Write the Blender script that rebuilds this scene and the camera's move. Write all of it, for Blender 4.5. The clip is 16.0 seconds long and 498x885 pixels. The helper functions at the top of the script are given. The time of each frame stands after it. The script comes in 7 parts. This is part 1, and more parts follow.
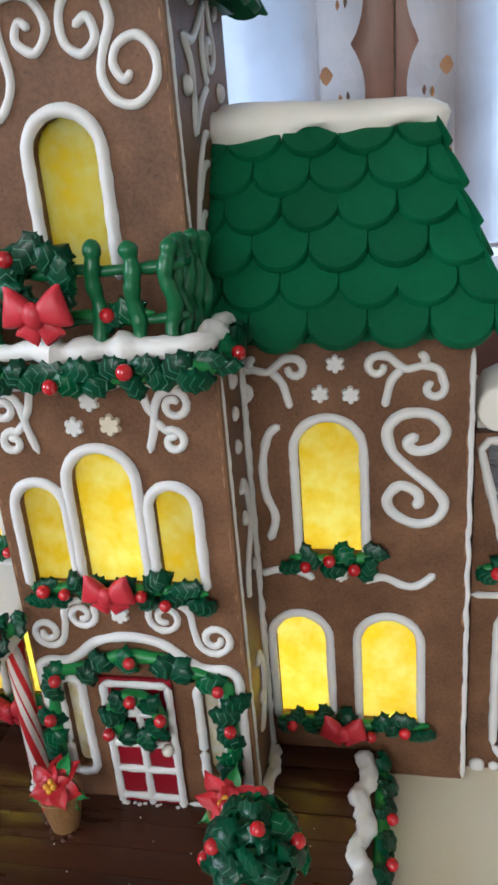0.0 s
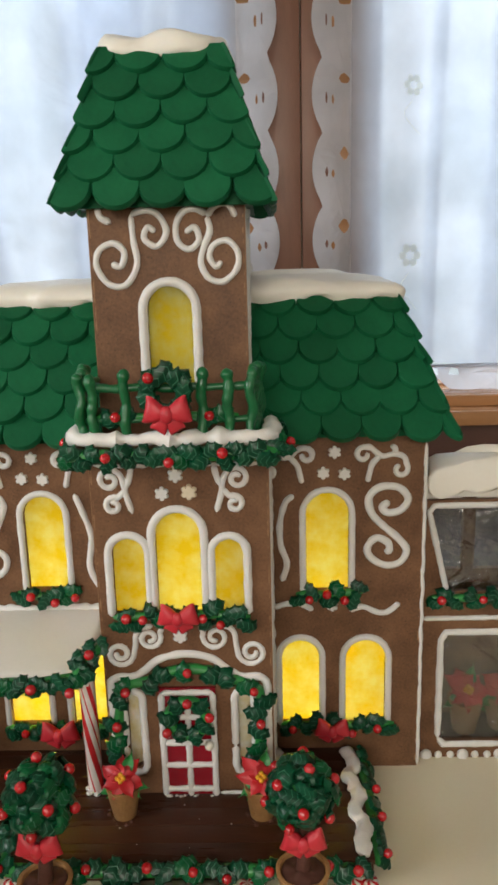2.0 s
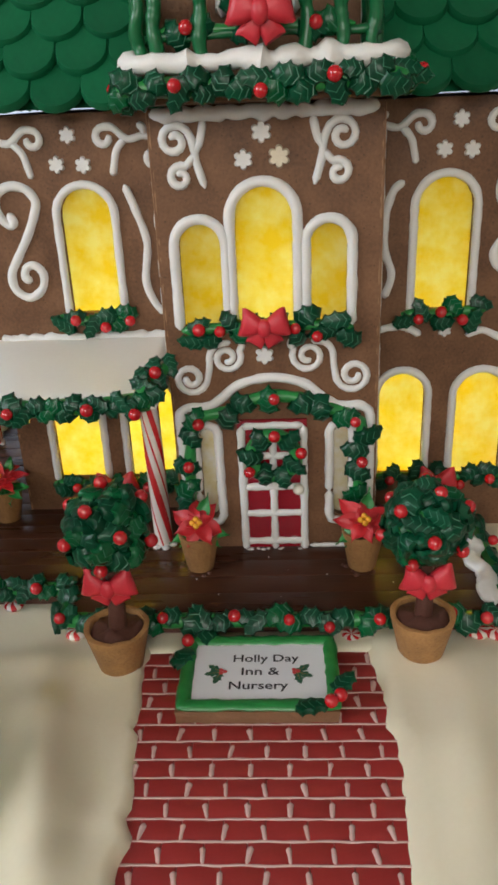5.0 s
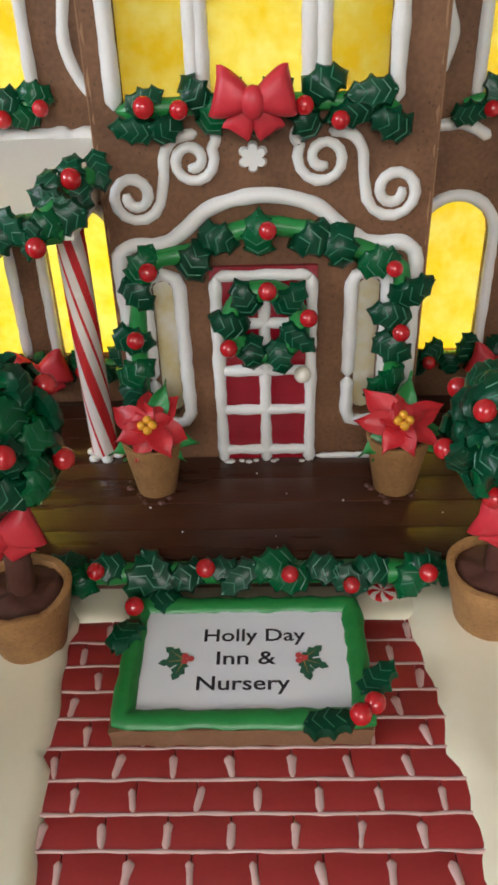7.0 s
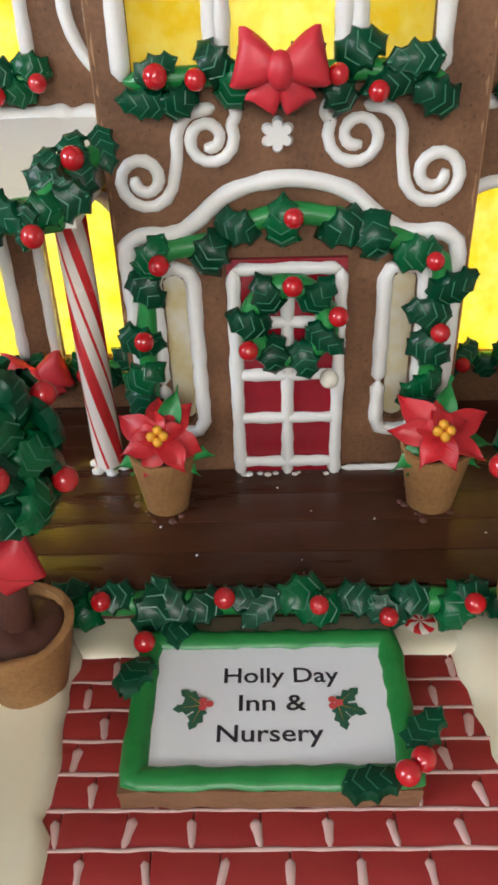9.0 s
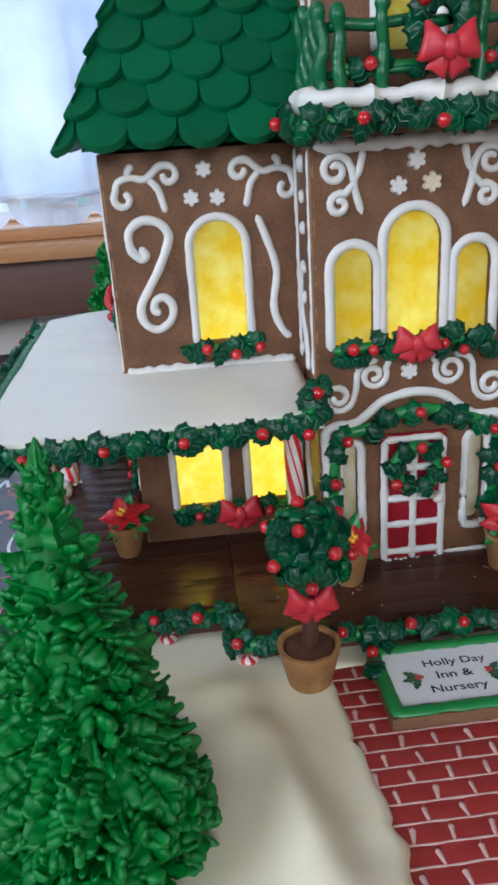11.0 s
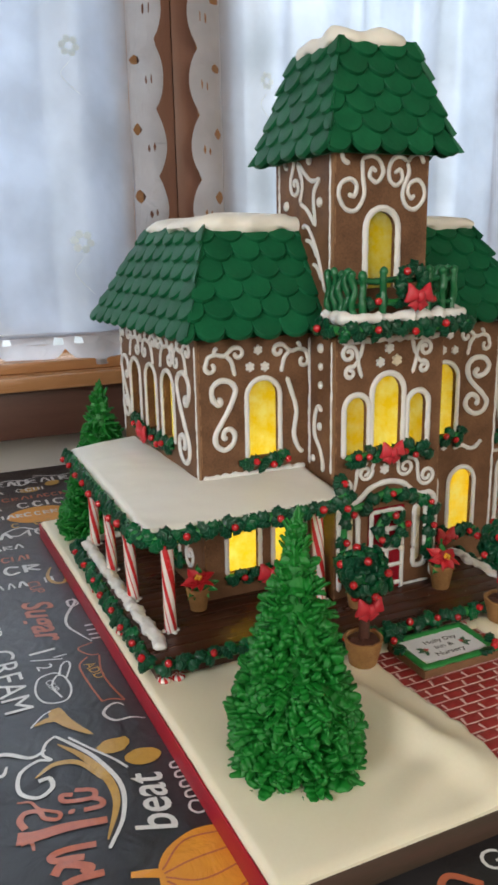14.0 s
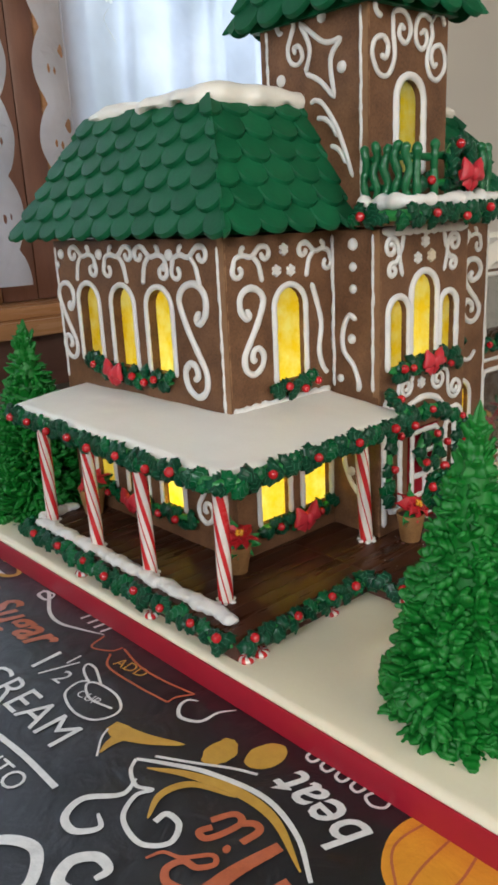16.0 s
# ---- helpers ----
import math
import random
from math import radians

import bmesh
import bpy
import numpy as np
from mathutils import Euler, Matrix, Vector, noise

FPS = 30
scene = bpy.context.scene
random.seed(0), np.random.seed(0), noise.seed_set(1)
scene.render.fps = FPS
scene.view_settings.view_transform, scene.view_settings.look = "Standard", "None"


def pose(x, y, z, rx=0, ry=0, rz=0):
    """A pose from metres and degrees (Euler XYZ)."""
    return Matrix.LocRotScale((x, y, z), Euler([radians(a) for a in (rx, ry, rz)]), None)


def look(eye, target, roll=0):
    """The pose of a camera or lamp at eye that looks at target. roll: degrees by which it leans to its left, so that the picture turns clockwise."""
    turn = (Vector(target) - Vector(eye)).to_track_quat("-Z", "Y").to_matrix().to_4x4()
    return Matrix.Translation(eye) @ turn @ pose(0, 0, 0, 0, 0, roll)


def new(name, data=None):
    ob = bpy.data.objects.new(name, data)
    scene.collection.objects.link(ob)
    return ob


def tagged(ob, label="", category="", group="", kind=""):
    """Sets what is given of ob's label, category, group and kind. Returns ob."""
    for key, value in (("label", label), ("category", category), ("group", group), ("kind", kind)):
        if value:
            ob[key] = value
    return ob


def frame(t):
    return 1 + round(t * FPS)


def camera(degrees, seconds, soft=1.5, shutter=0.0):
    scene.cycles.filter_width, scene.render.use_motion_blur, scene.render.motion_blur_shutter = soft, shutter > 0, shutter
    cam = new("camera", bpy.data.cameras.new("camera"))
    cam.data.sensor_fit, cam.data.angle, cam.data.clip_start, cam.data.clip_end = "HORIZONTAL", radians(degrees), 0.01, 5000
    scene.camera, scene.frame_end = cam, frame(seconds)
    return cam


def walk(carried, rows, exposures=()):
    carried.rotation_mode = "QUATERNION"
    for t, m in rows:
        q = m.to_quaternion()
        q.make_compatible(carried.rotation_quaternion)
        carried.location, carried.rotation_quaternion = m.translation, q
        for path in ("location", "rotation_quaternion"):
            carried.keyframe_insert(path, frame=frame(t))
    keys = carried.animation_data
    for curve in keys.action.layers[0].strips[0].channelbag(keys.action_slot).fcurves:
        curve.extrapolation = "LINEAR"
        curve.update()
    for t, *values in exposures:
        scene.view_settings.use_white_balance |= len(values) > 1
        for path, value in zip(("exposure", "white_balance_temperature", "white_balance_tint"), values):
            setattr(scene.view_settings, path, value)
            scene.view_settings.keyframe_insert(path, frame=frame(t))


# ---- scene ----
cam = camera(36.3, 16.0, 3.0)
PATH = [
    (0, (0.183, -0.398, 0.487), (-0.217, 1.425, -0.231), -4.9),
    (0.5, (0.168, -0.467, 0.496), (-0.161, 1.382, -0.192), -4.7),
    (1, (0.141, -0.521, 0.505), (-0.129, 1.352, -0.143), -4.0),
    (1.5, (0.091, -0.57, 0.518), (-0.058, 1.348, -0.029), -1.9),
    (2, (0.079, -0.61, 0.53), (0.033, 1.334, 0.064), -1.5),
    (2.5, (0.054, -0.662, 0.53), (-0.001, 1.285, 0.079), -2.0),
    (3, (0.019, -0.664, 0.509), (-0.049, 1.272, 0.013), -2.3),
    (3.5, (-0.01, -0.645, 0.476), (-0.083, 1.273, -0.087), -2.5),
    (4, (-0.019, -0.61, 0.449), (-0.09, 1.279, -0.205), -2.5),
    (4.5, (0.004, -0.564, 0.42), (-0.084, 1.281, -0.347), -2.5),
    (4.7, (0.014, -0.547, 0.403), (-0.087, 1.287, -0.39), -2.6),
    (6.8, (0.004, -0.353, 0.29), (-0.039, 1.336, -0.779), -1.7),
    (7, (0.004, -0.349, 0.286), (-0.046, 1.328, -0.802), -1.9),
    (7.5, (0.003, -0.326, 0.264), (-0.055, 1.325, -0.864), -2.0),
    (8, (0.001, -0.311, 0.253), (-0.066, 1.337, -0.878), -2.3),
    (8.5, (0.001, -0.296, 0.253), (-0.064, 1.356, -0.872), -2.1),
    (9, (-0.007, -0.314, 0.271), (-0.053, 1.361, -0.821), -1.9),
    (9.5, (-0.05, -0.361, 0.293), (-0.106, 1.344, -0.751), -2.0),
    (10, (-0.083, -0.409, 0.322), (-0.128, 1.356, -0.619), -3.1),
    (10.2, (-0.089, -0.431, 0.339), (-0.111, 1.36, -0.551), -3.6),
    (12.3, (-0.29, -0.641, 0.404), (0.19, 1.175, -0.284), -1.9),
    (12.5, (-0.296, -0.647, 0.409), (0.237, 1.164, -0.251), -1.7),
    (13, (-0.374, -0.689, 0.477), (0.28, 1.12, -0.069), -1.4),
    (13.5, (-0.456, -0.75, 0.483), (0.302, 1.032, -0.018), -1.6),
    (14, (-0.511, -0.746, 0.474), (0.274, 1.025, -0.023), -1.1),
    (14.5, (-0.551, -0.722, 0.459), (0.307, 1.018, -0.027), -0.9),
    (15, (-0.595, -0.645, 0.417), (0.389, 1.023, -0.083), -1.8),
    (15.5, (-0.648, -0.546, 0.407), (0.474, 1.023, -0.123), -2.8),
    (16, (-0.668, -0.482, 0.392), (0.587, 0.965, -0.184), -2.8),
]
walk(cam, [(t, look(eye, target, roll)) for t, eye, target, roll in PATH],
     [(0, 0.29, 5300, 10), (1, 0.20, 5500, 10), (2, -0.05, 6250, 10), (3, -0.18, 6950, 10), (3.5, -0.15, 6900, 10), (4, -0.12, 5950, 10), (4.5, -0.05, 5900, 10), (7, 0.17, 5700, 10), (7.5, 0.36, 5700, 10), (9, 0.43, 5650, 10), (10, 0.20, 5050, 10), (12.5, 0.03, 5500, 10), (13, 0.05, 5700, 10), (14.5, -0.14, 6450, 10), (15.4, -0.02, 6700, 10), (16, 0.03, 6000, 10)])

# ---- light ----
world = bpy.data.worlds.new("world")
world.use_nodes = True
scene.world = world
sky = world.node_tree.nodes.new("ShaderNodeTexSky")
sky.sky_type, sky.sun_disc, sky.sun_elevation, sky.sun_rotation = "NISHITA", False, radians(35), radians(200)
world.node_tree.links.new(sky.outputs[0], world.node_tree.nodes["Background"].inputs[0])
world.node_tree.nodes["Background"].inputs[1].default_value = 0.10


def area_lamp(name, m, sx, sy, power, colour):
    data = bpy.data.lights.new(name, "AREA")
    data.shape, data.size, data.size_y, data.energy, data.color = "RECTANGLE", sx, sy, power, colour
    ob = new(name, data)
    ob.matrix_world = m
    return ob


def point_lamp(name, place, power, radius, colour):
    data = bpy.data.lights.new(name, "POINT")
    data.energy, data.shadow_soft_size, data.color = power, radius, colour
    ob = new(name, data)
    ob.location = place
    return ob


DAY = (0.84, 0.92, 1.0)
# sky light falling on the two windows behind the house
area_lamp("window_light", look((0.14, 2.30, 2.10), (0.14, 1.15, 0.75)), 3.0, 1.4, 96.0, DAY)
# sky light in the openings of the windows in the other walls of the room
area_lamp("window_light", look((-2.22, -1.15, 1.18), (0.0, -0.20, 0.10)), 1.3, 0.68, 33.0, (1.0, 0.96, 0.91))
area_lamp("window_light", look((-0.15, -2.72, 1.20), (0.0, 0.0, 0.20)), 1.6, 0.68, 31.0, (1.0, 0.88, 0.70))
# string-light bulbs inside the house
BULB = (1.0, 0.95, 0.80)
point_lamp("house_bulb", (0.108, 0.110, 0.085), 0.90, 0.006, BULB)
point_lamp("house_bulb", (0.165, 0.170, 0.120), 0.55, 0.006, BULB)
point_lamp("house_bulb", (-0.14, 0.150, 0.110), 1.15, 0.006, BULB)
point_lamp("house_bulb", (0.13, 0.170, 0.260), 0.125, 0.006, BULB)
point_lamp("house_bulb", (-0.13, 0.160, 0.250), 0.150, 0.006, BULB)
point_lamp("house_bulb", (0.0, 0.070, 0.255), 0.060, 0.006, BULB)
point_lamp("house_bulb", (0.002, 0.064, 0.470), 0.017, 0.006, BULB)


# ---- materials ----
def stuff(name, base, other=None, rough=0.5, patch=25.0, grain=500.0, bump=0.15, metal=0.0, vary=0.0, sub=0.0, coat=0.0,
          spread=0.5, rough_vary=0.1, stretch=None, pits=0.0, spec=0.5):
    """A surface with broad patches, fine grain and relief."""
    m = bpy.data.materials.new(name)
    m.use_nodes = True
    nt = m.node_tree
    b = nt.nodes["Principled BSDF"]
    co = nt.nodes.new("ShaderNodeTexCoord")
    mp = nt.nodes.new("ShaderNodeMapping")
    if stretch:
        mp.inputs["Scale"].default_value = stretch
    nt.links.new(co.outputs["Object"], mp.inputs[0])
    big = nt.nodes.new("ShaderNodeTexNoise")
    big.inputs["Scale"].default_value, big.inputs["Detail"].default_value = patch, 5.0
    fine = nt.nodes.new("ShaderNodeTexNoise")
    fine.inputs["Scale"].default_value, fine.inputs["Detail"].default_value = grain, 3.0
    nt.links.new(mp.outputs[0], big.inputs["Vector"])
    nt.links.new(mp.outputs[0], fine.inputs["Vector"])
    ramp = nt.nodes.new("ShaderNodeValToRGB")
    other = other or tuple(c * 0.75 for c in base)
    ramp.color_ramp.elements[0].position, ramp.color_ramp.elements[1].position = 0.5 - spread / 2, 0.5 + spread / 2
    ramp.color_ramp.elements[0].color, ramp.color_ramp.elements[1].color = (*other, 1), (*base, 1)
    mix = nt.nodes.new("ShaderNodeMath")
    mix.operation = "MULTIPLY_ADD"
    mix.inputs[1].default_value = 0.35
    nt.links.new(fine.outputs["Fac"], mix.inputs[0])
    sc = nt.nodes.new("ShaderNodeMath")
    sc.operation = "MULTIPLY"
    sc.inputs[1].default_value = 0.65
    nt.links.new(big.outputs["Fac"], sc.inputs[0])
    nt.links.new(sc.outputs[0], mix.inputs[2])
    nt.links.new(mix.outputs[0], ramp.inputs[0])
    out = ramp.outputs[0]
    if vary:
        info = nt.nodes.new("ShaderNodeObjectInfo")
        hsv = nt.nodes.new("ShaderNodeHueSaturation")
        span = nt.nodes.new("ShaderNodeMapRange")
        span.inputs[3].default_value, span.inputs[4].default_value = 1 - vary, 1 + vary
        nt.links.new(info.outputs["Random"], span.inputs[0])
        nt.links.new(span.outputs[0], hsv.inputs["Value"])
        nt.links.new(out, hsv.inputs["Color"])
        out = hsv.outputs[0]
    if pits:
        cell = nt.nodes.new("ShaderNodeTexVoronoi")
        cell.inputs["Scale"].default_value = pits
        nt.links.new(mp.outputs[0], cell.inputs["Vector"])
        hole = nt.nodes.new("ShaderNodeMapRange")
        hole.inputs[1].default_value, hole.inputs[2].default_value, hole.inputs[3].default_value, hole.inputs[4].default_value = 0.05, 0.20, 0.55, 1.0
        nt.links.new(cell.outputs["Distance"], hole.inputs[0])
        dark = nt.nodes.new("ShaderNodeMix")
        dark.data_type, dark.blend_type = "RGBA", "MULTIPLY"
        dark.inputs[0].default_value = 1.0
        nt.links.new(out, dark.inputs[6])
        nt.links.new(hole.outputs[0], dark.inputs[7])
        out = dark.outputs[2]
    b.inputs["Specular IOR Level"].default_value = spec
    nt.links.new(out, b.inputs["Base Color"])
    rr = nt.nodes.new("ShaderNodeMapRange")
    rr.inputs[3].default_value, rr.inputs[4].default_value = max(0.03, rough - rough_vary), min(1, rough + rough_vary)
    nt.links.new(big.outputs["Fac"], rr.inputs[0])
    nt.links.new(rr.outputs[0], b.inputs["Roughness"])
    if bump:
        bp = nt.nodes.new("ShaderNodeBump")
        bp.inputs["Strength"].default_value, bp.inputs["Distance"].default_value = bump, 0.0015
        nt.links.new(mix.outputs[0], bp.inputs["Height"])
        nt.links.new(bp.outputs[0], b.inputs["Normal"])
    b.inputs["Metallic"].default_value = metal
    if sub:
        b.inputs["Subsurface Weight"].default_value = sub
        b.inputs["Subsurface Scale"].default_value = 0.004
        b.inputs["Subsurface Radius"].default_value = (1.0, 0.7, 0.5)
    if coat:
        b.inputs["Coat Weight"].default_value, b.inputs["Coat Roughness"].default_value = coat, 0.12
    return m


GINGER = stuff("gingerbread", (0.240, 0.122, 0.060), (0.070, 0.031, 0.015), 0.50, 34, 420, 0.6, spread=0.50, pits=240.0, rough_vary=0.16, spec=0.28)
GINGER_EDGE = stuff("gingerbread_edge", (0.34, 0.185, 0.085), (0.20, 0.100, 0.045), 0.7, 45, 700, 0.5)
COOKIE = stuff("cookie", (0.42, 0.225, 0.078), (0.22, 0.105, 0.036), 0.65, 55, 500, 0.9, vary=0.10, spread=0.42, pits=300.0)
ICING = stuff("royal_icing", (0.75, 0.74, 0.72), (0.66, 0.645, 0.61), 0.42, 60, 700, 0.12, sub=0.15)
ICING_OLD = stuff("yellowed_icing", (0.74, 0.66, 0.50), (0.62, 0.52, 0.36), 0.5, 150, 900, 0.25)
FONDANT = stuff("cream_fondant", (0.86, 0.795, 0.61), (0.80, 0.725, 0.53), 0.36, 9, 300, 0.10, spread=0.6, sub=0.12)
ROOF_SNOW = stuff("white_fondant", (0.86, 0.835, 0.76), (0.79, 0.755, 0.67), 0.40, 14, 300, 0.15, spread=0.6, sub=0.12)
SNOW_ROPE = stuff("piped_snow", (0.80, 0.79, 0.76), (0.70, 0.68, 0.64), 0.45, 90, 500, 0.25, sub=0.15)
SHINGLE = stuff("green_fondant", (0.010, 0.120, 0.046), (0.006, 0.076, 0.030), 0.46, 40, 260, 0.30, vary=0.14, spec=0.18)
HOLLY = stuff("holly_green", (0.0035, 0.064, 0.027), (0.002, 0.035, 0.014), 0.34, 120, 500, 0.20, vary=0.25, spec=0.20, coat=0.12)
HOLLY_LIGHT = stuff("holly_green_light", (0.006, 0.110, 0.034), (0.004, 0.070, 0.022), 0.26, 120, 700, 0.12, vary=0.15, spec=0.25)
VEIN = stuff("holly_vein", (0.040, 0.190, 0.105), (0.018, 0.110, 0.058), 0.4, 200, 900, 0.1)
VINE = stuff("green_icing", (0.030, 0.250, 0.050), (0.016, 0.170, 0.035), 0.34, 90, 500, 0.2)
FENCE = stuff("fence_icing", (0.012, 0.150, 0.048), (0.008, 0.100, 0.032), 0.34, 90, 500, 0.2)
TREE = stuff("tree_icing", (0.009, 0.205, 0.018), (0.005, 0.140, 0.012), 0.52, 60, 330, 0.75, sub=0.10)
BERRY = stuff("red_candy", (0.50, 0.010, 0.015), (0.40, 0.007, 0.011), 0.14, 200, 900, 0.02, vary=0.10, coat=0.6, rough_vary=0.04)
BOW = stuff("red_fondant", (0.58, 0.030, 0.045), (0.46, 0.018, 0.030), 0.45, 80, 500, 0.12, vary=0.05)
PETAL = stuff("petal_fondant", (0.58, 0.022, 0.028), (0.44, 0.010, 0.018), 0.42, 140, 700, 0.15, vary=0.10)
YELLOW = stuff("yellow_dots", (0.85, 0.42, 0.02), (0.75, 0.34, 0.02), 0.4, 200, 900, 0.1)
DOOR_RED = stuff("door_red", (0.270, 0.008, 0.018), (0.20, 0.006, 0.014), 0.22, 60, 500, 0.06)
CHOC = stuff("chocolate", (0.050, 0.017, 0.008), (0.023, 0.008, 0.004), 0.34, 16, 160, 0.22, vary=0.16, stretch=(1.0, 3.0, 1.0), spec=0.22)
PLANK = stuff("chocolate_plank", (0.066, 0.023, 0.011), (0.028, 0.010, 0.005), 0.30, 14, 150, 0.24, vary=0.20, stretch=(0.6, 5.0, 1.0), spec=0.30, rough_vary=0.16)
TRUNK = stuff("chocolate_trunk", (0.120, 0.051, 0.036), (0.062, 0.025, 0.017), 0.46, 60, 400, 0.3, spec=0.3)
BRICK = stuff("brick_red", (0.370, 0.036, 0.032), (0.280, 0.022, 0.021), 0.36, 40, 500, 0.12, vary=0.08)
SIGN_COOKIE = stuff("sign_cookie", (0.24, 0.125, 0.060), (0.17, 0.085, 0.04), 0.7, 90, 600, 0.6)
JOINT = stuff("pink_white_icing", (0.66, 0.46, 0.42), (0.55, 0.33, 0.30), 0.5, 80, 700, 0.2)
RIBBON = stuff("red_ribbon", (0.40, 0.012, 0.030), (0.32, 0.008, 0.022), 0.40, 20, 900, 0.1)
BOARD = stuff("board_brown", (0.085, 0.038, 0.026), (0.040, 0.034, 0.018), 0.55, 18, 350, 0.5, stretch=(0.3, 1, 3))
CANDY_WHITE = stuff("candy_white", (0.82, 0.76, 0.70), (0.78, 0.66, 0.60), 0.25, 60, 300, 0.08, sub=0.2)
CANDY_RED = stuff("candy_red", (0.62, 0.03, 0.03), (0.52, 0.02, 0.025), 0.25, 60, 300, 0.08)
PEARL = stuff("pearl_candy", (0.80, 0.76, 0.66), (0.74, 0.68, 0.56), 0.25, 60, 300, 0.02, coat=0.4)
PAPER = stuff("edible_paper", (0.82, 0.83, 0.86), (0.79, 0.80, 0.83), 0.5, 20, 400, 0.05)
INK = stuff("black_ink", (0.025, 0.022, 0.03), None, 0.6, 60, 400, 0)
INK_GREEN = stuff("green_ink", (0.03, 0.13, 0.07), (0.02, 0.09, 0.05), 0.6, 200, 900, 0)
INK_RED = stuff("red_ink", (0.65, 0.08, 0.08), None, 0.6, 60, 400, 0)
WOOD = stuff("window_wood", (0.28, 0.128, 0.078), (0.19, 0.083, 0.050), 0.38, 9, 120, 0.12, stretch=(6, 6, 0.6))
WOOD_SILL = stuff("sill_wood", (0.56, 0.285, 0.125), (0.44, 0.21, 0.085), 0.26, 9, 120, 0.12, stretch=(0.6, 6, 6))
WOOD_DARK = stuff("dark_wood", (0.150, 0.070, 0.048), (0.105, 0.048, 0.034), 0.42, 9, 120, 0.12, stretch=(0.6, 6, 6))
WALL = stuff("wall_paint", (0.78, 0.74, 0.67), (0.73, 0.69, 0.62), 0.7, 3, 200, 0.08)
CEIL = stuff("ceiling_paint", (0.62, 0.61, 0.58), (0.58, 0.57, 0.54), 0.8, 3, 200, 0.08)
FLOOR = stuff("floor_wood", (0.20, 0.11, 0.052), (0.14, 0.075, 0.036), 0.4, 4, 60, 0.1, stretch=(0.5, 6, 1))
CHALK = stuff("white_print", (0.84, 0.84, 0.82), (0.62, 0.62, 0.61), 0.42, 120, 700, 0.05)
PRINT_ORANGE = stuff("orange_print", (0.58, 0.150, 0.060), (0.36, 0.09, 0.04), 0.42, 120, 700, 0.05)
PRINT_YELLOW = stuff("yellow_print", (0.60, 0.36, 0.06), (0.46, 0.26, 0.04), 0.42, 120, 700, 0.05)
PRINT_PUMPKIN = stuff("pumpkin_print", (0.82, 0.36, 0.025), (0.66, 0.25, 0.018), 0.42, 60, 700, 0.05)
CLOTH = stuff("black_cloth", (0.010, 0.011, 0.0145), (0.003, 0.0035, 0.005), 0.40, 16, 1400, 0.50, spread=0.4, spec=0.50, rough_vary=0.22)
CLOTH.node_tree.nodes["Principled BSDF"].inputs["Sheen Weight"].default_value = 0.02
CLOTH.node_tree.nodes["Principled BSDF"].inputs["Sheen Roughness"].default_value = 0.35


def creased(m, scale, depth, gloss):
    """Adds broad soft creases to the relief of a wipe-clean cloth, so that it catches the window in streaks."""
    nt = m.node_tree
    b = nt.nodes["Principled BSDF"]
    co = nt.nodes.new("ShaderNodeTexCoord")
    n = nt.nodes.new("ShaderNodeTexNoise")
    n.inputs["Scale"].default_value, n.inputs["Detail"].default_value, n.inputs["Distortion"].default_value = scale, 4.0, 0.8
    bp = nt.nodes.new("ShaderNodeBump")
    bp.inputs["Strength"].default_value, bp.inputs["Distance"].default_value = 1.0, depth
    nt.links.new(co.outputs["Object"], n.inputs["Vector"])
    nt.links.new(n.outputs["Fac"], bp.inputs["Height"])
    old = b.inputs["Normal"].links
    if old:
        nt.links.new(old[0].from_socket, bp.inputs["Normal"])
    nt.links.new(bp.outputs[0], b.inputs["Normal"])
    b.inputs["Coat Weight"].default_value, b.inputs["Coat Roughness"].default_value = gloss, 0.20
    nt.links.new(bp.outputs[0], b.inputs["Coat Normal"])


for m in (CLOTH, CHALK, PRINT_ORANGE, PRINT_YELLOW, PRINT_PUMPKIN):
    creased(m, 26.0, 0.0024, 1.0)


def pane_material(name, deep, pale, through_share):
    """Poured sugar glass: lets the bulb's light through, mottled."""
    m = bpy.data.materials.new(name)
    m.use_nodes = True
    nt = m.node_tree
    b = nt.nodes["Principled BSDF"]
    co = nt.nodes.new("ShaderNodeTexCoord")
    n = nt.nodes.new("ShaderNodeTexNoise")
    n.inputs["Scale"].default_value, n.inputs["Detail"].default_value = 55, 4
    nt.links.new(co.outputs["Object"], n.inputs["Vector"])
    r = nt.nodes.new("ShaderNodeValToRGB")
    r.color_ramp.elements[0].position, r.color_ramp.elements[1].position = 0.36, 0.66
    r.color_ramp.elements[0].color, r.color_ramp.elements[1].color = (*deep, 1), (*pale, 1)
    fine = nt.nodes.new("ShaderNodeTexNoise")
    fine.inputs["Scale"].default_value, fine.inputs["Detail"].default_value = 230, 3
    nt.links.new(co.outputs["Object"], fine.inputs["Vector"])
    both = nt.nodes.new("ShaderNodeMix")
    both.inputs[0].default_value = 0.25
    nt.links.new(n.outputs["Fac"], both.inputs[2])
    nt.links.new(fine.outputs["Fac"], both.inputs[3])
    nt.links.new(both.outputs[0], r.inputs[0])
    nt.links.new(r.outputs[0], b.inputs["Base Color"])
    b.inputs["Roughness"].default_value = 0.25
    t = nt.nodes.new("ShaderNodeBsdfTranslucent")
    nt.links.new(r.outputs[0], t.inputs["Color"])
    x = nt.nodes.new("ShaderNodeMixShader")
    x.inputs[0].default_value = through_share
    nt.links.new(b.outputs[0], x.inputs[1])
    nt.links.new(t.outputs[0], x.inputs[2])
    nt.links.new(x.outputs[0], nt.nodes["Material Output"].inputs[0])
    return m


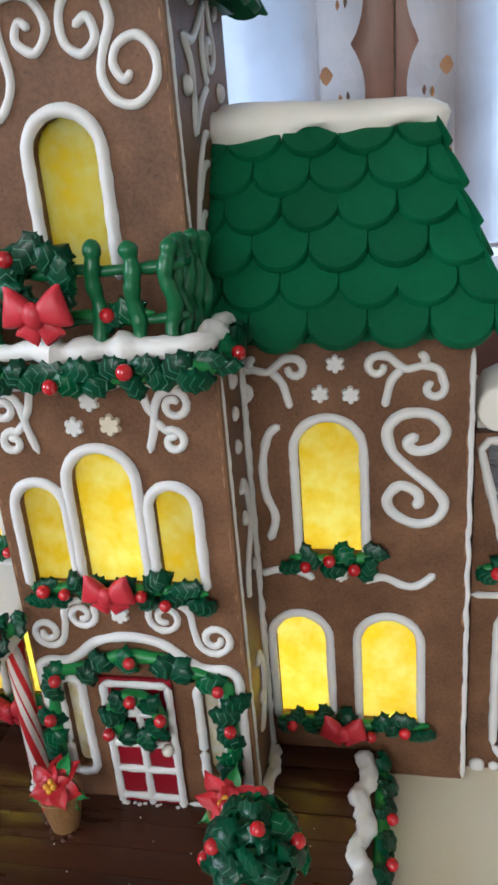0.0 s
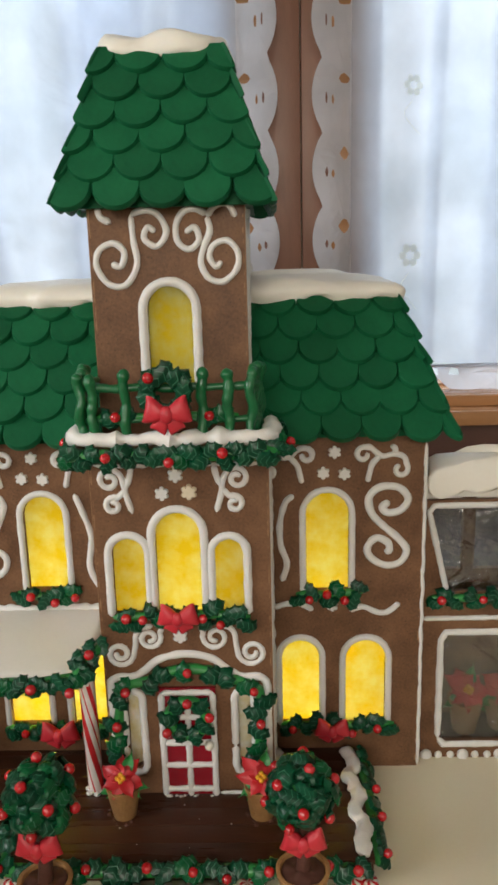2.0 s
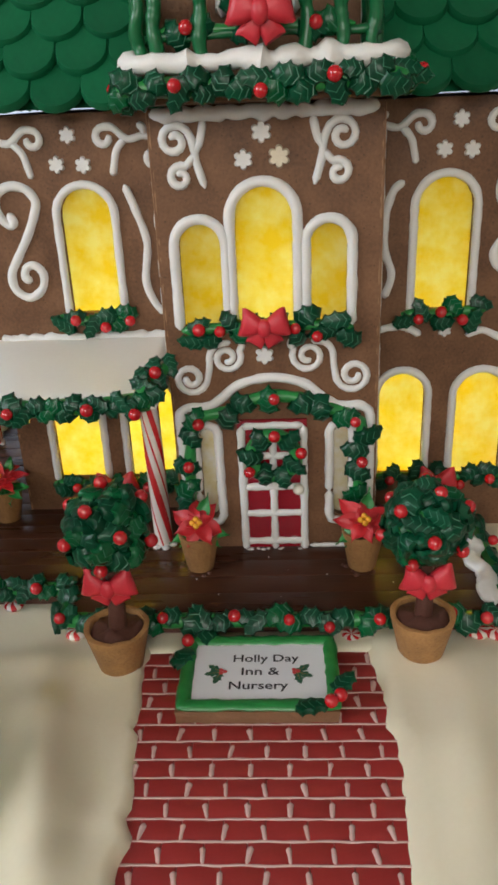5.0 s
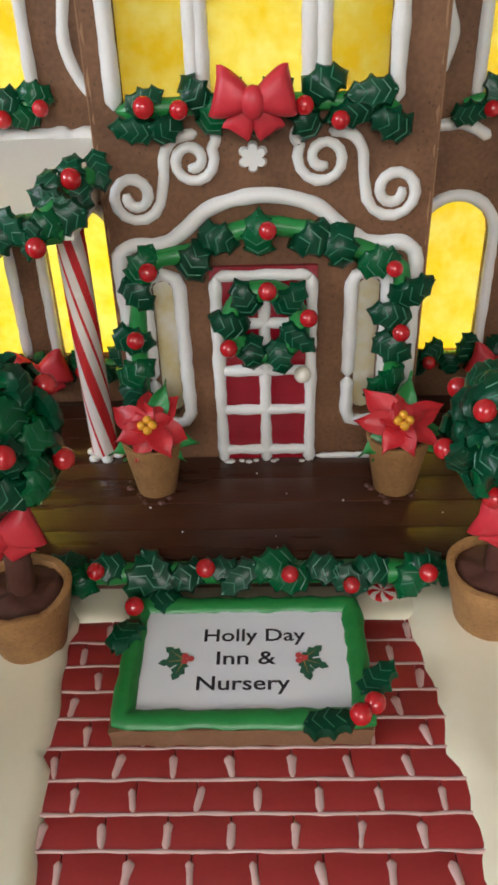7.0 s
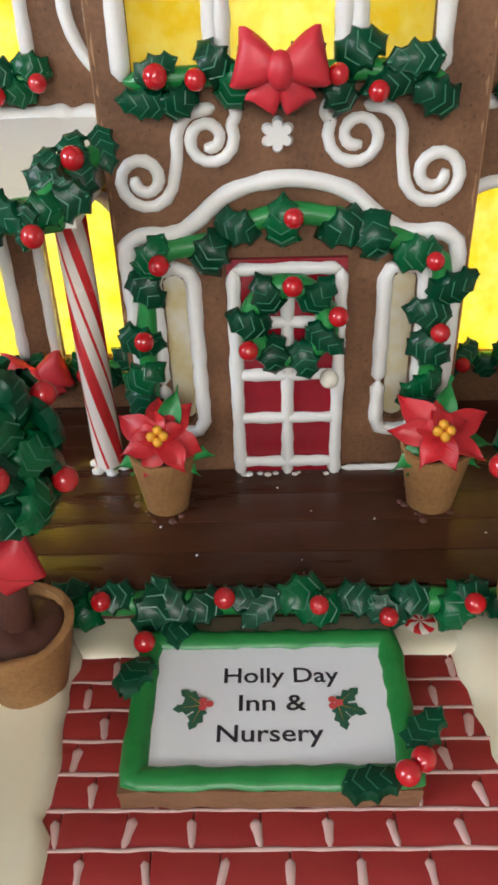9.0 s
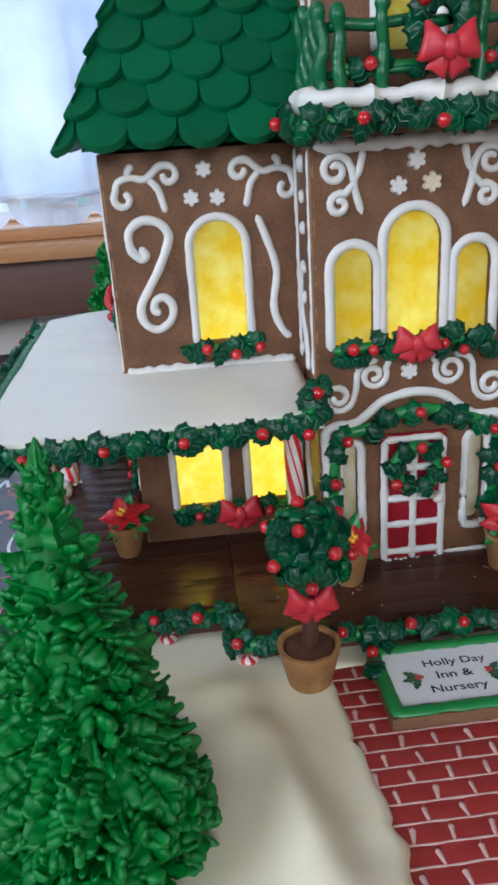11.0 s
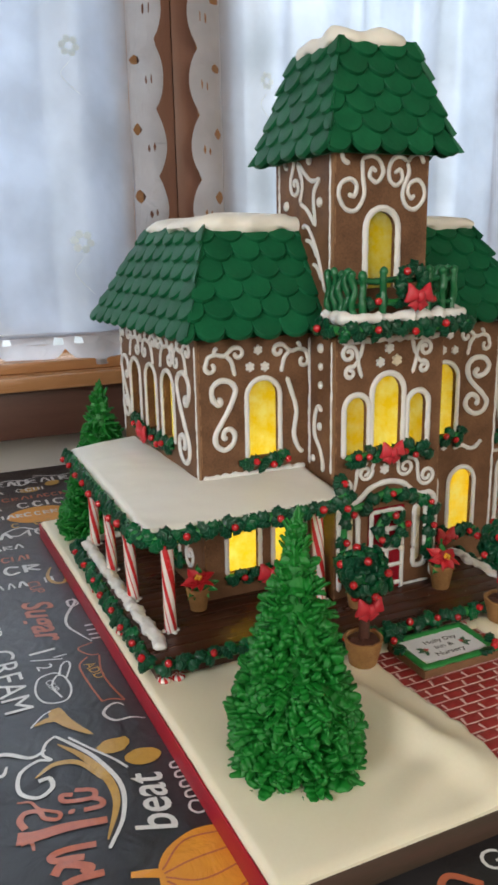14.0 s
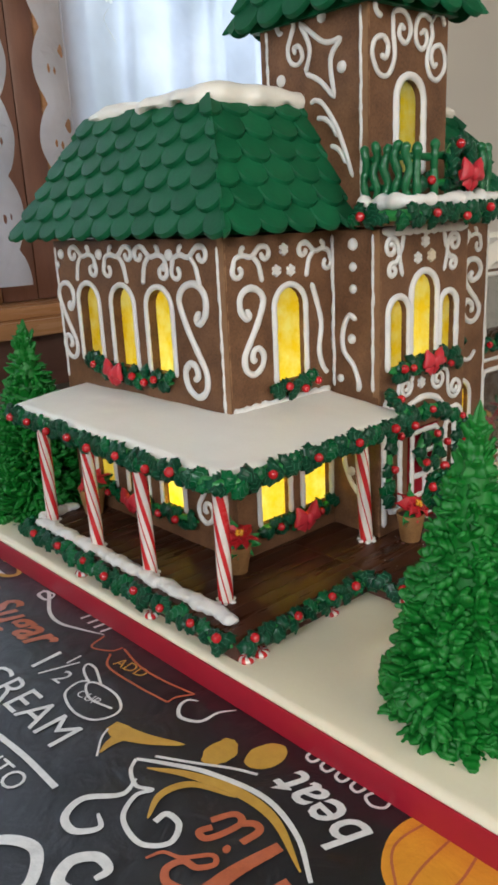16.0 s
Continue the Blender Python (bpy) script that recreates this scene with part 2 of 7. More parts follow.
PANE = pane_material("yellow_sugar_pane", (0.93, 0.765, 0.028), (0.98, 0.94, 0.44), 0.74)
PANE_CLEAR = pane_material("clear_sugar_pane", (0.72, 0.64, 0.34), (0.86, 0.86, 0.84), 0.35)


def clear_glass(name, gloss=0.07, wrinkle=0.0):
    m = bpy.data.materials.new(name)
    m.use_nodes = True
    nt = m.node_tree
    g = nt.nodes.new("ShaderNodeBsdfGlossy")
    g.inputs["Roughness"].default_value = 0.08
    t = nt.nodes.new("ShaderNodeBsdfTransparent")
    t.inputs["Color"].default_value = (0.86, 0.87, 0.86, 1)
    x = nt.nodes.new("ShaderNodeMixShader")
    x.inputs[0].default_value = gloss
    if wrinkle:
        co = nt.nodes.new("ShaderNodeTexCoord")
        n = nt.nodes.new("ShaderNodeTexNoise")
        n.inputs["Scale"].default_value, n.inputs["Detail"].default_value, n.inputs["Distortion"].default_value = 38.0, 3.0, 1.2
        bp = nt.nodes.new("ShaderNodeBump")
        bp.inputs["Strength"].default_value, bp.inputs["Distance"].default_value = wrinkle, 0.006
        nt.links.new(co.outputs["Object"], n.inputs["Vector"])
        nt.links.new(n.outputs["Fac"], bp.inputs["Height"])
        nt.links.new(bp.outputs[0], g.inputs["Normal"])
    nt.links.new(t.outputs[0], x.inputs[1])
    nt.links.new(g.outputs[0], x.inputs[2])
    nt.links.new(x.outputs[0], nt.nodes["Material Output"].inputs[0])
    return m


GLASS = clear_glass("window_glass")
CELLOPHANE = clear_glass("sugar_cellophane", 0.13, 0.9)


def sheer(name, colour, seen_through, glow_through):
    """Thin woven curtain."""
    m = bpy.data.materials.new(name)
    m.use_nodes = True
    nt = m.node_tree
    co = nt.nodes.new("ShaderNodeTexCoord")
    n = nt.nodes.new("ShaderNodeTexNoise")
    n.inputs["Scale"].default_value, n.inputs["Detail"].default_value = 7, 5
    nt.links.new(co.outputs["Object"], n.inputs["Vector"])
    r = nt.nodes.new("ShaderNodeValToRGB")
    r.color_ramp.elements[0].color = (*[c * 0.82 for c in colour], 1)
    r.color_ramp.elements[1].color = (*colour, 1)
    r.color_ramp.elements[0].position, r.color_ramp.elements[1].position = 0.35, 0.65
    nt.links.new(n.outputs["Fac"], r.inputs[0])
    d = nt.nodes.new("ShaderNodeBsdfDiffuse")
    t = nt.nodes.new("ShaderNodeBsdfTranslucent")
    cr = nt.nodes.new("ShaderNodeTexNoise")
    cr.inputs["Scale"].default_value, cr.inputs["Detail"].default_value, cr.inputs["Distortion"].default_value = 5.0, 3.0, 0.7
    bp = nt.nodes.new("ShaderNodeBump")
    bp.inputs["Strength"].default_value, bp.inputs["Distance"].default_value = 0.7, 0.022
    nt.links.new(co.outputs["Object"], cr.inputs["Vector"])
    nt.links.new(cr.outputs["Fac"], bp.inputs["Height"])
    nt.links.new(bp.outputs[0], d.inputs["Normal"])
    nt.links.new(bp.outputs[0], t.inputs["Normal"])
    c = nt.nodes.new("ShaderNodeBsdfTransparent")
    nt.links.new(r.outputs[0], d.inputs["Color"])
    nt.links.new(r.outputs[0], t.inputs["Color"])
    a = nt.nodes.new("ShaderNodeMixShader")
    a.inputs[0].default_value = glow_through
    nt.links.new(d.outputs[0], a.inputs[1])
    nt.links.new(t.outputs[0], a.inputs[2])
    x = nt.nodes.new("ShaderNodeMixShader")
    x.inputs[0].default_value = seen_through
    nt.links.new(a.outputs[0], x.inputs[1])
    nt.links.new(c.outputs[0], x.inputs[2])
    nt.links.new(x.outputs[0], nt.nodes["Material Output"].inputs[0])
    return m


CURTAIN = sheer("sheer_curtain", (0.80, 0.85, 0.93), 0.28, 0.64)
LACE = sheer("lace_border", (0.92, 0.94, 0.98), 0.11, 0.70)
STITCH = sheer("embroidery", (0.95, 0.96, 0.88), 0.0, 0.80)


# ---- builders ----
def link_mesh(name, bm, materials, parent=None, label="", smooth=True):
    bmesh.ops.recalc_face_normals(bm, faces=bm.faces)
    me = bpy.data.meshes.new(name)
    bm.to_mesh(me)
    bm.free()
    for m in materials if isinstance(materials, (list, tuple)) else [materials]:
        me.materials.append(m)
    if smooth:
        me.shade_smooth()
        me.set_sharp_from_angle(angle=radians(50))
    ob = new(name, me)
    if parent:
        ob.parent = parent
    if label:
        ob["label"] = label
    return ob


def part(name, bm, material, parent, label="", smooth=True):
    """One mesh under a thing or a part."""
    return link_mesh(name, bm, material, parent, label, smooth)


def thing(name, place, label, category, group="", kind=""):
    """An empty at the base of a thing."""
    ob = new(name)
    ob.empty_display_size = 0.01
    ob.location = place
    return tagged(ob, label, category, group, kind)


def piece(name, mesh, parent, m):
    ob = new(name, mesh)
    ob.parent = parent
    ob.matrix_basis = m
    return ob


def mesh_only(name, bm, materials, smooth=True):
    ob = link_mesh(name, bm, materials, smooth=smooth)
    me = ob.data
    bpy.data.objects.remove(ob)
    return me


def rnd(a, b):
    return random.uniform(a, b)


def box(bm, x0, x1, y0, y1, z0, z1, bevel=0.0):
    m = Matrix.Translation(((x0 + x1) / 2, (y0 + y1) / 2, (z0 + z1) / 2)) @ Matrix.Diagonal((x1 - x0, y1 - y0, z1 - z0, 1))
    made = bmesh.ops.create_cube(bm, size=1.0, matrix=m)
    if bevel:
        edges = list({e for v in made["verts"] for e in v.link_edges})
        bmesh.ops.bevel(bm, geom=edges, offset=bevel, segments=2, affect="EDGES", profile=0.6)
    return bm


def ball(bm, c, r, squash=(1, 1, 1), seg=12, rings=8):
    m = Matrix.Translation(c) @ Matrix.Diagonal((r * squash[0], r * squash[1], r * squash[2], 1))
    bmesh.ops.create_uvsphere(bm, u_segments=seg, v_segments=rings, radius=1.0, matrix=m)
    return bm


def tube(bm, pts, r, seg=8, wobble=0.0, ends=True, flat=None, closed=False):
    """A piped line through pts. flat: (direction, factor) squeezes the section along that direction."""
    pts = [Vector(p) for p in pts]
    keep = [pts[0]]
    for p in pts[1:]:
        if (p - keep[-1]).length > 1e-5:
            keep.append(p)
    pts = keep
    n = len(pts)
    length = [0.0]
    for a, b in zip(pts, pts[1:]):
        length.append(length[-1] + (b - a).length)
    rings = []
    side = None
    for i, p in enumerate(pts):
        if closed:
            d = (pts[(i + 1) % n] - pts[i - 1]).normalized()
        else:
            d = (pts[min(i + 1, n - 1)] - pts[max(i - 1, 0)]).normalized()
        if side is None:
            side = d.orthogonal().normalized() if flat is None else (d.cross(flat[0])).normalized()
        side = (side - d * side.dot(d)).normalized()
        up = d.cross(side)
        rad = r(length[i] / length[-1]) if callable(r) else r
        if wobble:
            rad *= 1 + wobble * noise.noise(p * 160)
        if ends and not closed:
            e = min(length[i], length[-1] - length[i])
            if e < rad:
                rad *= max(0.25, math.sqrt(max(0.0, 1 - (1 - e / rad) ** 2)))
        ring = []
        for k in range(seg):
            a = 2 * math.pi * k / seg
            off = side * math.cos(a) * rad + up * math.sin(a) * rad
            if flat is not None:
                off -= flat[0] * off.dot(flat[0]) * (1 - flat[1])
            ring.append(bm.verts.new(p + off))
        rings.append(ring)
    count = n if closed else n - 1
    for i in range(count):
        a, b = rings[i], rings[(i + 1) % n]
        for k in range(seg):
            bm.faces.new((a[k], a[(k + 1) % seg], b[(k + 1) % seg], b[k]))
    if not closed:
        bm.faces.new(rings[0])
        bm.faces.new(rings[-1])
    return bm


def smooth_line(ctrl, steps=8):
    """Catmull-Rom through 2D or 3D points."""
    c = [Vector(p) for p in ctrl]
    c = [c[0] * 2 - c[1]] + c + [c[-1] * 2 - c[-2]]
    out = []
    for i in range(1, len(c) - 2):
        for k in range(steps):
            t = k / steps
            out.append(0.5 * ((2 * c[i]) + (c[i + 1] - c[i - 1]) * t + (2 * c[i - 1] - 5 * c[i] + 4 * c[i + 1] - c[i + 2]) * t * t
                              + (3 * c[i] - c[i - 1] - 3 * c[i + 1] + c[i + 2]) * t ** 3))
    out.append(c[-2])
    return out


def spiral(cx, cy, r, a0, turns, inner=0.18, steps=14):
    """From the rim inwards; positive turns run anticlockwise."""
    n = max(6, int(abs(turns) * steps))
    out = []
    for k in range(n + 1):
        t = k / n
        rad = r * (1 - (1 - inner) * t)
        a = a0 + 2 * math.pi * turns * t
        out.append((cx + rad * math.cos(a), cy + rad * math.sin(a)))
    return out


class Face:
    """A wall plane: u along it, v up, w outwards."""

    def __init__(self, origin, u, w):
        self.o, self.u, self.w = Vector(origin), Vector(u).normalized(), Vector(w).normalized()
        self.v = Vector((0, 0, 1))

    def at(self, u, v, w=0.0):
        return self.o + self.u * u + self.v * v + self.w * w


FRONT_TOWER = Face((0, 0, 0), (1, 0, 0), (0, -1, 0))
FRONT_WING = Face((0, 0.064, 0), (1, 0, 0), (0, -1, 0))
TOWER_WEST = Face((-0.070, 0, 0), (0, 1, 0), (-1, 0, 0))
TOWER_EAST = Face((0.080, 0, 0), (0, 1, 0), (1, 0, 0))
WEST_LEAN = Vector((-0.010, 0.300, 0)).normalized()
WEST = Face((-0.214, 0.064, 0), WEST_LEAN, (-WEST_LEAN.y, WEST_LEAN.x, 0))
EAST = Face((0.2235, 0.064, 0), (0, 1, 0), (1, 0, 0))
NORTH = Face((0, 0.366, 0), (1, 0, 0), (0, 1, 0))
UP_FRONT = Face((0, 0.022, 0), (1, 0, 0), (0, -1, 0))
UP_WEST = Face((-0.061, 0.022, 0), (0, 1, 0), (-1, 0, 0))
UP_EAST = Face((0.065, 0.022, 0), (0, 1, 0), (1, 0, 0))
UP_NORTH = Face((0, 0.168, 0), (1, 0, 0), (0, 1, 0))
ANNEX = Face((0, 0.078, 0), (1, 0, 0), (0, -1, 0))


def arch(u0, u1, v0, top, n=9):
    """Outline of an arched opening, from the lower left over the top to the lower right."""
    hw, c = (u1 - u0) / 2, (u0 + u1) / 2
    spring = top - hw
    pts = [(u0, v0)]
    for k in range(n + 1):
        a = math.pi * (1 - k / n)
        pts.append((c + hw * math.cos(a), spring + hw * math.sin(a)))
    pts.append((u1, v0))
    return pts


def plate(face, outer, holes, depth, w0=0.0, wobble=0.0):
    """A slab with openings through it: outlines in wall coordinates, its face at w0, its back depth further in."""
    bm = bmesh.new()
    edges = []
    for loop in [outer] + holes:
        vs = [bm.verts.new(face.at(u, v, w0)) for u, v in loop]
        edges += [bm.edges.new((vs[i], vs[(i + 1) % len(vs)])) for i in range(len(vs))]
    bmesh.ops.triangle_fill(bm, use_beauty=True, use_dissolve=False, edges=edges)
    made = bmesh.ops.extrude_face_region(bm, geom=list(bm.faces))
    bmesh.ops.translate(bm, verts=[g for g in made["geom"] if isinstance(g, bmesh.types.BMVert)], vec=-face.w * depth)
    return bm


def rect(u0, u1, v0, v1):
    return [(u0, v0), (u0, v1), (u1, v1), (u1, v0)]


def piped(bm, face, pts, r=0.0032, wobble=0.22, lift=0.25, taper=None):
    """Icing piped on a wall along 2D points."""
    return tube(bm, [face.at(p[0], p[1], r * lift) for p in pts], taper or r, 8, wobble, True, (face.w, 0.85))


def dense(pts, gap=0.004):
    out = [Vector(pts[0])]
    for a, b in zip(pts, pts[1:]):
        a, b = Vector(a), Vector(b)
        n = max(1, int((b - a).length / gap))
        out += [a.lerp(b, k / n) for k in range(1, n + 1)]
    return out


# ---- room ----
def room_slab(name, x0, x1, y0, y1, z0, z1, material, label, category):
    bm = box(bmesh.new(), x0, x1, y0, y1, z0, z1)
    return tagged(link_mesh(name, bm, material, smooth=False), label, category, kind="structure")


room_slab("floor", -2.35, 2.55, -2.85, 1.35, -0.80, -0.75, FLOOR, "brown wooden floor of the room", "floor")
room_slab("ceiling", -2.35, 2.55, -2.85, 1.35, 1.70, 1.75, CEIL, "plain white painted ceiling", "ceiling")
YW = 1.240
room_face = Face((0, YW, 0), (1, 0, 0), (0, -1, 0))
bm = plate(room_face, rect(-2.35, 2.55, -0.75, 1.70), [rect(-1.03, 0.025, 0.19, 1.55), rect(0.305, 1.31, 0.19, 1.55)], 0.10)
tagged(link_mesh("wall_north", bm, WALL, smooth=False), "beige painted wall around two windows", "wall", kind="structure")
west_face = Face((-2.20, 0, 0), (0, 1, 0), (1, 0, 0))
bm = plate(west_face, rect(-2.85, 1.240, -0.75, 1.70), [rect(-1.85, -0.45, 0.12, 1.52)], 0.10)
tagged(link_mesh("wall_west", bm, WALL, smooth=False), "beige painted wall with a window opening", "wall", kind="structure")
south_face = Face((0, -2.70, 0), (1, 0, 0), (0, 1, 0))
bm = plate(south_face, rect(-2.20, 2.40, -0.75, 1.70), [rect(-1.00, 0.70, 0.15, 1.55)], 0.10)
tagged(link_mesh("wall_south", bm, WALL, smooth=False), "beige painted wall with a window opening", "wall", kind="structure")
room_slab("wall_east", 2.40, 2.50, -2.70, 1.240, -0.75, 1.70, WALL, "plain beige painted wall", "wall")


def window_unit(name, x0, x1):
    """A wooden window in the north wall."""
    t = thing(name, ((x0 + x1) / 2, YW + 0.05, 0.19), "wooden framed window behind a sheer curtain", "window", kind="structure")
    cx, cz = (x0 + x1) / 2, 0.20
    w = (x1 - x0) / 2
    bm = bmesh.new()
    for a, b, c, d in ((-w, -w + 0.05, 0, 1.35), (w - 0.05, w, 0, 1.35), (-w + 0.05, w - 0.05, 1.30, 1.35)):
        box(bm, a, b, -0.02, 0.02, c, d, 0.004)
    part("window_frame", bm, WOOD, t)
    part("bottom_rail", box(bmesh.new(), -w + 0.0505, w - 0.0505, -0.045, 0.02, 0.0, 0.036, 0.004), WOOD_SILL, t, "lighter varnished bottom rail")
    p = part("pane", box(bmesh.new(), -w + 0.05, w - 0.05, -0.002, 0.002, 0.0365, 1.30), GLASS, t, "clear glass pane", False)
    p.visible_shadow = False
    return t


window_unit("window_1", -1.03, 0.025)
window_unit("window_2", 0.305, 1.31)
# casing between and round the windows, sill and apron
casing = thing("trim", (0.14, YW, 0.16), "reddish brown wooden window casing", "trim", kind="structure")
part("casing_board", box(bmesh.new(), -0.118, -0.060, -0.022, -0.001, 0.061, 1.45, 0.004), WOOD_SILL, casing, "lighter varnished board")
part("casing_board", box(bmesh.new(), -0.058, 0.030, -0.020, -0.001, 0.061, 1.45, 0.004), WOOD, casing)
part("casing_board", box(bmesh.new(), 0.032, 0.096, -0.018, -0.001, 0.061, 1.45, 0.004), WOOD, casing)
part("casing_board", box(bmesh.new(), 0.098, 0.168, -0.022, -0.001, 0.061, 1.45, 0.004), WOOD_SILL, casing, "lighter varnished board")
sill = thing("sill", (0.14, YW, 0.16), "varnished wooden window sill with dark apron", "window sill", kind="structure")
part("sill_board", box(bmesh.new(), -1.6, 1.6, -0.195, -0.001, 0.0, 0.034, 0.006), WOOD_SILL, sill)
part("stool_strip", box(bmesh.new(), -1.6, 1.6, -0.140, -0.001, 0.0345, 0.060, 0.004), WOOD_SILL, sill)
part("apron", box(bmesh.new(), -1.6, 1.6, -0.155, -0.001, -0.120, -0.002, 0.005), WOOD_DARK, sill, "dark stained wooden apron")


# sky and trees far outside the windows
m = bpy.data.materials.new("outdoor_distance")
m.use_nodes = True
nt = m.node_tree
nt.nodes.remove(nt.nodes["Principled BSDF"])
co = nt.nodes.new("ShaderNodeTexCoord")
nz = nt.nodes.new("ShaderNodeTexNoise")
nz.inputs["Scale"].default_value, nz.inputs["Detail"].default_value = 0.75, 7.0
nt.links.new(co.outputs["Object"], nz.inputs["Vector"])
rp = nt.nodes.new("ShaderNodeValToRGB")
rp.color_ramp.elements[0].position, rp.color_ramp.elements[1].position = 0.40, 0.60
rp.color_ramp.elements[0].color, rp.color_ramp.elements[1].color = (0.34, 0.42, 0.42, 1), (1.08, 1.12, 1.18, 1)
nt.links.new(nz.outputs["Fac"], rp.inputs[0])
em = nt.nodes.new("ShaderNodeEmission")
em.inputs[1].default_value = 1.4
nt.links.new(rp.outputs[0], em.inputs[0])
nt.links.new(em.outputs[0], nt.nodes["Material Output"].inputs[0])
bm = bmesh.new()
bmesh.ops.create_grid(bm, x_segments=1, y_segments=1, size=1.0, matrix=pose(0, 9.0, 1.5, 90, 0, 0) @ Matrix.Diagonal((9, 5, 1, 1)))
tagged(link_mesh("backdrop", bm, m, smooth=False), "pale sky and trees far outside", "backdrop", kind="structure")


# ---- curtains ----
def curtain_y(x, z):
    """Soft folds of a hanging curtain."""
    f = 0.022 * math.sin(x * 17 + 0.8 * math.sin(x * 5 + 1)) + 0.011 * math.sin(x * 41 + 1.3 + z * 0.6)
    return YW - (0.112 if x < 0.16 else 0.064) + f * (0.75 + 0.25 * math.cos(z * 2)) + 0.006 * noise.noise(Vector((x * 9, z * 5, 3))) + (0.0045 if x < 0.16 else 0.0015) * noise.noise(Vector((x * 26 + z * 9, z * 19 - x * 6, 8)))


def curtain(name, x0, x1, lace_left, z_low, label, folds):
    t = thing(name, ((x0 + x1) / 2, 0, 0), label, "curtain", "window curtains")
    cx = (x0 + x1) / 2
    strip = 0.085
    a, b = (x0 + strip, x1) if lace_left else (x0, x1 - strip)
    bm = bmesh.new()
    nx, nz = int((b - a) / 0.008), 90
    grid = []
    for i in range(nx + 1):
        x = a + (b - a) * i / nx
        grid.append([bm.verts.new((x - cx, curtain_y(x, z), z)) for z in [z_low + 0.08 + (1.60 - z_low - 0.08) * k / nz for k in range(nz + 1)]])
    for i in range(nx):
        for k in range(nz):
            bm.faces.new((grid[i][k], grid[i + 1][k], grid[i + 1][k + 1], grid[i][k + 1]))
    part("cloth", bm, CURTAIN, t)
    # gathered folds that lie double behind the cloth
    for f0, f1 in folds:
        bm = bmesh.new()
        n = max(6, int((f1 - f0) / 0.010))
        grid = []
        for i in range(n + 1):
            x = f0 + (f1 - f0) * i / n
            grid.append([bm.verts.new((x - cx + 0.010 * math.sin(z * 2.3 + f0 * 9), curtain_y(x, z) + 0.012 + 0.010 * math.sin(3.14 * i / n), z)) for z in [z_low + 0.08 + (1.60 - z_low - 0.08) * k / 16 for k in range(17)]])
        for i in range(n):
            for k in range(16):
                bm.faces.new((grid[i][k], grid[i + 1][k], grid[i + 1][k + 1], grid[i][k + 1]))
        part("fold", bm, CURTAIN, t)
    # scalloped side border with cut holes
    flat_face = Face((0, 0, 0), (1, 0, 0), (0, -1, 0))
    period = 0.152

    def side(s):
        return a - s if lace_left else b + s
    outer = [(side(0), z_low + 0.06), (side(0), 1.60)]
    n = int((1.60 - z_low - 0.06) / period * 10)
    for k in range(n + 1):
        z = 1.60 - (1.60 - z_low - 0.06) * k / n
        s = 0.060 + 0.026 * abs(math.sin(math.pi * (z - 0.646) / period)) ** 0.7
        outer.append((side(s), z))
    holes = []
    z = 0.722 - 3 * period
    k = 0
    while z < z_low + 0.09:
        z += period
    while z < 1.5:
        for s, h, wd in ((0.016, 0.034, 0.034), (0.041, 0.032, 0.009), (0.055, 0.028, 0.007)):
            zc = z + (0.030 if s < 0.03 else -0.012 if s < 0.05 else -0.008)
            hh, ww = h / 2 * (0.72 + 0.2 * math.sin(7 * k + 90 * s)), wd / 2 * (0.75 + 0.2 * math.sin(5 * k + 60 * s))
            q = [(s + ww * (1 + 0.16 * math.sin(3 * i + k)) * math.cos(math.pi * i / 4), zc + hh * (1 + 0.16 * math.cos(2 * i + k)) * math.sin(math.pi * i / 4)) for i in range(8)]
            holes.append([(side(p), v) for p, v in q])
        z += period
        k += 1
    bm = plate(flat_face, outer, holes, 0.0012)
    bmesh.ops.subdivide_edges(bm, edges=[e for e in bm.edges if e.calc_length() > 0.03], cuts=2)
    for v in bm.verts:
        v.co.y += curtain_y(v.co.x, v.co.z) - 0.002
        v.co.x -= cx
    part("lace_border", bm, LACE, t, "scalloped white border with cut-out holes", False)
    # scalloped lower hem
    n = int((b - a) / 0.006)
    outer = [(a, z_low + 0.08), (b, z_low + 0.08)]
    for k in range(n + 1):
        x = b - (b - a) * k / n
        outer.append((x, z_low + 0.046 - 0.046 * abs(math.sin(math.pi * x / 0.165)) ** 0.6))
    holes = []
    x = math.ceil((a + 0.03) / 0.165) * 0.165 - 0.017
    while x < b - 0.05:
        for dx, zc, wd, h in ((0, 0.060, 0.024, 0.020), (0.046, 0.062, 0.020, 0.018)):
            holes.append([(x + dx - wd / 2, z_low + zc - h / 2), (x + dx - wd / 2 + 0.004, z_low + zc + h / 2), (x + dx + wd / 2, z_low + zc + h / 2 - 0.004), (x + dx + wd / 2 + 0.003, z_low + zc - h / 2)])
        x += 0.165
    bm = plate(flat_face, outer, holes, 0.0012)
    bmesh.ops.subdivide_edges(bm, edges=[e for e in bm.edges if e.calc_length() > 0.02], cuts=3)
    for v in bm.verts:
        v.co.y += curtain_y(v.co.x, v.co.z) - 0.002
        v.co.x -= cx
    part("hem_border", bm, LACE, t, "scalloped white hem with cut-out holes", False)
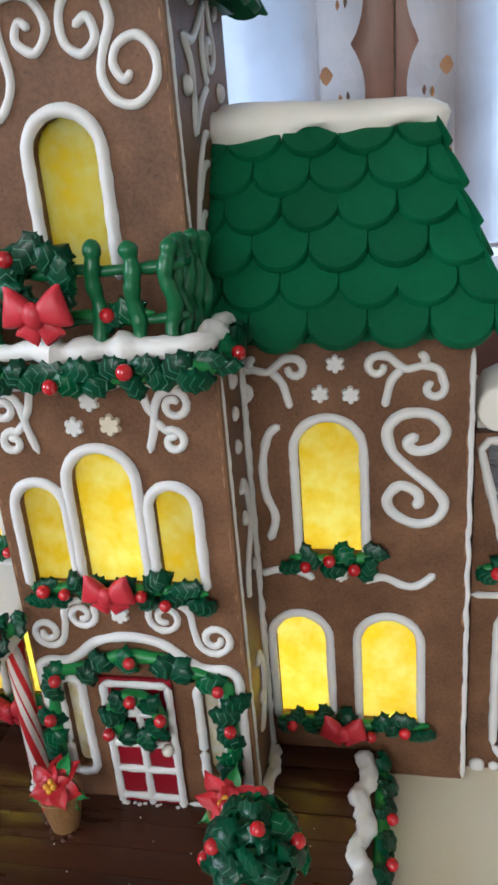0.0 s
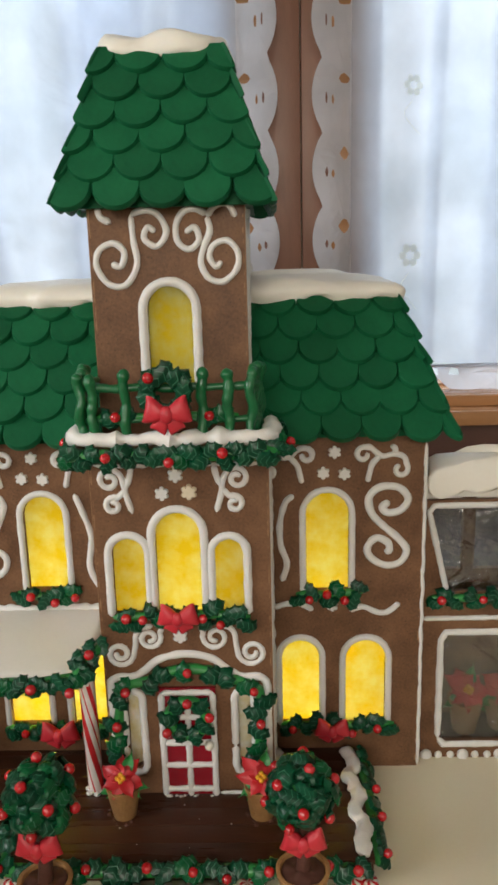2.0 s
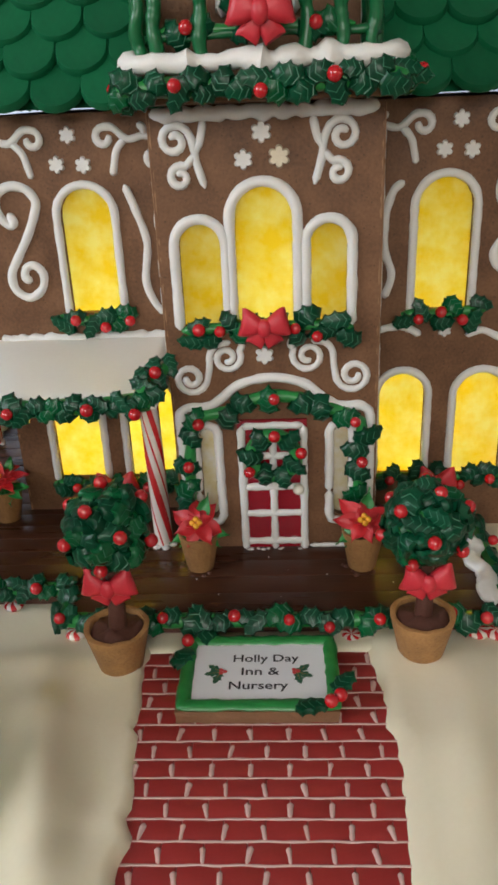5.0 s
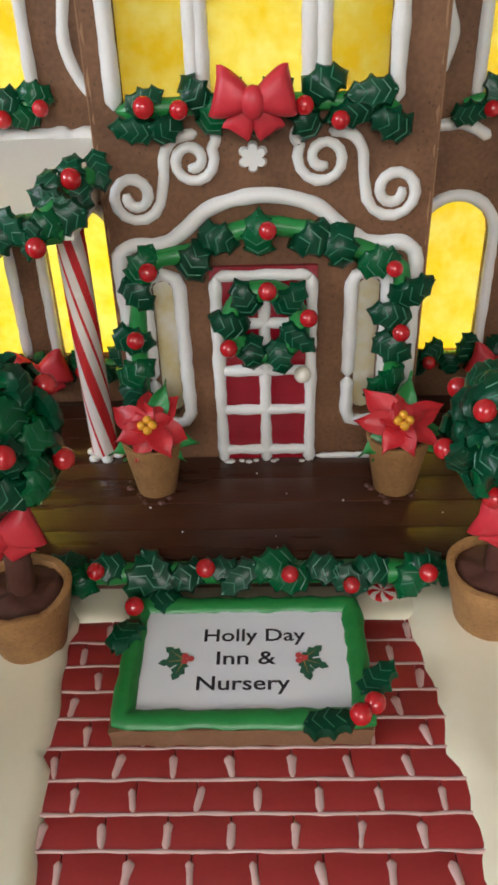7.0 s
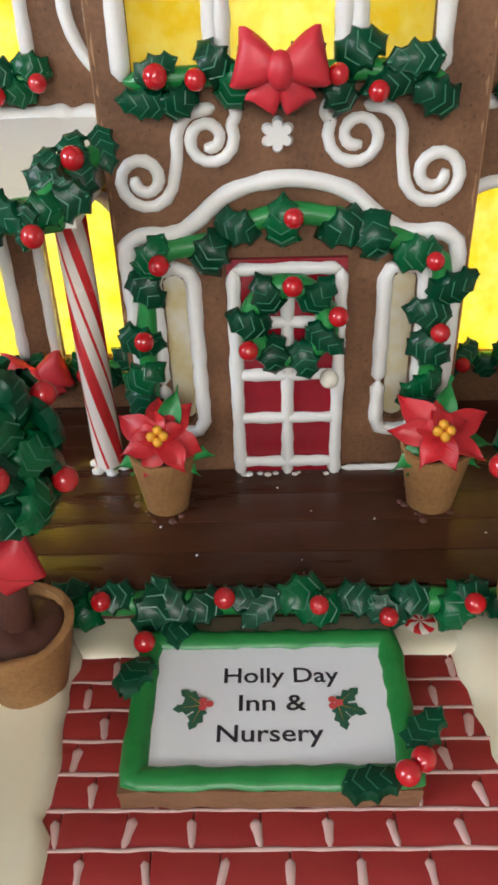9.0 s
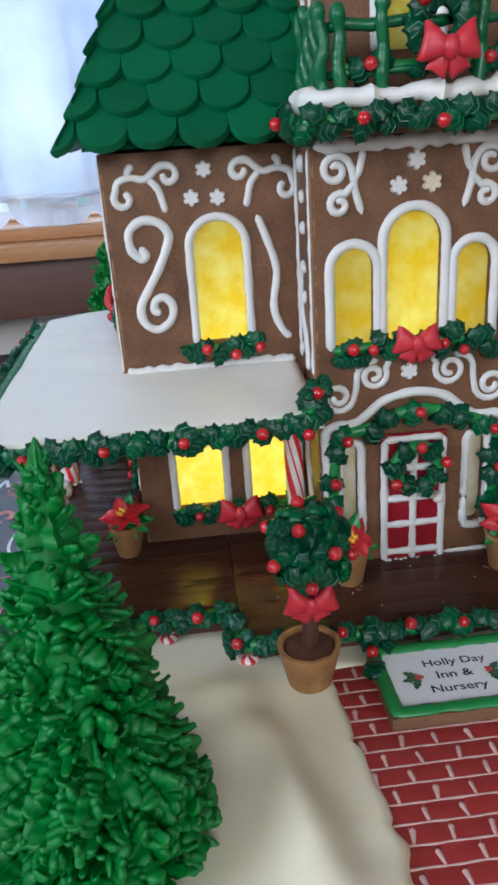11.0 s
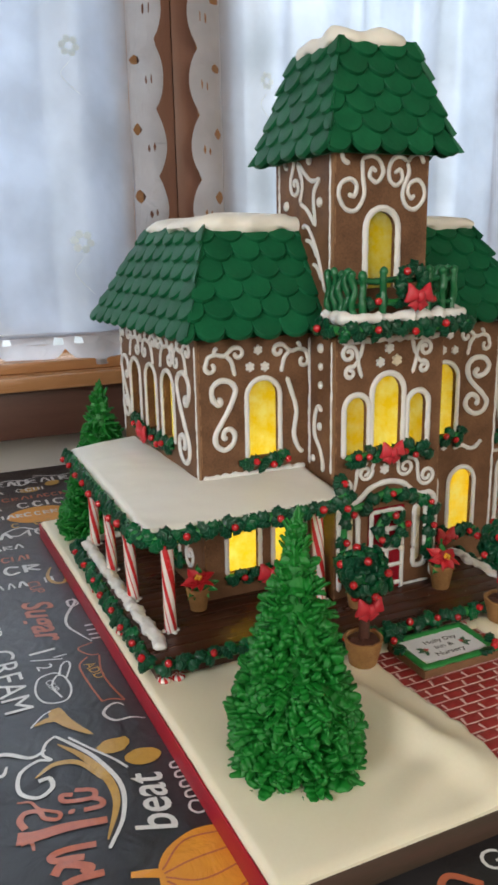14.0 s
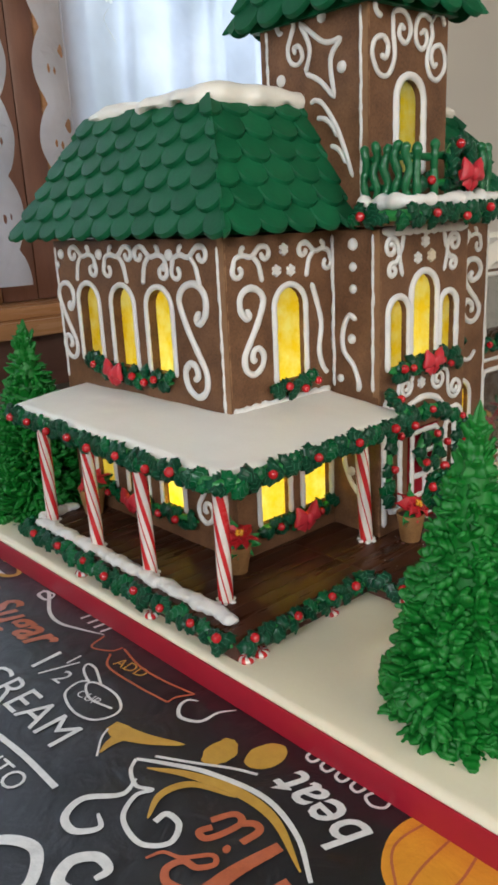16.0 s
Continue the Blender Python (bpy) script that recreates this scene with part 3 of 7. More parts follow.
    # embroidered flowers
    for k in range(0, 5, 2):
        fx = a + (b - a) * (0.12 + 0.19 * k)
        for fz, size in ((z_low + rnd(0.22, 0.36), 0.036), (z_low + rnd(0.62, 0.85), 0.030)):
            bm = bmesh.new()
            for j in range(6):
                ang = j * math.pi / 3 + k
                ring = [(fx + size * 0.50 * math.cos(ang) + size * 0.26 * math.cos(q * 0.63), fz + size * 0.50 * math.sin(ang) + size * 0.26 * math.sin(q * 0.63)) for q in range(10)]
                bm.faces.new([bm.verts.new((p[0] - cx, curtain_y(p[0], p[1]) - 0.004, p[1])) for p in ring])
            stem = smooth_line([(fx, fz - size), (fx - 0.02, fz - size * 2), (fx + 0.02, fz - size * 3.4)], 6)
            tube(bm, [(p[0] - cx, curtain_y(p[0], p[1]) - 0.003, p[1]) for p in stem], 0.0007, 4)
            part("embroidered_flower", bm, STITCH, t)
    return t


curtain("curtain", -1.15, 0.117, False, 0.203, "white sheer curtain with scalloped cutwork edge and embroidery", ((-1.14, -0.98), (-0.92, -0.78), (-0.74, -0.60), (-0.52, -0.49), (-0.335, 0.02), (-0.30, -0.16), (-0.10, 0.02)))
curtain("curtain", 0.193, 1.42, True, 0.202, "white sheer curtain with scalloped cutwork edge and embroidery", ((0.29, 0.36), (0.46, 0.49), (0.575, 0.64), (0.67, 0.69), (0.74, 0.86), (0.90, 0.96), (1.02, 1.20), (1.24, 1.41)))
rod = link_mesh("curtain_rod", tube(bmesh.new(), [(-1.2, YW - 0.088, 1.61), (1.5, YW - 0.088, 1.61)], 0.010, 10), WOOD)
tagged(rod, "round wooden curtain rod above the windows", "curtain rod")

# ---- table and cloth ----
table = thing("dining_table", (0.05, 0.17, -0.75), "wooden dining table under a printed cloth", "table")
part("tabletop", box(bmesh.new(), -1.0, 1.0, -0.80, 0.78, 0.715, 0.745, 0.004), WOOD, table)
for sx in (-0.92, 0.92):
    for sy in (-0.72, 0.70):
        part("leg", box(bmesh.new(), sx - 0.03, sx + 0.03, sy - 0.03, sy + 0.03, 0.0, 0.714, 0.004), WOOD, table)
cloth = thing("tablecloth", (0, 0, 0), "black tablecloth with chalk-style white and orange baking words", "tablecloth")
bm = bmesh.new()
nx, ny = 60, 50
X0, X1, Y0, Y1 = -0.96, 1.06, -0.64, 0.96


def cloth_z(x, y):
    away = max(0.0, (x + 0.345) * -1) if x < -0.345 else 0.0
    ripple = 0.0003 * noise.noise(Vector((x * 9, y * 22, 0))) + 0.00015 * noise.noise(Vector((x * 30, y * 50, 4)))
    return -0.0006 + ripple * min(1.0, away * 18)


grid = [[bm.verts.new((X0 + (X1 - X0) * i / 160, Y0 + (Y1 - Y0) * j / 160, cloth_z(X0 + (X1 - X0) * i / 160, Y0 + (Y1 - Y0) * j / 160))) for j in range(161)] for i in range(161)]
for i in range(160):
    for j in range(160):
        bm.faces.new((grid[i][j], grid[i + 1][j], grid[i + 1][j + 1], grid[i][j + 1]))
rim = [e for e in bm.edges if e.is_boundary]
made = bmesh.ops.extrude_edge_only(bm, edges=rim)
for g in made["geom"]:
    if isinstance(g, bmesh.types.BMVert):
        d = Vector((math.copysign(0.006, g.co.x - 0.05) if abs(g.co.x - 0.05) > 1.0 else 0, math.copysign(0.006, g.co.y - 0.16) if abs(g.co.y - 0.16) > 0.79 else 0, -0.20))
        g.co += d
part("cloth_sheet", bm, CLOTH, cloth)


def text_mesh(name, body, size, material, shear=0.0, lift=0.0, spacing=1.0, fat=0.0):
    cu = bpy.data.curves.new(name, "FONT")
    cu.body, cu.size, cu.shear, cu.space_character, cu.offset = body, size, shear, spacing, fat
    cu.resolution_u = 3
    ob = bpy.data.objects.new(name, cu)
    scene.collection.objects.link(ob)
    bpy.context.view_layer.update()
    me = bpy.data.meshes.new_from_object(ob.evaluated_get(bpy.context.evaluated_depsgraph_get()))
    bpy.data.objects.remove(ob)
    me.materials.append(material)
    return me


def word(body, x, y, turn, size, material, shear=0.0, wide=1.0, fat=0.0):
    ob = new("printed_word", text_mesh("printed_word", body, size, material, shear, fat=fat))
    ob.parent = cloth
    ob.matrix_basis = Matrix.Translation((x, y, 0.0001)) @ Matrix.Rotation(radians(turn), 4, "Z") @ Matrix.Diagonal((wide, 1, 1, 1))
    return ob


def stroke(ctrl, width, material, name="printed_swirl", steps=8):
    """A flat brush stroke on the cloth; width is a number or a function along it."""
    pts = smooth_line(ctrl, steps) if len(ctrl) > 2 else [Vector(p) for p in ctrl]
    bm = bmesh.new()
    left, right = [], []
    n = len(pts)
    for i, p in enumerate(pts):
        d = (pts[min(i + 1, n - 1)] - pts[max(i - 1, 0)]).normalized()
        s = Vector((-d.y, d.x))
        w = (width(i / (n - 1)) if callable(width) else width) / 2
        rise = 0.0002 * i / (n - 1)
        left.append(bm.verts.new((p.x + s.x * w, p.y + s.y * w, rise)))
        right.append(bm.verts.new((p.x - s.x * w, p.y - s.y * w, rise)))
    for i in range(n - 1):
        bm.faces.new((left[i], left[i + 1], right[i + 1], right[i]))
    ob = part(name, bm, material, cloth, "", False)
    ob.location.z = 0.0001
    return ob


def swell(w, lo=0.3):
    return lambda t: w * (lo + (1 - lo) * math.sin(math.pi * min(1, max(0, t))) ** 0.8)


def blob(cx, cy, rx, ry, turn, material, name, bumps=0.06, seed=0):
    bm = bmesh.new()
    vs = []
    for k in range(40):
        a = 2 * math.pi * k / 40
        r = 1 + bumps * noise.noise(Vector((math.cos(a) * 2 + seed, math.sin(a) * 2, seed)))
        p = Vector((rx * r * math.cos(a), ry * r * math.sin(a)))
        c, s = math.cos(radians(turn)), math.sin(radians(turn))
        vs.append(bm.verts.new((cx + p.x * c - p.y * s, cy + p.x * s + p.y * c, 0)))
    bm.faces.new(vs)
    ob = part(name, bm, material, cloth, "", False)
    ob.location.z = 0.0001
    return ob


# words that run towards the viewer
word("CREAM", -0.470, 0.150, -88, 0.044, CHALK, 0.0, 1.02)
word("GROUND", -0.466, 0.300, -88, 0.024, CHALK, 0.0, 1.1)
word("1", -0.424, 0.134, -85, 0.046, CHALK)
word("1", -0.398, 0.110, -85, 0.024, CHALK)
word("2", -0.420, 0.092, -85, 0.026, CHALK)
stroke([(-0.424, 0.108), (-0.388, 0.096)], 0.0022, CHALK, "printed_line")
word("CUP", -0.4165, 0.055, -80, 0.0135, CHALK)
stroke([(-0.396, 0.064), (-0.406, 0.069), (-0.422, 0.062), (-0.429, 0.036), (-0.424, 0.014), (-0.410, 0.006), (-0.398, 0.010), (-0.391, 0.030), (-0.394, 0.056), (-0.402, 0.060), (-0.410, 0.040), (-0.404, 0.014)], 0.0024, CHALK)
stroke([(-0.399, 0.060), (-0.392, 0.082), (-0.384, 0.088), (-0.383, 0.076), (-0.392, 0.052)], 0.0024, CHALK)
word("ADD", -0.368, 0.072, -80, 0.018, PRINT_YELLOW)
stroke([(-0.347, 0.120), (-0.366, 0.112), (-0.357, 0.092), (-0.346, 0.088)], 0.0022, PRINT_ORANGE)
stroke([(-0.360, 0.088), (-0.373, 0.070), (-0.371, 0.026), (-0.366, -0.012)], 0.0022, PRINT_ORANGE)
stroke([(-0.346, 0.086), (-0.352, 0.050), (-0.350, 0.016), (-0.343, -0.020)], 0.0022, PRINT_ORANGE)
stroke([(-0.366, -0.012), (-0.356, -0.012), (-0.343, -0.020)], 0.0022, PRINT_ORANGE)
stroke([(-0.344, 0.256), (-0.340, 0.236), (-0.352, 0.232), (-0.352, 0.250), (-0.342, 0.246), (-0.362, 0.205), (-0.366, 0.176), (-0.356, 0.146), (-0.346, 0.122)], swell(0.0042), CHALK)
stroke([(-0.346, -0.030), (-0.352, -0.022), (-0.362, -0.024), (-0.370, -0.036), (-0.362, -0.052), (-0.345, -0.054), (-0.332, -0.062)], swell(0.0034), CHALK)
for dy in (0.0, 0.014, 0.026, 0.038):
    stroke([(-0.346, 0.168 - dy), (-0.334, 0.166 - dy)], 0.0035, CHALK, "printed_bar")
stroke([(-0.488, 0.052), (-0.484, 0.010), (-0.483, -0.036)], 0.0050, CHALK, "printed_line")
word("INTO", -0.516, 0.046, -84, 0.026, CHALK)
# orange handwriting further up
word("Sugar", -0.412, 0.272, -88, 0.055, PRINT_ORANGE, 0.35, 0.98, 0.0012)
word("CUP", -0.396, 0.338, -84, 0.026, PRINT_ORANGE, 0.0, 0.9)
stroke([(-0.352, 0.380), (-0.362, 0.350), (-0.358, 0.322), (-0.344, 0.316), (-0.333, 0.345), (-0.342, 0.362)], swell(0.0065, 0.4), PRINT_YELLOW)
# leaves, seeds and flourishes
stroke([(-0.416, -0.004), (-0.414, -0.020), (-0.404, -0.042), (-0.388, -0.066)], lambda t: 0.020 * (1 - t) ** 0.6 * (0.55 + 0.45 * min(1, t * 4)) + 0.0004, PRINT_YELLOW, "printed_leaf")
stroke([(-0.440, -0.026), (-0.428, -0.022), (-0.412, -0.022)], lambda t: 0.002 + 0.012 * t, PRINT_YELLOW, "printed_leaf")
stroke([(-0.444, -0.028), (-0.430, -0.012), (-0.420, -0.006)], 0.0018, CHALK)
blob(-0.374, -0.092, 0.017, 0.0115, 8, PRINT_YELLOW, "printed_seed", 0.25, 3)
blob(-0.352, -0.120, 0.0175, 0.0125, -12, PRINT_YELLOW, "printed_seed", 0.06, 5)
stroke([(-0.424, -0.052), (-0.410, -0.074), (-0.394, -0.104), (-0.382, -0.150), (-0.390, -0.190), (-0.410, -0.222)], lambda t: 0.0030 + 0.0016 * math.sin(math.pi * t), CHALK)
stroke([(-0.412, -0.060), (-0.396, -0.086), (-0.379, -0.112), (-0.370, -0.130)], 0.0026, CHALK)
stroke([(-0.424, -0.066), (-0.406, -0.094), (-0.392, -0.132), (-0.391, -0.170), (-0.409, -0.212)], swell(0.0085, 0.15), PRINT_YELLOW)
stroke([(-0.452, -0.108), (-0.432, -0.096), (-0.410, -0.104), (-0.396, -0.136)], swell(0.0065, 0.2), PRINT_YELLOW)
stroke([(-0.424, -0.052), (-0.434, -0.060), (-0.440, -0.076), (-0.434, -0.088), (-0.446, -0.084), (-0.464, -0.096), (-0.468, -0.122), (-0.454, -0.136), (-0.440, -0.128), (-0.440, -0.114), (-0.450, -0.114)], lambda t: 0.0028 + 0.0022 * t, CHALK)
stroke([(-0.436, -0.070), (-0.452, -0.076), (-0.474, -0.060), (-0.492, -0.066), (-0.494, -0.082), (-0.480, -0.092), (-0.474, -0.080)], swell(0.0060, 0.35), CHALK)
stroke([(-0.552, -0.052), (-0.532, -0.055), (-0.520, -0.078), (-0.536, -0.101), (-0.558, -0.099)], 0.0085, CHALK)
stroke([(-0.504, -0.126), (-0.494, -0.126), (-0.494, -0.112), (-0.508, -0.103), (-0.522, -0.112), (-0.518, -0.128), (-0.506, -0.142), (-0.508, -0.158), (-0.520, -0.164)], swell(0.0090, 0.45), CHALK)
# big orange handwriting
stroke([(-0.425, -0.145), (-0.434, -0.142), (-0.434, -0.150), (-0.421, -0.155), (-0.408, -0.156), (-0.407, -0.147), (-0.422, -0.140)], 0.0052, PRINT_ORANGE)
stroke([(-0.411, -0.155), (-0.403, -0.163), (-0.405, -0.170), (-0.420, -0.169)], 0.0056, PRINT_ORANGE)
stroke([(-0.472, -0.135), (-0.461, -0.139), (-0.455, -0.151), (-0.440, -0.163), (-0.443, -0.170), (-0.453, -0.164), (-0.456, -0.154), (-0.467, -0.151), (-0.473, -0.159), (-0.470, -0.171)], lambda t: 0.0022 + 0.0042 * t, PRINT_ORANGE)
stroke([(-0.478, -0.179), (-0.465, -0.182), (-0.437, -0.183), (-0.404, -0.189)], lambda t: 0.0150 - 0.0070 * t, PRINT_ORANGE)
stroke([(-0.476, -0.186), (-0.468, -0.187), (-0.467, -0.198)], lambda t: 0.0060 - 0.004 * t, PRINT_ORANGE)
stroke([(-0.419, -0.212), (-0.442, -0.208), (-0.455, -0.210), (-0.454, -0.216), (-0.441, -0.219), (-0.431, -0.222)], 0.0066, PRINT_ORANGE)
stroke([(-0.457, -0.231), (-0.448, -0.223), (-0.429, -0.234), (-0.436, -0.238)], 0.0078, PRINT_ORANGE)
stroke([(-0.420, -0.244), (-0.440, -0.242), (-0.452, -0.244)], 0.0072, PRINT_ORANGE)
blob(-0.430, -0.166, 0.0034, 0.0026, 30, PRINT_ORANGE, "printed_dot")
# words that run away from the viewer
word("beat", -0.352, -0.226, 84, 0.050, CHALK, 0.3, 0.88, 0.0006)
stroke([(-0.322, -0.202), (-0.331, -0.199), (-0.335, -0.207), (-0.330, -0.215), (-0.320, -0.214)], 0.0024, CHALK, "printed_ring")
for k in range(4):
    stroke([(-0.322, -0.141 - k * 0.0145), (-0.331, -0.142 - k * 0.0145), (-0.332, -0.149 - k * 0.0145), (-0.322, -0.151 - k * 0.0145)], 0.0024, CHALK, "printed_curl")
# pumpkin, partly under the board
blob(-0.340, -0.272, 0.044, 0.040, 20, PRINT_PUMPKIN, "printed_pumpkin", 0.05, 8)
for k in range(4):
    o = stroke([(-0.378, -0.262 - 0.004 * k), (-0.352, -0.240 - 0.022 * k), (-0.314, -0.244 - 0.018 * k)], 0.0018, PRINT_ORANGE, "printed_line")
    o.location.z = 0.0004
stroke([(-0.402, -0.256), (-0.390, -0.260), (-0.376, -0.266)], lambda t: 0.006 + 0.004 * t, PRINT_PUMPKIN, "printed_stem")
# prints beyond the board and in front of it
blob(-0.325, 0.640, 0.060, 0.045, 0, PRINT_PUMPKIN, "printed_pumpkin", 0.05, 2)
blob(-0.320, 0.800, 0.022, 0.016, 20, PRINT_YELLOW, "printed_seed", 0.1, 7)
blob(-0.270, 0.830, 0.020, 0.014, 60, PRINT_YELLOW, "printed_seed", 0.1, 9)
stroke([(-0.36, 0.56), (-0.38, 0.54), (-0.40, 0.56), (-0.37, 0.58), (-0.34, 0.55)], 0.004, CHALK)
stroke([(-0.30, 0.90), (-0.24, 0.88), (-0.18, 0.91)], 0.004, CHALK)
# lines of unreadable print on the far side
random.seed(41)
for row in range(11):
    y0 = 0.325 + 0.052 * row
    x = -0.64 + 0.02 * (row % 3)
    ink = (CHALK, CHALK, PRINT_ORANGE, CHALK, CHALK, PRINT_YELLOW)[row % 6]
    tall = 0.030 if row % 3 == 1 else 0.020
    end = (-0.350 if y0 < 0.52 else -0.24) - 0.03 * (row % 2)
    while x < end:
        w, thick = tall * rnd(0.45, 0.7), tall * rnd(0.14, 0.22)
        kind = random.randrange(4)
        if kind == 0:
            stroke([(x, y0), (x, y0 + tall)], thick, ink, "printed_bar")
            w = thick
        elif kind == 1:
            stroke([(x + w, y0 + 0.85 * tall), (x + 0.3 * w, y0 + tall), (x, y0 + 0.5 * tall), (x + 0.3 * w, y0), (x + w, y0 + 0.15 * tall)], thick, ink, "printed_curl")
        elif kind == 2:
            stroke([(x, y0), (x, y0 + tall)], thick, ink, "printed_bar")
            stroke([(x + 0.1 * w, y0 + 0.9 * tall), (x + w, y0 + 0.7 * tall), (x + 0.2 * w, y0 + 0.45 * tall), (x + w, y0)], thick * 0.8, ink, "printed_curl")
        else:
            stroke([(x, y0), (x + 0.5 * w, y0 + tall), (x + w, y0)], thick, ink, "printed_curl", 4)
        x += w + tall * rnd(0.22, 0.36) + (0.022 if rnd(0, 1) < 0.16 else 0)
for cx, cy, q in ((-0.46, 0.62, 0.040), (-0.52, 0.44, 0.028), (-0.41, 0.78, 0.036), (-0.57, 0.24, 0.030), (-0.55, 0.72, 0.026), (-0.34, 0.86, 0.050)):
    stroke([(cx - q, cy), (cx - 0.3 * q, cy + 0.5 * q), (cx + 0.5 * q, cy + 0.1 * q), (cx + 0.2 * q, cy - 0.4 * q), (cx - 0.1 * q, cy), (cx + q, cy + 0.6 * q)], swell(0.0060, 0.4), CHALK)
random.seed(5)
word("GR", -0.150, -0.372, -10, 0.030, CHALK)
word("H", -0.098, -0.366, -10, 0.040, CHALK)
stroke([(-0.20, -0.376), (-0.180, -0.362), (-0.160, -0.380)], 0.006, PRINT_ORANGE)

# ---- cake board, snow and path ----
BX1, BY0, BY1, BZ = 0.520, -0.345, 0.520, 0.0235


def west_x(y):
    """The slightly slanting west edge of the board."""
    return -0.3185 - 0.0285 * (y - BY0)


def slanted_slab(x_in, x_out, y0, y1, z0, z1, bevel):
    """A slab whose west side follows the board's edge; x_in and x_out are measured from that edge, or from 0 if callable."""
    bm = box(bmesh.new(), 0, 1, 0, 1, z0, z1)
    for v in bm.verts:
        y = y0 + (y1 - y0) * v.co.y
        lo, hi = west_x(y) + x_in, x_out(y) if callable(x_out) else west_x(y) + x_out
        v.co.x, v.co.y = lo + (hi - lo) * v.co.x, y
    bmesh.ops.bevel(bm, geom=bm.edges[:], offset=bevel, segments=2, affect="EDGES", profile=0.6)
    return bm


cake_board = thing("cake_board", (0, 0, 0), "thick brown cake board edged with red ribbon", "cake board")
part("board_slab", slanted_slab(0.0, lambda y: BX1, BY0, BY1, -0.001, BZ, 0.002), BOARD, cake_board)
part("ribbon", slanted_slab(-0.0022, -0.0002, BY0 + 0.001, BY1, -0.0005, BZ + 0.001, 0.0007), RIBBON, cake_board, "red satin ribbon along the edge")
part("ribbon", box(bmesh.new(), west_x(BY1), BX1, BY1 + 0.0002, BY1 + 0.0022, -0.0005, BZ - 0.001, 0.0007), RIBBON, cake_board, "red satin ribbon along the edge")


def left_edge(y):
    return -0.080 + 0.0060 * noise.noise(Vector((0, y * 62, 1))) + 0.002 * noise.noise(Vector((0, y * 160, 4))) + 0.006 * math.sin(y * 21 + 0.5) * (1 if y > -0.3 else 0.6)


def right_edge(y):
    return 0.069 + 0.0055 * noise.noise(Vector((5, y * 62, 1))) + 0.002 * noise.noise(Vector((5, y * 160, 4))) + 0.004 * math.sin(y * 23)


def mound(x, y, cx, cy, sx, sy, turn, h):
    c, s = math.cos(turn), math.sin(turn)
    dx, dy = x - cx, y - cy
    a, b = (dx * c + dy * s) / sx, (-dx * s + dy * c) / sy
    return h * math.exp(-(a * a + b * b))


def snow_z(x, y):
    z = BZ + 0.0050 + 0.0016 * noise.noise(Vector((x * 12, y * 12, 2))) + 0.0006 * noise.noise(Vector((x * 40, y * 40, 7)))
    z += mound(x, y, -0.128, -0.215, 0.017, 0.080, 0.22, 0.019) + mound(x, y, -0.185, -0.125, 0.05, 0.022, 0.2, 0.010) + mound(x, y, -0.155, -0.300, 0.05, 0.018, 0.5, 0.005)
    z += mound(x, y, -0.10, -0.29, 0.02, 0.04, -0.3, 0.005) + mound(x, y, 0.115, -0.20, 0.020, 0.08, -0.2, 0.014) + mound(x, y, 0.175, -0.16, 0.03, 0.04, 0.6, 0.008)
    z += mound(x, y, 0.24, -0.10, 0.06, 0.05, 0.3, 0.006) + mound(x, y, 0.100, -0.100, 0.03, 0.03, 0, 0.004) + mound(x, y, -0.100, -0.108, 0.028, 0.028, 0, 0.003)
    z += mound(x, y, -0.152, -0.158, 0.030, 0.016, -0.5, 0.006) - mound(x, y, -0.112, -0.190, 0.012, 0.030, 0.3, 0.0010)
    rim = min(abs(x - left_edge(y)), abs(x - right_edge(y))) if y < -0.07 else 1.0
    return z + 0.0042 * math.exp(-(rim / 0.030) ** 2)


def snow_sheet(name, west, east, label):
    """Rolled fondant from west(y) to east(y), with rounded rims."""
    bm = bmesh.new()
    nx, ny = 64, 150
    rows = []
    for j in range(ny + 1):
        y = BY0 + 0.001 + (BY1 - BY0 - 0.002) * j / ny
        x0, x1 = west(y), east(y)
        row = []
        for i in range(nx + 1):
            x = x0 + (x1 - x0) * i / nx
            e = min(x - x0, x1 - x, y - BY0, BY1 - y)
            q = 1 - min(1.0, max(0.0, e) / 0.007)
            fall = 0.0046 * (1 - math.sqrt(max(0.0, 1 - q * q)))
            row.append(bm.verts.new((x, y, snow_z(x, y) - fall)))
        rows.append(row)
    for j in range(ny):
        for i in range(nx):
            bm.faces.new((rows[j][i], rows[j][i + 1], rows[j + 1][i + 1], rows[j + 1][i]))
    made = bmesh.ops.extrude_edge_only(bm, edges=[e for e in bm.edges if e.is_boundary])
    for g in made["geom"]:
        if isinstance(g, bmesh.types.BMVert):
            g.co.z = BZ - 0.0005
    return tagged(link_mesh(name, bm, FONDANT), label, "icing snow")


snow_sheet("fondant_snow", lambda y: west_x(y) + 0.0005 + 0.001 * noise.noise(Vector((0, y * 30, 9))), left_edge, "smooth cream fondant snow on the board beside the brick path")
snow_sheet("fondant_snow", right_edge, lambda y: BX1 - 0.0005, "smooth cream fondant snow on the board beyond the brick path")

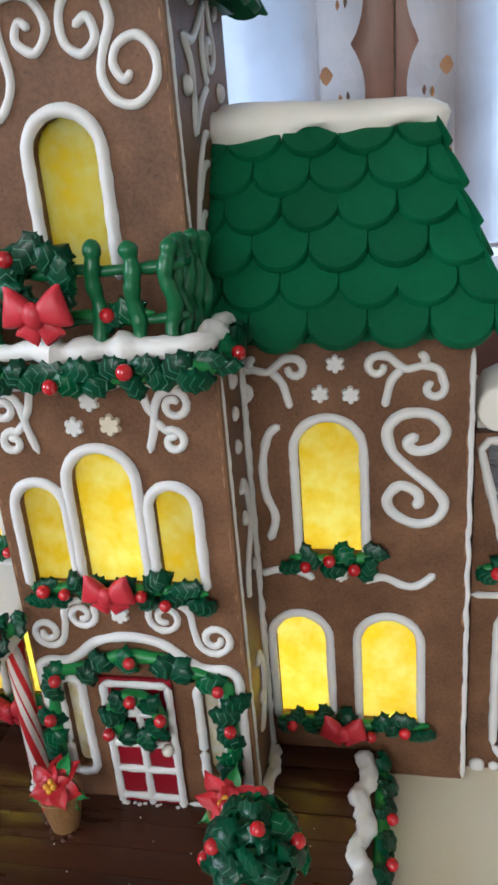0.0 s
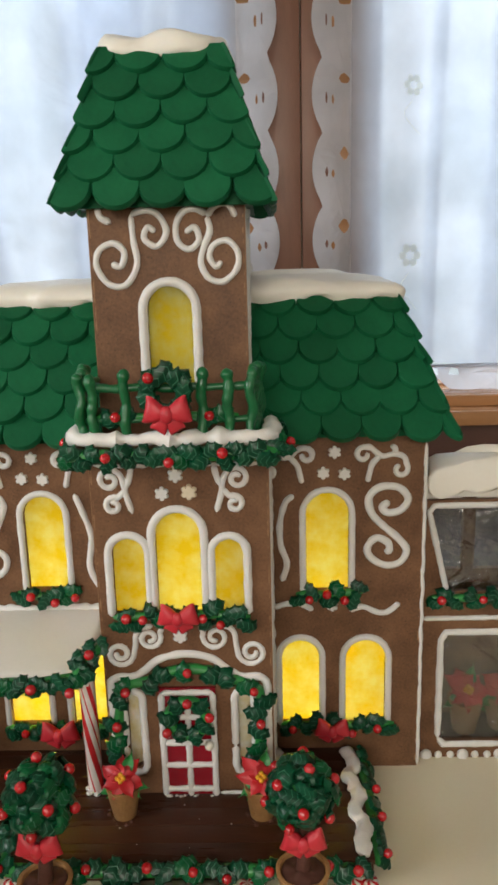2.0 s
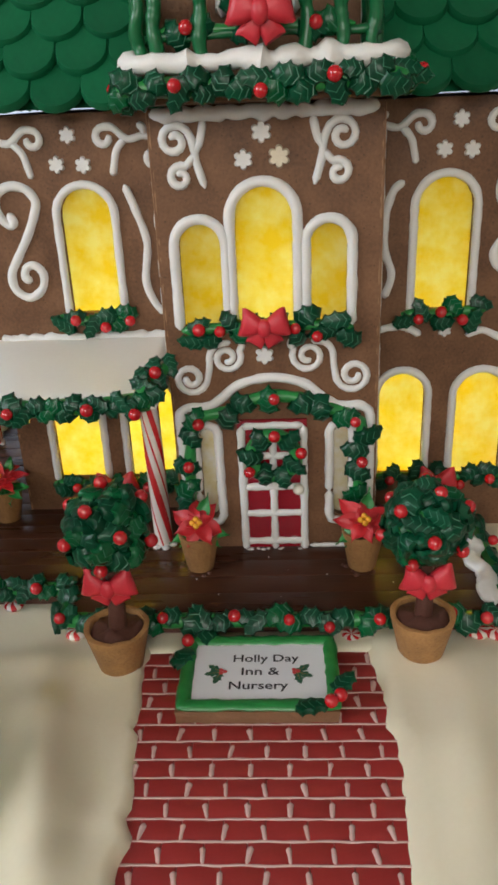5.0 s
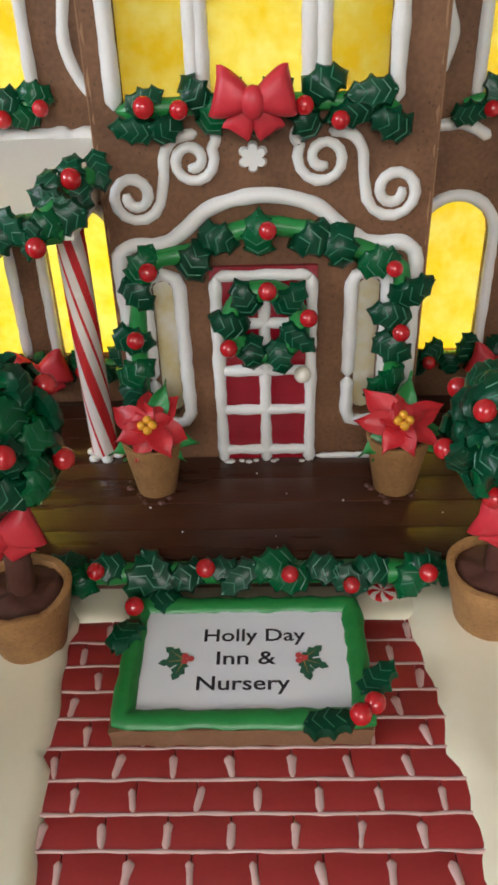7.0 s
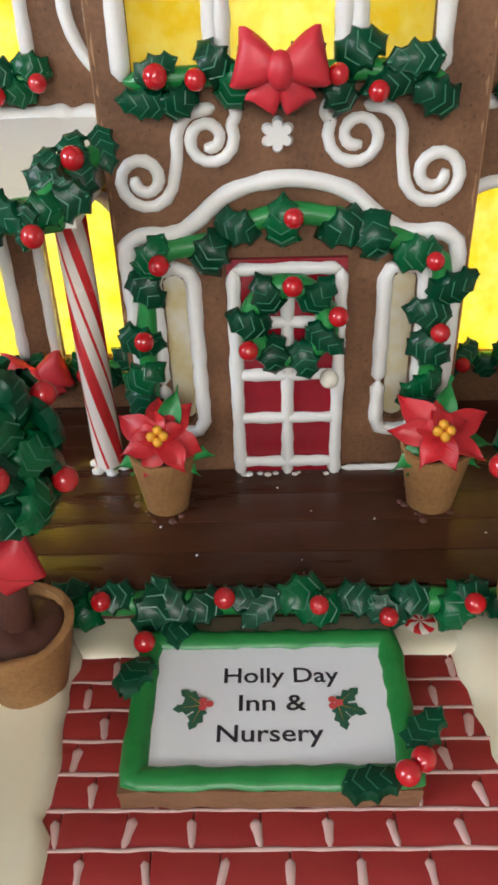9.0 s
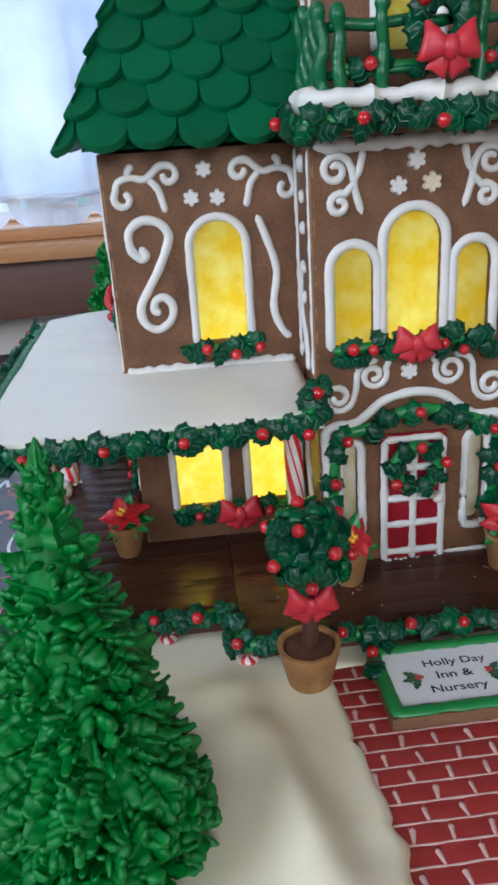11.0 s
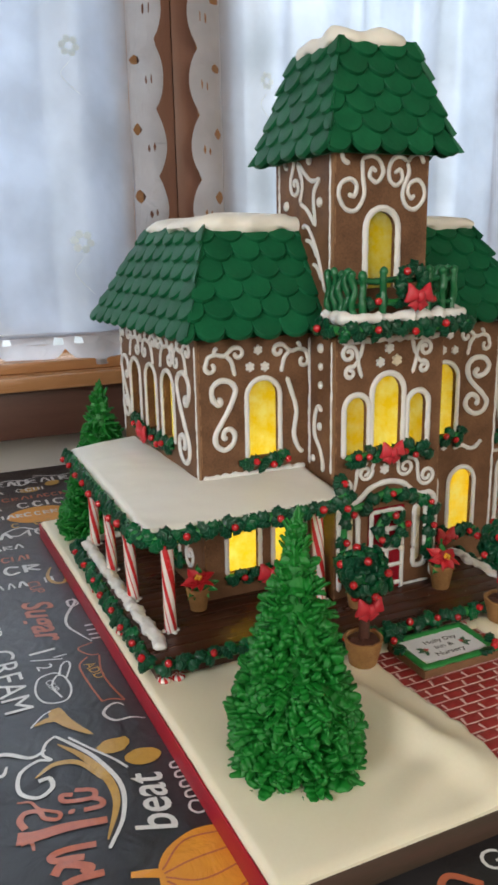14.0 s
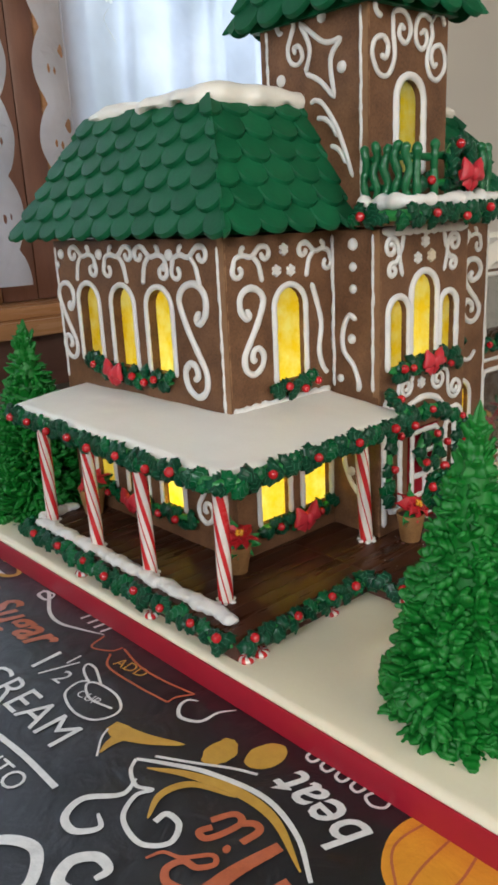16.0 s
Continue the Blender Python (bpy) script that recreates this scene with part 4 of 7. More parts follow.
bm = bmesh.new()
grid = []
for i in range(61):
    x = -0.094 + 0.182 * i / 60
    front = -0.1035 + 0.0022 * noise.noise(Vector((x * 45, 0, 3)))
    col = []
    for j in range(11):
        y = front + (-0.082 - front) * j / 10
        q = 1 - min(1.0, (y - front) / 0.007)
        col.append(bm.verts.new((x, y, BZ + 0.0080 + 0.001 * noise.noise(Vector((x * 40, y * 40, 1))) - 0.0040 * (1 - math.sqrt(1 - q * q)))))
    col.insert(0, bm.verts.new((x, front, BZ + 0.0006)))
    grid.append(col)
for a, b in zip(grid, grid[1:]):
    for k in range(11):
        bm.faces.new((a[k], b[k], b[k + 1], a[k + 1]))
tagged(link_mesh("fondant_snow", bm, FONDANT), "narrow strip of cream fondant snow between path and porch", "icing snow")

path = thing("brick_path", (0, 0, BZ), "red fondant brick path with piped white joints", "path")
part("path_bed", box(bmesh.new(), -0.1005, 0.0960, -0.3425, -0.098, 0.0002, 0.0030), JOINT, path)


def brick_mesh(w, d):
    bm = box(bmesh.new(), -w / 2, w / 2, -d / 2, d / 2, 0.0, 0.0024, 0.0006)
    return mesh_only("brick", bm, BRICK)


ROW, LEN = 0.01335, 0.0222
brick_shape = brick_mesh(LEN - 0.0003, ROW - 0.0008)
rows_y = []
y = -0.168 + 4 * ROW + ROW / 2
r = 0
joint_lines, joint_ticks = bmesh.new(), bmesh.new()
ticks = []
while y > -0.3425:
    off = 0.0 if r % 2 else LEN * 0.42
    x = -0.100 - LEN + off
    while x < 0.092:
        if left_edge(y) - LEN + 0.001 < x < right_edge(y) - 0.001 and y - ROW / 2 > -0.343:
            piece("brick", brick_shape, path, pose(x + LEN / 2, y, 0.0030, rnd(-0.6, 0.6), rnd(-0.6, 0.6), rnd(-0.5, 0.5)))
            ticks.append((x, y))
        x += LEN
    rows_y.append(y - ROW / 2)
    y -= ROW
    r += 1
for yy in rows_y:
    pts = [(-0.096 + 0.188 * k / 40, yy + 0.0006 * noise.noise(Vector((k * 0.4, yy * 90, 0))), 0.0054) for k in range(41)]
    part("icing_joint", tube(bmesh.new(), pts, lambda t: 0.00075, 6, 0.5, True, (Vector((0, 0, 1)), 0.6)), JOINT, path)
for x, yy in ticks:
    bm = bmesh.new()
    slant = rnd(-0.0022, 0.0022)
    pts = [(x + slant * t, yy - ROW * 0.48 + ROW * (0.75 + 0.15 * slant * 100) * t, 0.0053) for t in (0, 0.2, 0.4, 0.6, 0.75, 0.88, 1)]
    tube(bm, pts, (lambda q: (lambda t: 0.0013 + q * t ** 3 + 0.0004 * max(0, 1 - 5 * t)))(rnd(0.0006, 0.0014)), 6, 0.4, True, (Vector((0, 0, 1)), 0.6))
    part("icing_joint", bm, JOINT, path)


# ---- gingerbread house ----
house = thing("gingerbread_house", (0, 0, 0), "three-storey gingerbread house with white piping and green shingles", "gingerbread house")
TH = 0.006
Z0 = 0.0275


def wall(face, outer, holes, name="wall"):
    return part(name, plate(face, outer, holes, TH), GINGER, house, "", False)


def house_window(face, u0, u1, v0, top, pane=PANE, border=0.0032, deep=0.0):
    """Arched window: icing border and a sugar pane behind it. Returns the opening."""
    hole = arch(u0, u1, v0, top)
    b = border * 0.85
    line = arch(u0 - b, u1 + b, v0 - 0.002, top + b, 14)
    bm = piped(bmesh.new(), face, dense(line, 0.003), border, 0.16)
    w = part("window", bm, ICING, house, "arched window with white piped border")
    part("pane", plate(face, arch(u0 - 0.0030, u1 + 0.0030, v0 - 0.0030, top + 0.0030), [], 0.0018, -TH - 0.0002 - deep), pane, w, "yellow sugar glass pane", False)
    if deep:
        rim_in, rim_out = arch(u0, u1, v0, top), arch(u0 - 0.0030, u1 + 0.0030, v0 - 0.0030, top + 0.0030)
        part("jamb", plate(face, rim_out, [rim_in], deep, -TH - 0.0001), GINGER, w, "", False)
    return hole


# tower, lower part
holes = [house_window(FRONT_TOWER, -0.0180, 0.0210, 0.232, 0.3245, border=0.0036),
         house_window(FRONT_TOWER, -0.0560, -0.0275, 0.232, 0.302, border=0.0036),
         house_window(FRONT_TOWER, 0.0325, 0.0575, 0.232, 0.300, border=0.0036)]
for u0, u1 in ((-0.0515, -0.0405), (0.0485, 0.0600)):
    c, hw = (u0 + u1) / 2, (u1 - u0) / 2
    hole = [(c + hw * math.cos(math.pi * k / 6), 0.1530 - hw + hw * math.sin(math.pi * k / 6)) for k in range(7)]
    hole += [(c - hw * math.cos(math.pi * k / 6), 0.0780 + hw - hw * math.sin(math.pi * k / 6)) for k in range(7)]
    line = dense([(u0 - 0.003, 0.10), (u0 - 0.003, 0.150), (u0 - 0.001, 0.1545), (c, 0.157), (u1 + 0.001, 0.1545), (u1 + 0.003, 0.150), (u1 + 0.0035, 0.10), (u1 + 0.004, 0.080), (u1 + 0.001, 0.0745), (c, 0.0735), (u0 - 0.001, 0.0745), (u0 - 0.003, 0.080), (u0 - 0.003, 0.10)], 0.003)
    w = part("window", piped(bmesh.new(), FRONT_TOWER, line, 0.0034, 0.2), ICING, house, "narrow sidelight with white piped border")
    part("pane", plate(FRONT_TOWER, rect(u0 - 0.0020, u1 + 0.0020, 0.0760, 0.1550), [], 0.0018, -TH - 0.0002), PANE_CLEAR, w, "clear sugar pane", False)
    holes.append(hole)
wall(FRONT_TOWER, rect(-0.070, 0.080, Z0, 0.372), holes)
wall(TOWER_WEST, rect(TH + 0.0003, 0.064, Z0, 0.372), [])
wall(TOWER_EAST, rect(TH + 0.0003, 0.064, Z0, 0.372), [])

# wings
holes = [house_window(FRONT_WING, -0.1515, -0.1130, 0.228, 0.3210),
         house_window(FRONT_WING, -0.1820, -0.1425, 0.082, 0.172), house_window(FRONT_WING, -0.1190, -0.0790, 0.082, 0.172)]
wall(FRONT_WING, rect(-0.214, -0.0703, Z0, 0.372), holes)
holes = [house_window(FRONT_WING, 0.1138, 0.1545, 0.222, 0.3195),
         house_window(FRONT_WING, 0.0895, 0.1265, 0.080, 0.1705), house_window(FRONT_WING, 0.1515, 0.1910, 0.078, 0.1700)]
wall(FRONT_WING, rect(0.0803, 0.2235, Z0, 0.372), holes)
holes = [house_window(WEST, c - 0.0195, c + 0.0195, 0.236, 0.323, border=0.0030, deep=0.004) for c in (0.103, 0.168, 0.235)]
holes += [house_window(WEST, c - 0.018, c + 0.018, 0.085, 0.170, border=0.0030) for c in (0.103, 0.168, 0.235)]
wall(WEST, rect(TH + 0.0003, 0.300, Z0, 0.372), holes)
wall(EAST, rect(TH + 0.0003, 0.300, Z0, 0.372), [])
wall(NORTH, rect(-0.224, 0.2232, Z0, 0.372), [])
part("attic_floor", box(bmesh.new(), -0.215, 0.215, 0.072, 0.358, 0.3655, 0.3715), GINGER, house, "", False)
part("attic_floor", box(bmesh.new(), -0.063, 0.071, 0.0065, 0.072, 0.3655, 0.3715), GINGER, house, "", False)

# upper tower
holes = [house_window(UP_FRONT, -0.0170, 0.0205, 0.425, 0.5115, border=0.0040)]
wall(UP_FRONT, rect(-0.061, 0.065, 0.372, 0.578), holes)
wall(UP_WEST, rect(TH + 0.0003, 0.1395, 0.372, 0.578), [])
wall(UP_EAST, rect(TH + 0.0003, 0.1395, 0.372, 0.578), [])
wall(UP_NORTH, rect(-0.061, 0.065, 0.372, 0.578), [])

# pale cut edges of the front walls, and icing seams at the corners
for face, v0, v1 in ((WEST, 0.200, 0.372), (TOWER_WEST, 0.205, 0.371), (TOWER_EAST, Z0, 0.371), (UP_WEST, 0.392, 0.577), (UP_EAST, 0.392, 0.577), (EAST, Z0, 0.372)):
    part("cut_edge", plate(face, rect(0.0004, 0.0088, v0, v1), [], 0.0009, 0.0006), GINGER_EDGE, house, "pale cut edge of the gingerbread", False)
for face, u, v0, v1 in ((FRONT_TOWER, -0.0700, Z0, 0.371), (FRONT_TOWER, 0.0800, Z0, 0.371), (FRONT_WING, -0.2140, Z0, 0.372),
                        (FRONT_WING, 0.2235, Z0, 0.372), (UP_FRONT, -0.061, 0.40, 0.576), (UP_FRONT, 0.065, 0.40, 0.576)):
    s = 1 if u > 0 else -1
    bm = tube(bmesh.new(), [face.at(u - s * 0.0012, v0 + (v1 - v0) * k / 90, -0.0012) for k in range(91)], 0.0013, 6, 0.6)
    part("corner_edge", bm, GINGER_EDGE, house)
for face, u, v0, v1, r in ((WEST, 0.0085, 0.205, 0.365, 0.0018), (WEST, 0.298, 0.21, 0.365, 0.0018), (TOWER_WEST, 0.0085, 0.21, 0.368, 0.0018), (TOWER_WEST, 0.0615, 0.21, 0.368, 0.0020),
                           (TOWER_EAST, 0.0085, 0.05, 0.368, 0.0018), (TOWER_EAST, 0.0605, 0.05, 0.368, 0.0034), (UP_WEST, 0.0085, 0.40, 0.572, 0.0017),
                           (UP_EAST, 0.0085, 0.40, 0.572, 0.0017), (UP_WEST, 0.136, 0.49, 0.572, 0.0017), (FRONT_WING, 0.2245, 0.03, 0.365, 0.0017)):
    pts = [(u + 0.0009 * noise.noise(Vector((v * 70, u * 9, 1))), v) for v in [v0 + (v1 - v0) * k / 70 for k in range(71)]]
    part("icing_seam", piped(bmesh.new(), face, pts, r, 0.5), ICING, house)
part("icing_seam", piped(bmesh.new(), FRONT_TOWER, [(-0.068 + 0.144 * k / 60, 0.3690 + 0.0006 * math.sin(k)) for k in range(61)], 0.0046, 0.4), ICING, house)
part("icing_seam", piped(bmesh.new(), FRONT_WING, [(-0.212 + 0.136 * k / 60, 0.2085 + 0.0018 * noise.noise(Vector((k * 0.3, 0, 0)))) for k in range(61)], 0.0034, 0.6), ICING, house)


# ---- piped ornaments ----
def ornament(face, lines, r=0.0030, name="icing_scroll", material=ICING):
    bm = bmesh.new()
    for pts in lines:
        piped(bm, face, pts, r, 0.18, 0.25)
    return part(name, bm, material, house)


def s_scroll(face, u, v, h, flip=1, r=0.0032):
    """A tall S with a small curl at each end."""
    line = smooth_line([(-0.068, 0.260), (-0.026, 0.187), (-0.073, 0.158), (-0.147, 0.249), (-0.147, 0.396), (-0.033, 0.480), (0.110, 0.458), (0.190, 0.359), (0.168, 0.249), (0.081, 0.066), (-0.033, -0.117),
                        (-0.117, -0.264), (-0.103, -0.410), (0.015, -0.484), (0.136, -0.410), (0.168, -0.282), (0.104, -0.198), (0.022, -0.216), (0.0, -0.300), (0.059, -0.337)], 5)
    return ornament(face, [[(u + flip * p.x * h, v + p.y * h) for p in line]], r)


def curl(face, u, v, r0, a0, turns, tail, flip=1, r=0.0028):
    """A spiral with a tail of further points, all relative to (u, v)."""
    sp = spiral(0, 0, r0, a0, turns, 0.22)
    line = [Vector(p) for p in reversed(sp)] + smooth_line([sp[0]] + tail, 6)[1:]
    return ornament(face, [[(u + flip * p.x, v + p.y) for p in line]], r)


def wing_motif(face, u, v, s, flip=1):
    """Two curls joined over a leaning stem."""
    a = spiral(-0.62 * s, -0.30 * s, 0.26 * s, math.radians(140), 0.85, 0.45)
    b = spiral(0.60 * s, 0.22 * s, 0.25 * s, math.radians(95), -0.85, 0.45)
    bridge = smooth_line([a[0], (-0.72 * s, 0.12 * s), (-0.40 * s, 0.22 * s), (0.0, 0.16 * s), (0.36 * s, 0.44 * s), b[0]], 6)
    line = [Vector(p) for p in reversed(a)] + bridge[1:-1] + [Vector(p) for p in b]
    stem = smooth_line([(0.05 * s, 0.18 * s), (0.30 * s, -0.10 * s), (0.40 * s, -0.45 * s), (0.46 * s, -0.72 * s)], 6)
    spur = smooth_line([(-0.45 * s, 0.22 * s), (-0.42 * s, 0.42 * s), (-0.28 * s, 0.50 * s)], 5)
    return ornament(face, [[(u + flip * p.x, v + p.y) for p in line], [(u + flip * p.x, v + p.y) for p in stem], [(u + flip * p.x, v + p.y) for p in spur]], 0.0027)


def tower_motif(face, u, v, s, flip=1):
    """Two stacked curls on a slanting stem."""
    a = spiral(-0.30 * s, 0.32 * s, 0.34 * s, math.radians(35), 1.35, 0.22)
    b = spiral(-0.22 * s, -0.42 * s, 0.26 * s, math.radians(60), 1.25, 0.25)
    stem = smooth_line([(0.34 * s, 0.72 * s), (0.24 * s, 0.30 * s), (0.12 * s, 0.02 * s), (0.30 * s, -0.66 * s)], 6)
    j1 = [Vector(p) for p in reversed(a)] + smooth_line([a[0], (0.08 * s, 0.30 * s), (0.12 * s, 0.02 * s)], 4)[1:]
    j2 = [Vector(p) for p in reversed(b)] + smooth_line([b[0], (0.02 * s, -0.08 * s), (0.12 * s, 0.02 * s)], 4)[1:]
    return ornament(face, [[(u + flip * p[0], v + p[1]) for p in q] for q in (stem, j1, j2)], 0.0026)


def snowflake(face, u, v, s=0.0062, material=ICING):
    """A six-lobed sugar flake, one domed star."""
    bm = bmesh.new()
    n = 36
    low, top = [], []
    for k in range(n):
        a = 2 * math.pi * k / n + math.pi / 2
        r = s * (0.66 + 0.36 * abs(math.cos(3 * (a - math.pi / 2))) ** 0.7)
        low.append(bm.verts.new(face.at(u + r * math.cos(a), v + r * math.sin(a), 0.0)))
        top.append(bm.verts.new(face.at(u + 0.84 * r * math.cos(a), v + 0.84 * r * math.sin(a), s * 0.34)))
    mid = bm.verts.new(face.at(u, v, s * 0.30))
    for k in range(n):
        q = (k + 1) % n
        bm.faces.new((low[k], low[q], top[q], top[k]))
        bm.faces.new((top[k], top[q], mid))
    return part("sugar_snowflake", bm, material, house)


def dot(face, u, v, r=0.0042):
    bm = ball(bmesh.new(), face.at(u, v, 0.0008), r, (1, 0.6, 1) if abs(face.w.y) > 0.5 else (0.6, 1, 1), 10, 7)
    return part("icing_dot", bm, ICING, house)


def wave(face, pts, r=0.0030):
    return ornament(face, [smooth_line(pts, 7)], r, "icing_wave")


s_scroll(FRONT_WING, -0.1850, 0.2830, 0.0860, 1, 0.0034)
tight = smooth_line([(0.027, 0.314), (-0.063, 0.255), (0.008, 0.176), (0.165, 0.216), (0.243, 0.353), (0.125, 0.490), (-0.090, 0.498), (-0.220, 0.373), (-0.188, 0.176), (-0.050, 0.020), (0.125, -0.137), (0.235, -0.294),
                     (0.165, -0.451), (-0.012, -0.490), (-0.188, -0.392), (-0.235, -0.255), (-0.130, -0.137), (0.008, -0.196), (0.027, -0.294), (-0.030, -0.314)], 5)
ornament(FRONT_WING, [[(0.1900 + p.x * 0.0780, 0.2850 + p.y * 0.0780) for p in tight]], 0.0036)
for s, cx in ((-1, -0.1385), (1, 0.1410)):
    snowflake(FRONT_WING, cx, 0.3575)
    snowflake(FRONT_WING, cx - 0.0105, 0.3380)
    snowflake(FRONT_WING, cx + 0.0090, 0.3370)
    wing_motif(FRONT_WING, cx - 0.043, 0.349, 0.028, 1)
    wing_motif(FRONT_WING, cx + 0.043, 0.349, 0.028, -1)
wave(FRONT_WING, [(-0.101, 0.3225), (-0.094, 0.303), (-0.0880, 0.280), (-0.0915, 0.252), (-0.0860, 0.234), (-0.0790, 0.226)])
wave(FRONT_WING, [(0.1030, 0.3175), (0.0950, 0.310), (0.0900, 0.290), (0.0905, 0.268), (0.0960, 0.250), (0.0910, 0.232)])
wave(FRONT_WING, [(0.0830, 0.2050), (0.0950, 0.2085), (0.108, 0.2085), (0.1205, 0.2020)])
wave(FRONT_WING, [(0.1550, 0.2010), (0.168, 0.2045), (0.182, 0.1985), (0.192, 0.1990), (0.203, 0.2080)])
snowflake(FRONT_WING, 0.1390, 0.2050, 0.0055)
# tower front
for f, u in ((1, -0.0445), (-1, 0.0445)):
    tower_motif(FRONT_TOWER, u, 0.3440, 0.0300, f)
snowflake(FRONT_TOWER, 0.002, 0.357, 0.0068)
snowflake(FRONT_TOWER, -0.010, 0.341, 0.0064)
snowflake(FRONT_TOWER, 0.0130, 0.342, 0.0072, ICING_OLD)
snowflake(FRONT_TOWER, -0.0005, 0.2095, 0.0068)
for f, xi, xo, ri, ro in ((1, 0.0305, 0.0625, 0.0120, 0.0125), (-1, -0.0275, -0.0545, 0.0105, 0.0120)):
    curl(FRONT_TOWER, xi, 0.2085, ri, math.radians(150), 1.45, [(-1.05 * ri, 0.0090), (-0.9 * ri, 0.0140)], f, 0.0024)
    curl(FRONT_TOWER, xo, 0.1935, ro, math.radians(195), 1.55, [(-0.0140, 0.008), (-0.0150, 0.0180), (-0.0200, 0.0245), (-0.0300, 0.0265)], f, 0.0025)
archline = dense([Vector(p) for p in [(-0.0635, 0.060), (-0.0640, 0.110), (-0.0650, 0.160)]], 0.004) + smooth_line([(-0.0645, 0.1665), (-0.058, 0.1710), (-0.044, 0.1715), (-0.034, 0.177), (-0.020, 0.188), (0.003, 0.1930), (0.026, 0.1885), (0.041, 0.177), (0.052, 0.1705), (0.067, 0.1700), (0.0740, 0.1660)], 6) + dense([Vector(p) for p in [(0.0755, 0.160), (0.0755, 0.100), (0.0745, 0.056)]], 0.004)
ornament(FRONT_TOWER, [archline], 0.0036, "icing_arch")
# upper tower front: two pairs of hanging scrolls
ornament(UP_FRONT, [smooth_line([(-0.0260, 0.5680), (-0.0250, 0.5490), (-0.0230, 0.5290), (-0.0330, 0.5130), (-0.0470, 0.5140), (-0.0560, 0.5280), (-0.0530, 0.5410), (-0.0410, 0.5460), (-0.0330, 0.5390), (-0.0360, 0.5280), (-0.0440, 0.5300)], 6)], 0.0026)
ornament(UP_FRONT, [smooth_line([(-0.0530, 0.5740), (-0.0500, 0.5660), (-0.0420, 0.5620)], 6)], 0.0026)
ornament(UP_FRONT, [smooth_line([(-0.0260, 0.5680), (-0.0150, 0.5710), (-0.0040, 0.5670), (0.0020, 0.5540), (-0.0060, 0.5430), (-0.0160, 0.5490), (-0.0130, 0.5580), (-0.0070, 0.5540)], 6)], 0.0026)
ornament(UP_FRONT, [smooth_line([(0.0350, 0.5670), (0.0250, 0.5710), (0.0160, 0.5690), (0.0100, 0.5590), (0.0110, 0.5460), (0.0200, 0.5400), (0.0280, 0.5470), (0.0250, 0.5570), (0.0170, 0.5530)], 6)], 0.0026)
ornament(UP_FRONT, [smooth_line([(0.0350, 0.5650), (0.0370, 0.5540), (0.0320, 0.5420), (0.0290, 0.5290), (0.0350, 0.5170), (0.0470, 0.5140), (0.0580, 0.5240), (0.0590, 0.5370), (0.0510, 0.5460), (0.0400, 0.5430), (0.0360, 0.5340), (0.0410, 0.5260), (0.0460, 0.5300)], 6)], 0.0026)
ornament(UP_FRONT, [smooth_line([(0.0350, 0.5650), (0.0420, 0.5730), (0.0520, 0.5740), (0.0580, 0.5640)], 6)], 0.0026)
# west side of the tower: dots over a curling line
for face, k in ((TOWER_WEST, 1), (TOWER_EAST, 1)):
    for v, r in ((0.358, 0.0062), (0.336, 0.0048), (0.314, 0.0048)):
        dot(face, 0.034, v, r)
    wave(face, [(0.0300, 0.283), (0.040, 0.2870), (0.0480, 0.270), (0.0470, 0.250), (0.0340, 0.235), (0.0270, 0.218), (0.0280, 0.208)])
    dot(face, 0.0360, 0.263, 0.0052)
    dot(face, 0.0520, 0.2200, 0.0046)
    wave(face, [(0.0300, 0.150), (0.042, 0.1520), (0.0480, 0.130), (0.0400, 0.108), (0.0280, 0.094)])
    dot(face, 0.0380, 0.118, 0.0052)
# upper tower sides: a hollow four-pointed star, a scroll and a plume
for face in (UP_WEST, UP_EAST):
    ornament(face, [smooth_line(q, 7) for q in ([(0.0877, 0.5721), (0.0554, 0.5490), (0.0320, 0.5488)], [(0.0320, 0.5488), (0.0463, 0.5319), (0.0417, 0.4965)], [(0.0417, 0.4965), (0.0606, 0.5144), (0.0804, 0.5244)], [(0.0804, 0.5244), (0.0742, 0.5466), (0.0877, 0.5721)])], 0.0026, "icing_star")
    ornament(face, [smooth_line([(0.1120, 0.5671), (0.1171, 0.5673), (0.1193, 0.5756), (0.1077, 0.5806), (0.0960, 0.5720), (0.0997, 0.5617), (0.1048, 0.5503), (0.1019, 0.5388), (0.0924, 0.5342), (0.0844, 0.5399), (0.0881, 0.5501), (0.0960, 0.5501), (0.0939, 0.5435)], 6)], 0.0025)
    wave(face, [(0.0742, 0.4952), (0.0684, 0.4979), (0.0586, 0.4940), (0.0476, 0.4817), (0.0385, 0.4680), (0.0287, 0.4469), (0.0190, 0.4216)], 0.0025)
    wave(face, [(0.0661, 0.4812), (0.0547, 0.4789), (0.0450, 0.4710), (0.0378, 0.4607)], 0.0025)
    wave(face, [(0.0482, 0.4538), (0.0369, 0.4486), (0.0274, 0.4352)], 0.0025)
    dot(face, 0.0573, 0.5711, 0.0056)
    dot(face, 0.0320, 0.5230, 0.0058)
    dot(face, 0.1157, 0.5225, 0.0060)
# west wall of the wing
s_scroll(WEST, 0.046, 0.2740, 0.116, 1, 0.0036)
s_scroll(WEST, 0.281, 0.2800, 0.092, 1, 0.0030)
for u, f in ((0.240, 1), (0.170, -1), (0.112, 1), (0.050, -1)):
    wing_motif(WEST, u, 0.350, 0.032, f)
for u in (0.080, 0.205, 0.285):
    dot(WEST, u, 0.357 - 0.008 * (u < 0.07), 0.0058)
    dot(WEST, u + 0.010, 0.345, 0.0044)
s_scroll(WEST, 0.050, 0.120, 0.080, -1, 0.0028)
